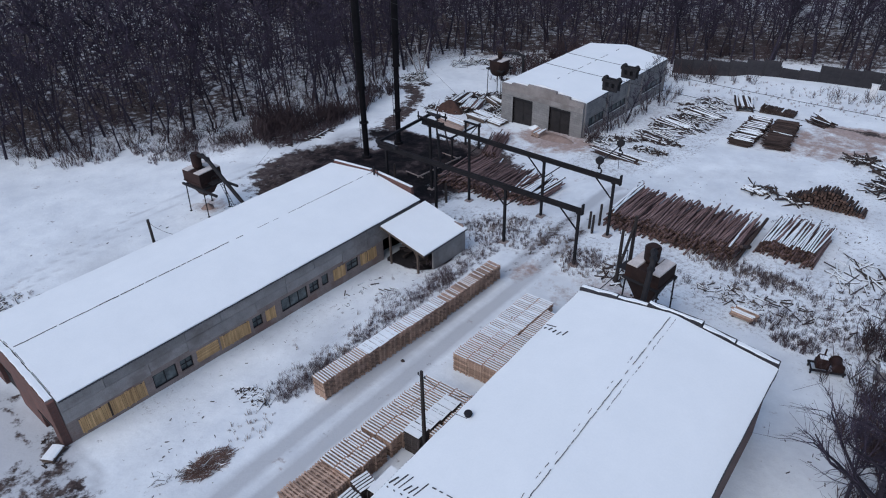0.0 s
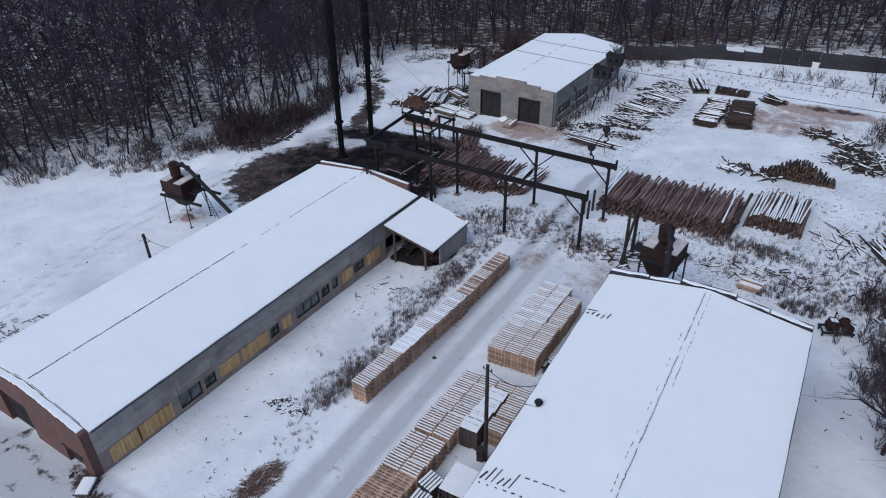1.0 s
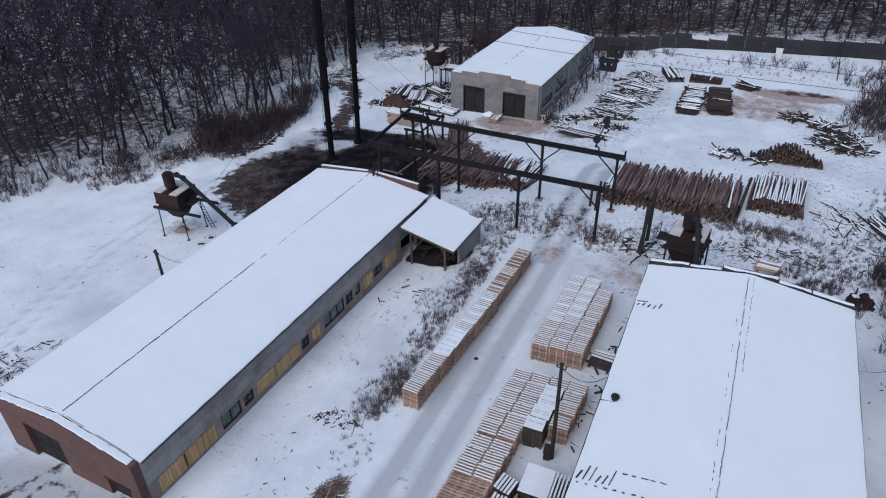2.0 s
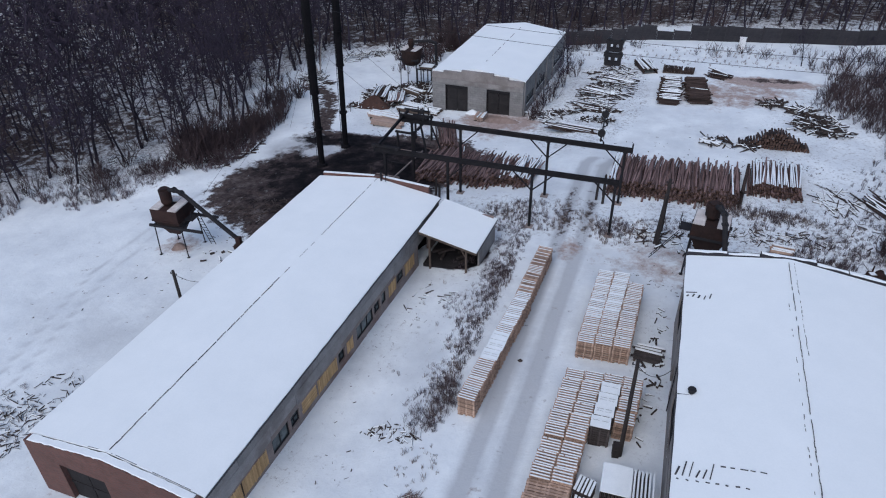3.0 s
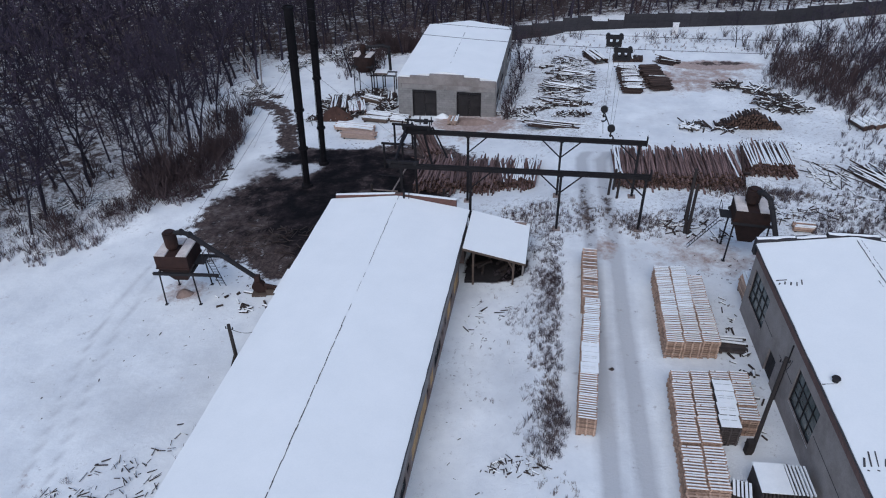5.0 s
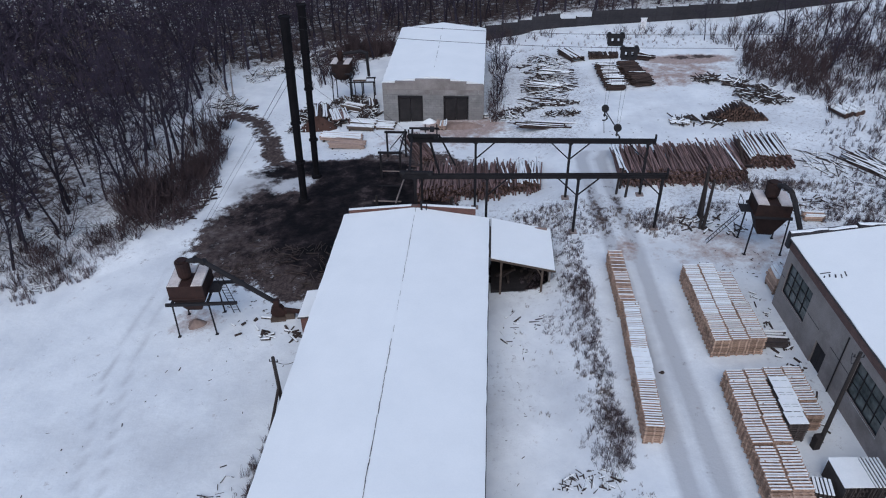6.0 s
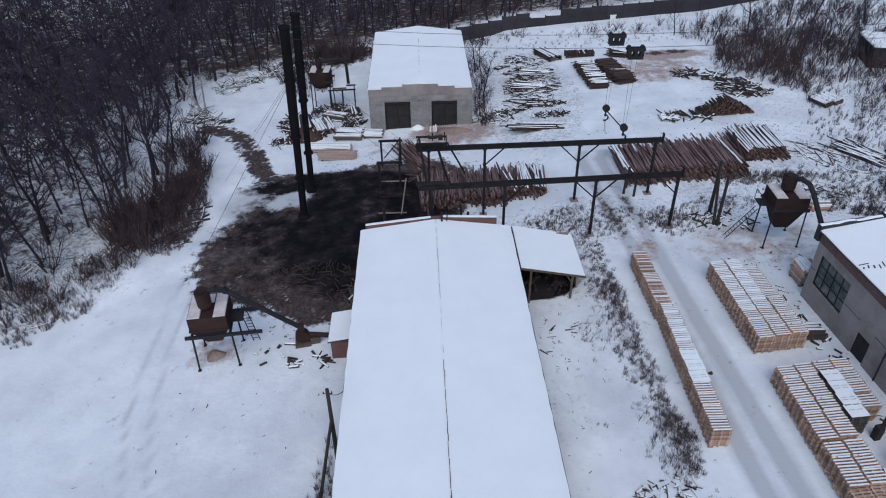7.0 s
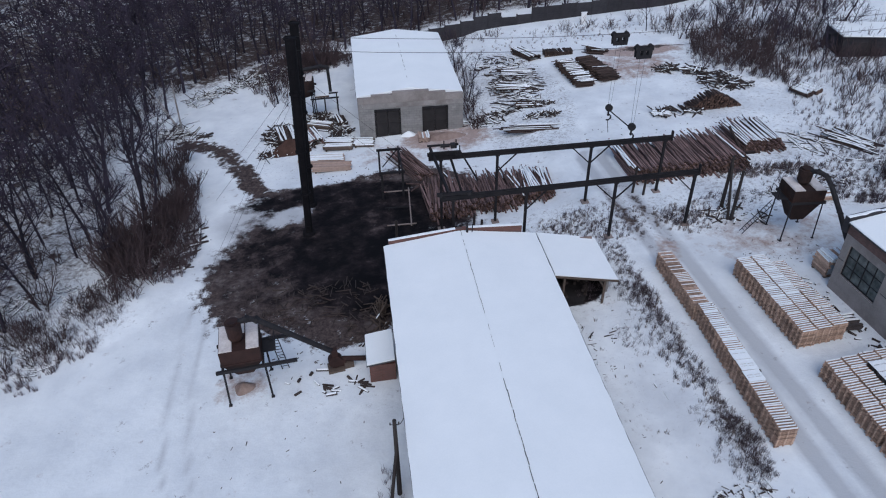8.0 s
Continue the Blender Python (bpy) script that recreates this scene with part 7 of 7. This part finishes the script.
stems("bank_brush", ((-76.2, 42.2, 1.6, 2.0, 230), (-80.0, 36.4, 2.0, 2.6, 90), (-77.8, 38.8, 2.0, 2.2, 110), (-80.5, 41.2, 3.2, 2.4, 190), (-84.5, 38, 3, 4, 190), (-76.2, 44.8, 1.9, 1.6, 100), (-89, 31, 4, 4, 150), (-71.6, 52, 1.6, 6.5, 260), (-72.8, 60, 1.8, 4, 120)),
      M_WEED, "dry brown brush on the bank at the wood edge", "brush", 3, (0.4, 1.3), 0.5, 0.014, 8)


# ---- trees ----
class Branches:
    """Collects tapered branch segments as plain arrays."""

    def __init__(self):
        self.v, self.f = [], []

    def limb(self, a, c, r0, r1, n):
        d = (c - a).normalized()
        u = d.orthogonal().normalized()
        w = d.cross(u)
        k = len(self.v)
        for p, r in ((a, r0), (c, r1)):
            for i in range(n):
                q = 2 * math.pi * i / n
                self.v.append(tuple(p + r * (math.cos(q) * u + math.sin(q) * w)))
        self.f += [(k + i, k + (i + 1) % n, k + n + (i + 1) % n, k + n + i) for i in range(n)]

    def path(self, a, d, length, r0, r1, segs, n, wander, rng, lift=0.0):
        pts, p, d = [(a, d)], a.copy(), d.normalized()
        for k in range(segs):
            q = p + d * (length / segs)
            self.limb(p, q, r0 + (r1 - r0) * k / segs, r0 + (r1 - r0) * (k + 1) / segs, n)
            p = q
            d = (d + Vector((rng.gauss(0, wander), rng.gauss(0, wander), rng.gauss(0, wander) + lift))).normalized()
            pts.append((p, d))
        return pts


def grow(seed, height, limbs, twigs, shoots, trunk_r, bare=0.3, spread=0.9, sides=6, thin=0.012, far=False, reach=1.0, wild=0.16):
    """Trunk with limbs, and a crown of twigs: two sets of branches."""
    rng, wood, crown = random.Random(seed), Branches(), Branches()
    lean = Vector((rng.gauss(0, 0.11), rng.gauss(0, 0.11), 1))
    spine = wood.path(Vector((0, 0, -0.3)), lean, height, trunk_r, trunk_r * 0.16, 7, sides, 0.075, rng, 0.04)
    bends = 1 if far else 2 if wild < 0.2 else 4
    pieces = 2 if far else 3
    for k in range(limbs):
        f = bare + (0.97 - bare) * (k + rng.random()) / limbs
        s = min(6, int(f * 7))
        p, d = spine[s]
        a = p.lerp(spine[s + 1][0], f * 7 - s)
        turn = rng.uniform(0, 6.283)
        out = Vector((math.cos(turn), math.sin(turn), rng.uniform(0.45, 1.1) / spread)).normalized()
        length = height * rng.uniform(0.2, 0.36) * (1.15 - 0.75 * f) * reach
        r = trunk_r * 0.42 * (1.1 - 0.8 * f)
        bough = wood.path(a, out, length, r, r * 0.3, pieces, 3 if far else max(3, sides - 2), wild * 0.85, rng, 0.10)
        for q in range(twigs):
            g = rng.uniform(0.25, 1.0) * pieces
            i = min(pieces - 1, int(g))
            b0 = bough[i][0].lerp(bough[i + 1][0], g - i)
            dd = (bough[i][1] + Vector((rng.gauss(0, 0.6), rng.gauss(0, 0.6), rng.gauss(0.15, 0.4)))).normalized()
            tl = length * rng.uniform(0.3, 0.6)
            tw = crown.path(b0, dd, tl, max(1.3 * thin, r * 0.26), thin, bends, 3, wild, rng, 0.06)
            for _ in range(shoots):
                h = rng.uniform(0.2, 1.0)
                j = min(bends - 1, int(h * bends))
                c0 = tw[j][0].lerp(tw[j + 1][0], h * bends - j)
                ee = (tw[j][1] + Vector((rng.gauss(0, 0.55), rng.gauss(0, 0.55), rng.gauss(0.1, 0.4)))).normalized()
                crown.limb(c0, c0 + ee * tl * rng.uniform(0.4, 0.8), thin, thin * 0.6, 3)
    return wood, crown


def to_mesh(b, name, mat):
    me = bpy.data.meshes.new(name)
    me.from_pydata(b.v, [], b.f)
    me.materials.append(mat)
    me.polygons.foreach_set("use_smooth", [True] * len(b.f))
    return me


TREES = []
for k in range(7):
    w, c = grow(100 + k, 12.0 + 1.1 * (k % 4), 15, 7, 2, 0.17 + 0.035 * (k % 3), 0.26 + 0.05 * (k % 3), thin=0.024)
    TREES.append((to_mesh(w, "trunk", M_TREE), to_mesh(c, "crown", M_TWIG)))


for k in range(2):
    w, c = grow(140 + k, 10.0 + k, 20, 11, 6, 0.24, 0.22, 1.3, thin=0.016, reach=1.75)
    TREES.append((to_mesh(w, "trunk", M_TREE), to_mesh(c, "crown", M_TWIG)))


w, c = grow(163, 11.5, 17, 9, 4, 0.4, 0.22, 1.3, thin=0.012, reach=1.5, wild=0.26)
TREES.append((to_mesh(w, "trunk", M_TREE), to_mesh(c, "crown", M_TWIG)))


def tree(x, y, k, scale, turn, label="bare grey-brown deciduous tree at the wood edge", group="wood edge trees", tilt=0.0):
    t = thing("tree", pose(x, y, float(gz(x, y)), tilt, 0, turn) @ Matrix.Scale(scale, 4), label, "tree", group)
    part("trunk", TREES[k][0], None, t)
    part("crown", TREES[k][1], None, t)


EDGE = [(-108, 2), (-98, 16), (-90, 26), (-83.5, 36), (-77, 46), (-72.5, 52), (-72.3, 57), (-74.2, 63), (-78.6, 72), (-78.2, 79), (-77.2, 85), (-75.2, 91), (-71.5, 97), (-67, 101.5), (-60, 104.5), (-52, 104.5), (-40, 110), (-20, 113), (-2, 114), (18, 121), (45, 132)]


def edge_gap(x, y):
    """Signed depth inside the wood: positive to the north-west of its edge."""
    best, sign = 1e9, 1
    for (ax, ay), (bx, by) in zip(EDGE[:-1], EDGE[1:]):
        ux, uy = bx - ax, by - ay
        f = max(0.0, min(1.0, ((x - ax) * ux + (y - ay) * uy) / (ux * ux + uy * uy)))
        d = math.hypot(x - ax - f * ux, y - ay - f * uy)
        if d < best:
            best, sign = d, 1 if ux * (y - ay) - uy * (x - ax) > 0 else -1
    return best * sign


trng = random.Random(77)
spots = []
for i in range(70):
    for j in range(62):
        x, y = -196 + 3.7 * i + trng.uniform(-1.7, 1.7), 0 + 3.7 * j + trng.uniform(-1.7, 1.7)
        d = edge_gap(x, y)
        if 0.5 < d < 100 and trng.random() < (0.93 if d < 45 else 0.54):
            spots.append((d, x, y))
spots.sort()
NEAR = [s for s in spots if s[0] < 11.0][:225]
for d, x, y in NEAR:
    tree(x, y, trng.randrange(7), trng.uniform(0.62, 1.12), trng.uniform(0, 360))
for x, y, k, s, a in ((-1.2, 31.4, 2, 0.5, 200), (0.3, 28.8, 9, 0.95, 40), (0.4, 34.6, 9, 0.75, 130), (-0.4, 39.2, 9, 0.55, 260), (3.6, 30.0, 6, 1.1, 300), (-0.2, 34.8, 3, 0.5, 250), (2.6, 40.0, 1, 0.85, 20), (0.6, 43.6, 2, 0.5, 110)):
    tree(x, y, k, s, a, "bare dark tree beside the hall", "yard trees")
for x, y, s in ((-39.4, 74.5, 0.42), (-39.2, 79.0, 0.5), (-38.8, 84.2, 0.45), (-39.5, 89.0, 0.5), (-64.5, 86, 0.6), (-59, 97, 0.7), (-53, 98.5, 0.6), (5, 83, 0.55), (1, 90, 0.6), (9, 92, 0.6), (13, 86, 0.6), (-3, 94, 0.5), (6.5, 74, 0.45), (2.5, 79, 0.45), (-1, 86, 0.5), (3, 96, 0.65), (10, 98, 0.7), (-8, 97, 0.5), (14, 93, 0.6), (8, 84, 0.5), (15, 100, 0.7), (11, 80, 0.55), (16, 84, 0.6), (4, 86, 0.5), (22, 98, 0.75), (7, 80, 0.45), (24, 110, 0.85), (20, 90, 0.7)):
    tree(x, y, trng.randrange(7), s, trng.uniform(0, 360), "small bare tree in the scrub", "young trees")


for x, y, lx, ly, h in ((-76.9, 80.6, -3.4, 2.2, 5.2), (-76.4, 80.0, -0.6, 3.0, 5.6), (-76.2, 79.4, -2.4, -0.6, 4.6), (-69.0, 97.0, 2.6, -1.6, 2.6)):
    g, b = float(gz(x, y)), Mesher()
    b.tube((x, y, g - 0.2), (x + lx * 0.5, y + ly * 0.5, g + h * 0.58), 0.13, 0.1, 7)
    b.tube((x + lx * 0.5, y + ly * 0.5, g + h * 0.58), (x + lx, y + ly, g + h), 0.1, 0.05, 7)
    solo("dead_tree", b, M_PANEL, pose(0, 0, 0), "pale dead birch trunk leaning at the wood edge", "dead tree", "leaning trunks")


def far_wood():
    """The depth of the wood behind its edge trees, in one piece."""
    kinds = []
    for k in range(6):
        w, c = grow(300 + k, 13.0 + 0.9 * (k % 3), 8, 5, 1, 0.13, 0.28, 0.9, 3, 0.055, True)
        pair = []
        for b in (w, c):
            pair.append((np.array(b.v), np.array(b.f)))
        kinds.append(pair)
    out = {0: ([], [], 0), 1: ([], [], 0)}
    done = {(x, y) for _, x, y in NEAR}
    for d, x, y in spots:
        if (x, y) in done:
            continue
        k, s, a = trng.randrange(6), trng.uniform(0.75, 1.2), trng.uniform(0, 6.283)
        ca, sa = math.cos(a) * s, math.sin(a) * s
        base = np.array([x, y, float(gz(x, y))])
        for which in (0, 1):
            v, f = kinds[k][which]
            vs, fs, n = out[which]
            vs.append(np.stack([v[:, 0] * ca - v[:, 1] * sa, v[:, 0] * sa + v[:, 1] * ca, v[:, 2] * s], 1) + base)
            fs.append(f + n)
            out[which] = (vs, fs, n + len(v))
    t = thing("woodland", pose(0, 0, 0), "deep bare winter woodland behind the yard", "woodland", kind="stuff")
    for which, name, mat in ((0, "trunks", M_TREE), (1, "crowns", M_TWIG)):
        vs, fs, n = out[which]
        me = bpy.data.meshes.new(name)
        v = np.concatenate(vs)
        f = []
        for a in fs:
            f.extend(a.tolist())
        me.from_pydata(v.tolist(), [], f)
        me.materials.append(mat)
        part(name, me, None, t, kind="stuff")


far_wood()


def shrub(seed, height, stems_n, twigs):
    """A many-stemmed bush."""
    rng, b = random.Random(seed), Branches()
    for _ in range(stems_n):
        a = rng.uniform(0, 6.283)
        d = Vector((math.cos(a) * rng.uniform(0.1, 0.7), math.sin(a) * rng.uniform(0.1, 0.7), 1))
        h = height * rng.uniform(0.55, 1.1)
        p = b.path(Vector((rng.uniform(-0.3, 0.3), rng.uniform(-0.3, 0.3), -0.1)), d, h, 0.035, 0.02, 3, 3, 0.14, rng)
        for _ in range(twigs):
            g = rng.uniform(0.6, 2.95)
            i = int(g)
            c = p[i][0].lerp(p[i + 1][0], g - i)
            e = (p[i][1] + Vector((rng.gauss(0, 0.5), rng.gauss(0, 0.5), rng.gauss(0.1, 0.3)))).normalized()
            b.limb(c, c + e * h * rng.uniform(0.2, 0.45), 0.022, 0.012, 3)
    return np.array(b.v), np.array(b.f)


SHRUBS = [shrub(500 + k, 1.6 + 0.25 * k, 7, 4) for k in range(6)]


def thicket(name, places, label, seed):
    """Bushes joined into one mass; places are (x, y, scale)."""
    rng, vs, fs, n = random.Random(seed), [], [], 0
    for x, y, s in places:
        v, f = SHRUBS[rng.randrange(6)]
        a = rng.uniform(0, 6.283)
        ca, sa = math.cos(a) * s, math.sin(a) * s
        vs.append(np.stack([v[:, 0] * ca - v[:, 1] * sa + x, v[:, 0] * sa + v[:, 1] * ca + y, v[:, 2] * s + float(gz(x, y))], 1))
        fs.extend((f + n).tolist())
        n += len(v)
    me = bpy.data.meshes.new(name)
    me.from_pydata(np.concatenate(vs).tolist(), [], fs)
    me.materials.append(M_SCRUB)
    tagged(new(name, me), label, "thicket", kind="stuff")


def scatter(seed, zones):
    rng = random.Random(seed)
    out = []
    for cx, cy, rx, ry, n, lo, hi in zones:
        for _ in range(n):
            r, a = math.sqrt(rng.random()), rng.uniform(0, 6.283)
            out.append((cx + rx * r * math.cos(a), cy + ry * r * math.sin(a), rng.uniform(lo, hi)))
    return out


thicket("undergrowth", [(x + trng.uniform(-1.6, 1.6), y + trng.uniform(-1.6, 1.6), trng.uniform(0.5, 1.5)) for d, x, y in spots if d < 26 for _ in range(2 if d < 8 else 1)], "thin dark undergrowth between the trees", 6)
thicket("scrub", scatter(7, ((8, 85, 14.0, 10.0, 380, 0.35, 1.3), (1, 96, 8, 7, 110, 0.3, 1.0), (4, 74, 5, 4, 50, 0.25, 0.7), (-0.5, 77, 3, 6, 50, 0.3, 0.9), (-1, 82, 6.5, 9, 130, 0.3, 1.0), (18, 102, 12, 7, 90, 0.5, 1.4), (-71.4, 53, 1.6, 6.0, 44, 0.25, 0.7), (-73, 48, 2.2, 2.0, 20, 0.25, 0.7), (-14, 101, 14, 2.5, 30, 0.3, 0.8), (-37, 102, 7, 2, 24, 0.4, 0.9), (-50, 99.5, 10, 3, 60, 0.5, 1.2), (-60.5, 100.5, 4.5, 3.5, 90, 0.7, 1.5), (-64, 90, 4, 6, 60, 0.5, 1.3),
        (-39.6, 78, 1.2, 8, 22, 0.4, 1.0), (-39.0, 90, 1.5, 4, 14, 0.4, 1.0), (2.5, 33, 3.5, 6, 60, 0.5, 1.2), (-75, 49, 2.6, 6, 60, 0.5, 1.3), (-76.2, 50.5, 2.2, 3.5, 80, 0.7, 1.7), (-73.6, 55, 1.6, 5, 70, 0.6, 1.4), (-73.5, 60, 2.0, 5, 70, 0.5, 1.4), (-76, 68, 3, 4, 40, 0.5, 1.4), (-84, 38, 6, 4, 40, 0.4, 1.0), (-82.6, 41.0, 2.2, 2.0, 34, 0.35, 0.8), (-80.2, 38.8, 2.0, 2.2, 26, 0.35, 0.8), (-78.2, 43.2, 1.5, 1.5, 36, 0.35, 0.8), (-92, 28, 6, 5, 40, 0.4, 1.0), (1, 62, 4, 8, 40, 0.3, 0.7), (8, 64, 5, 7, 70, 0.3, 0.9), (14, 72, 6, 5, 60, 0.4, 1.0), (4, 50, 5, 6, 40, 0.3, 0.8), (-2, 40, 3, 4, 20, 0.3, 0.7), (-1.6, 38.5, 1.6, 3.5, 60, 0.4, 0.9), (-1.0, 34, 1.2, 3.0, 24, 0.4, 0.9), (-2.2, 46.5, 1.8, 2.5, 40, 0.4, 0.9))), "tangled dark scrub at the edge of the yard", 8)
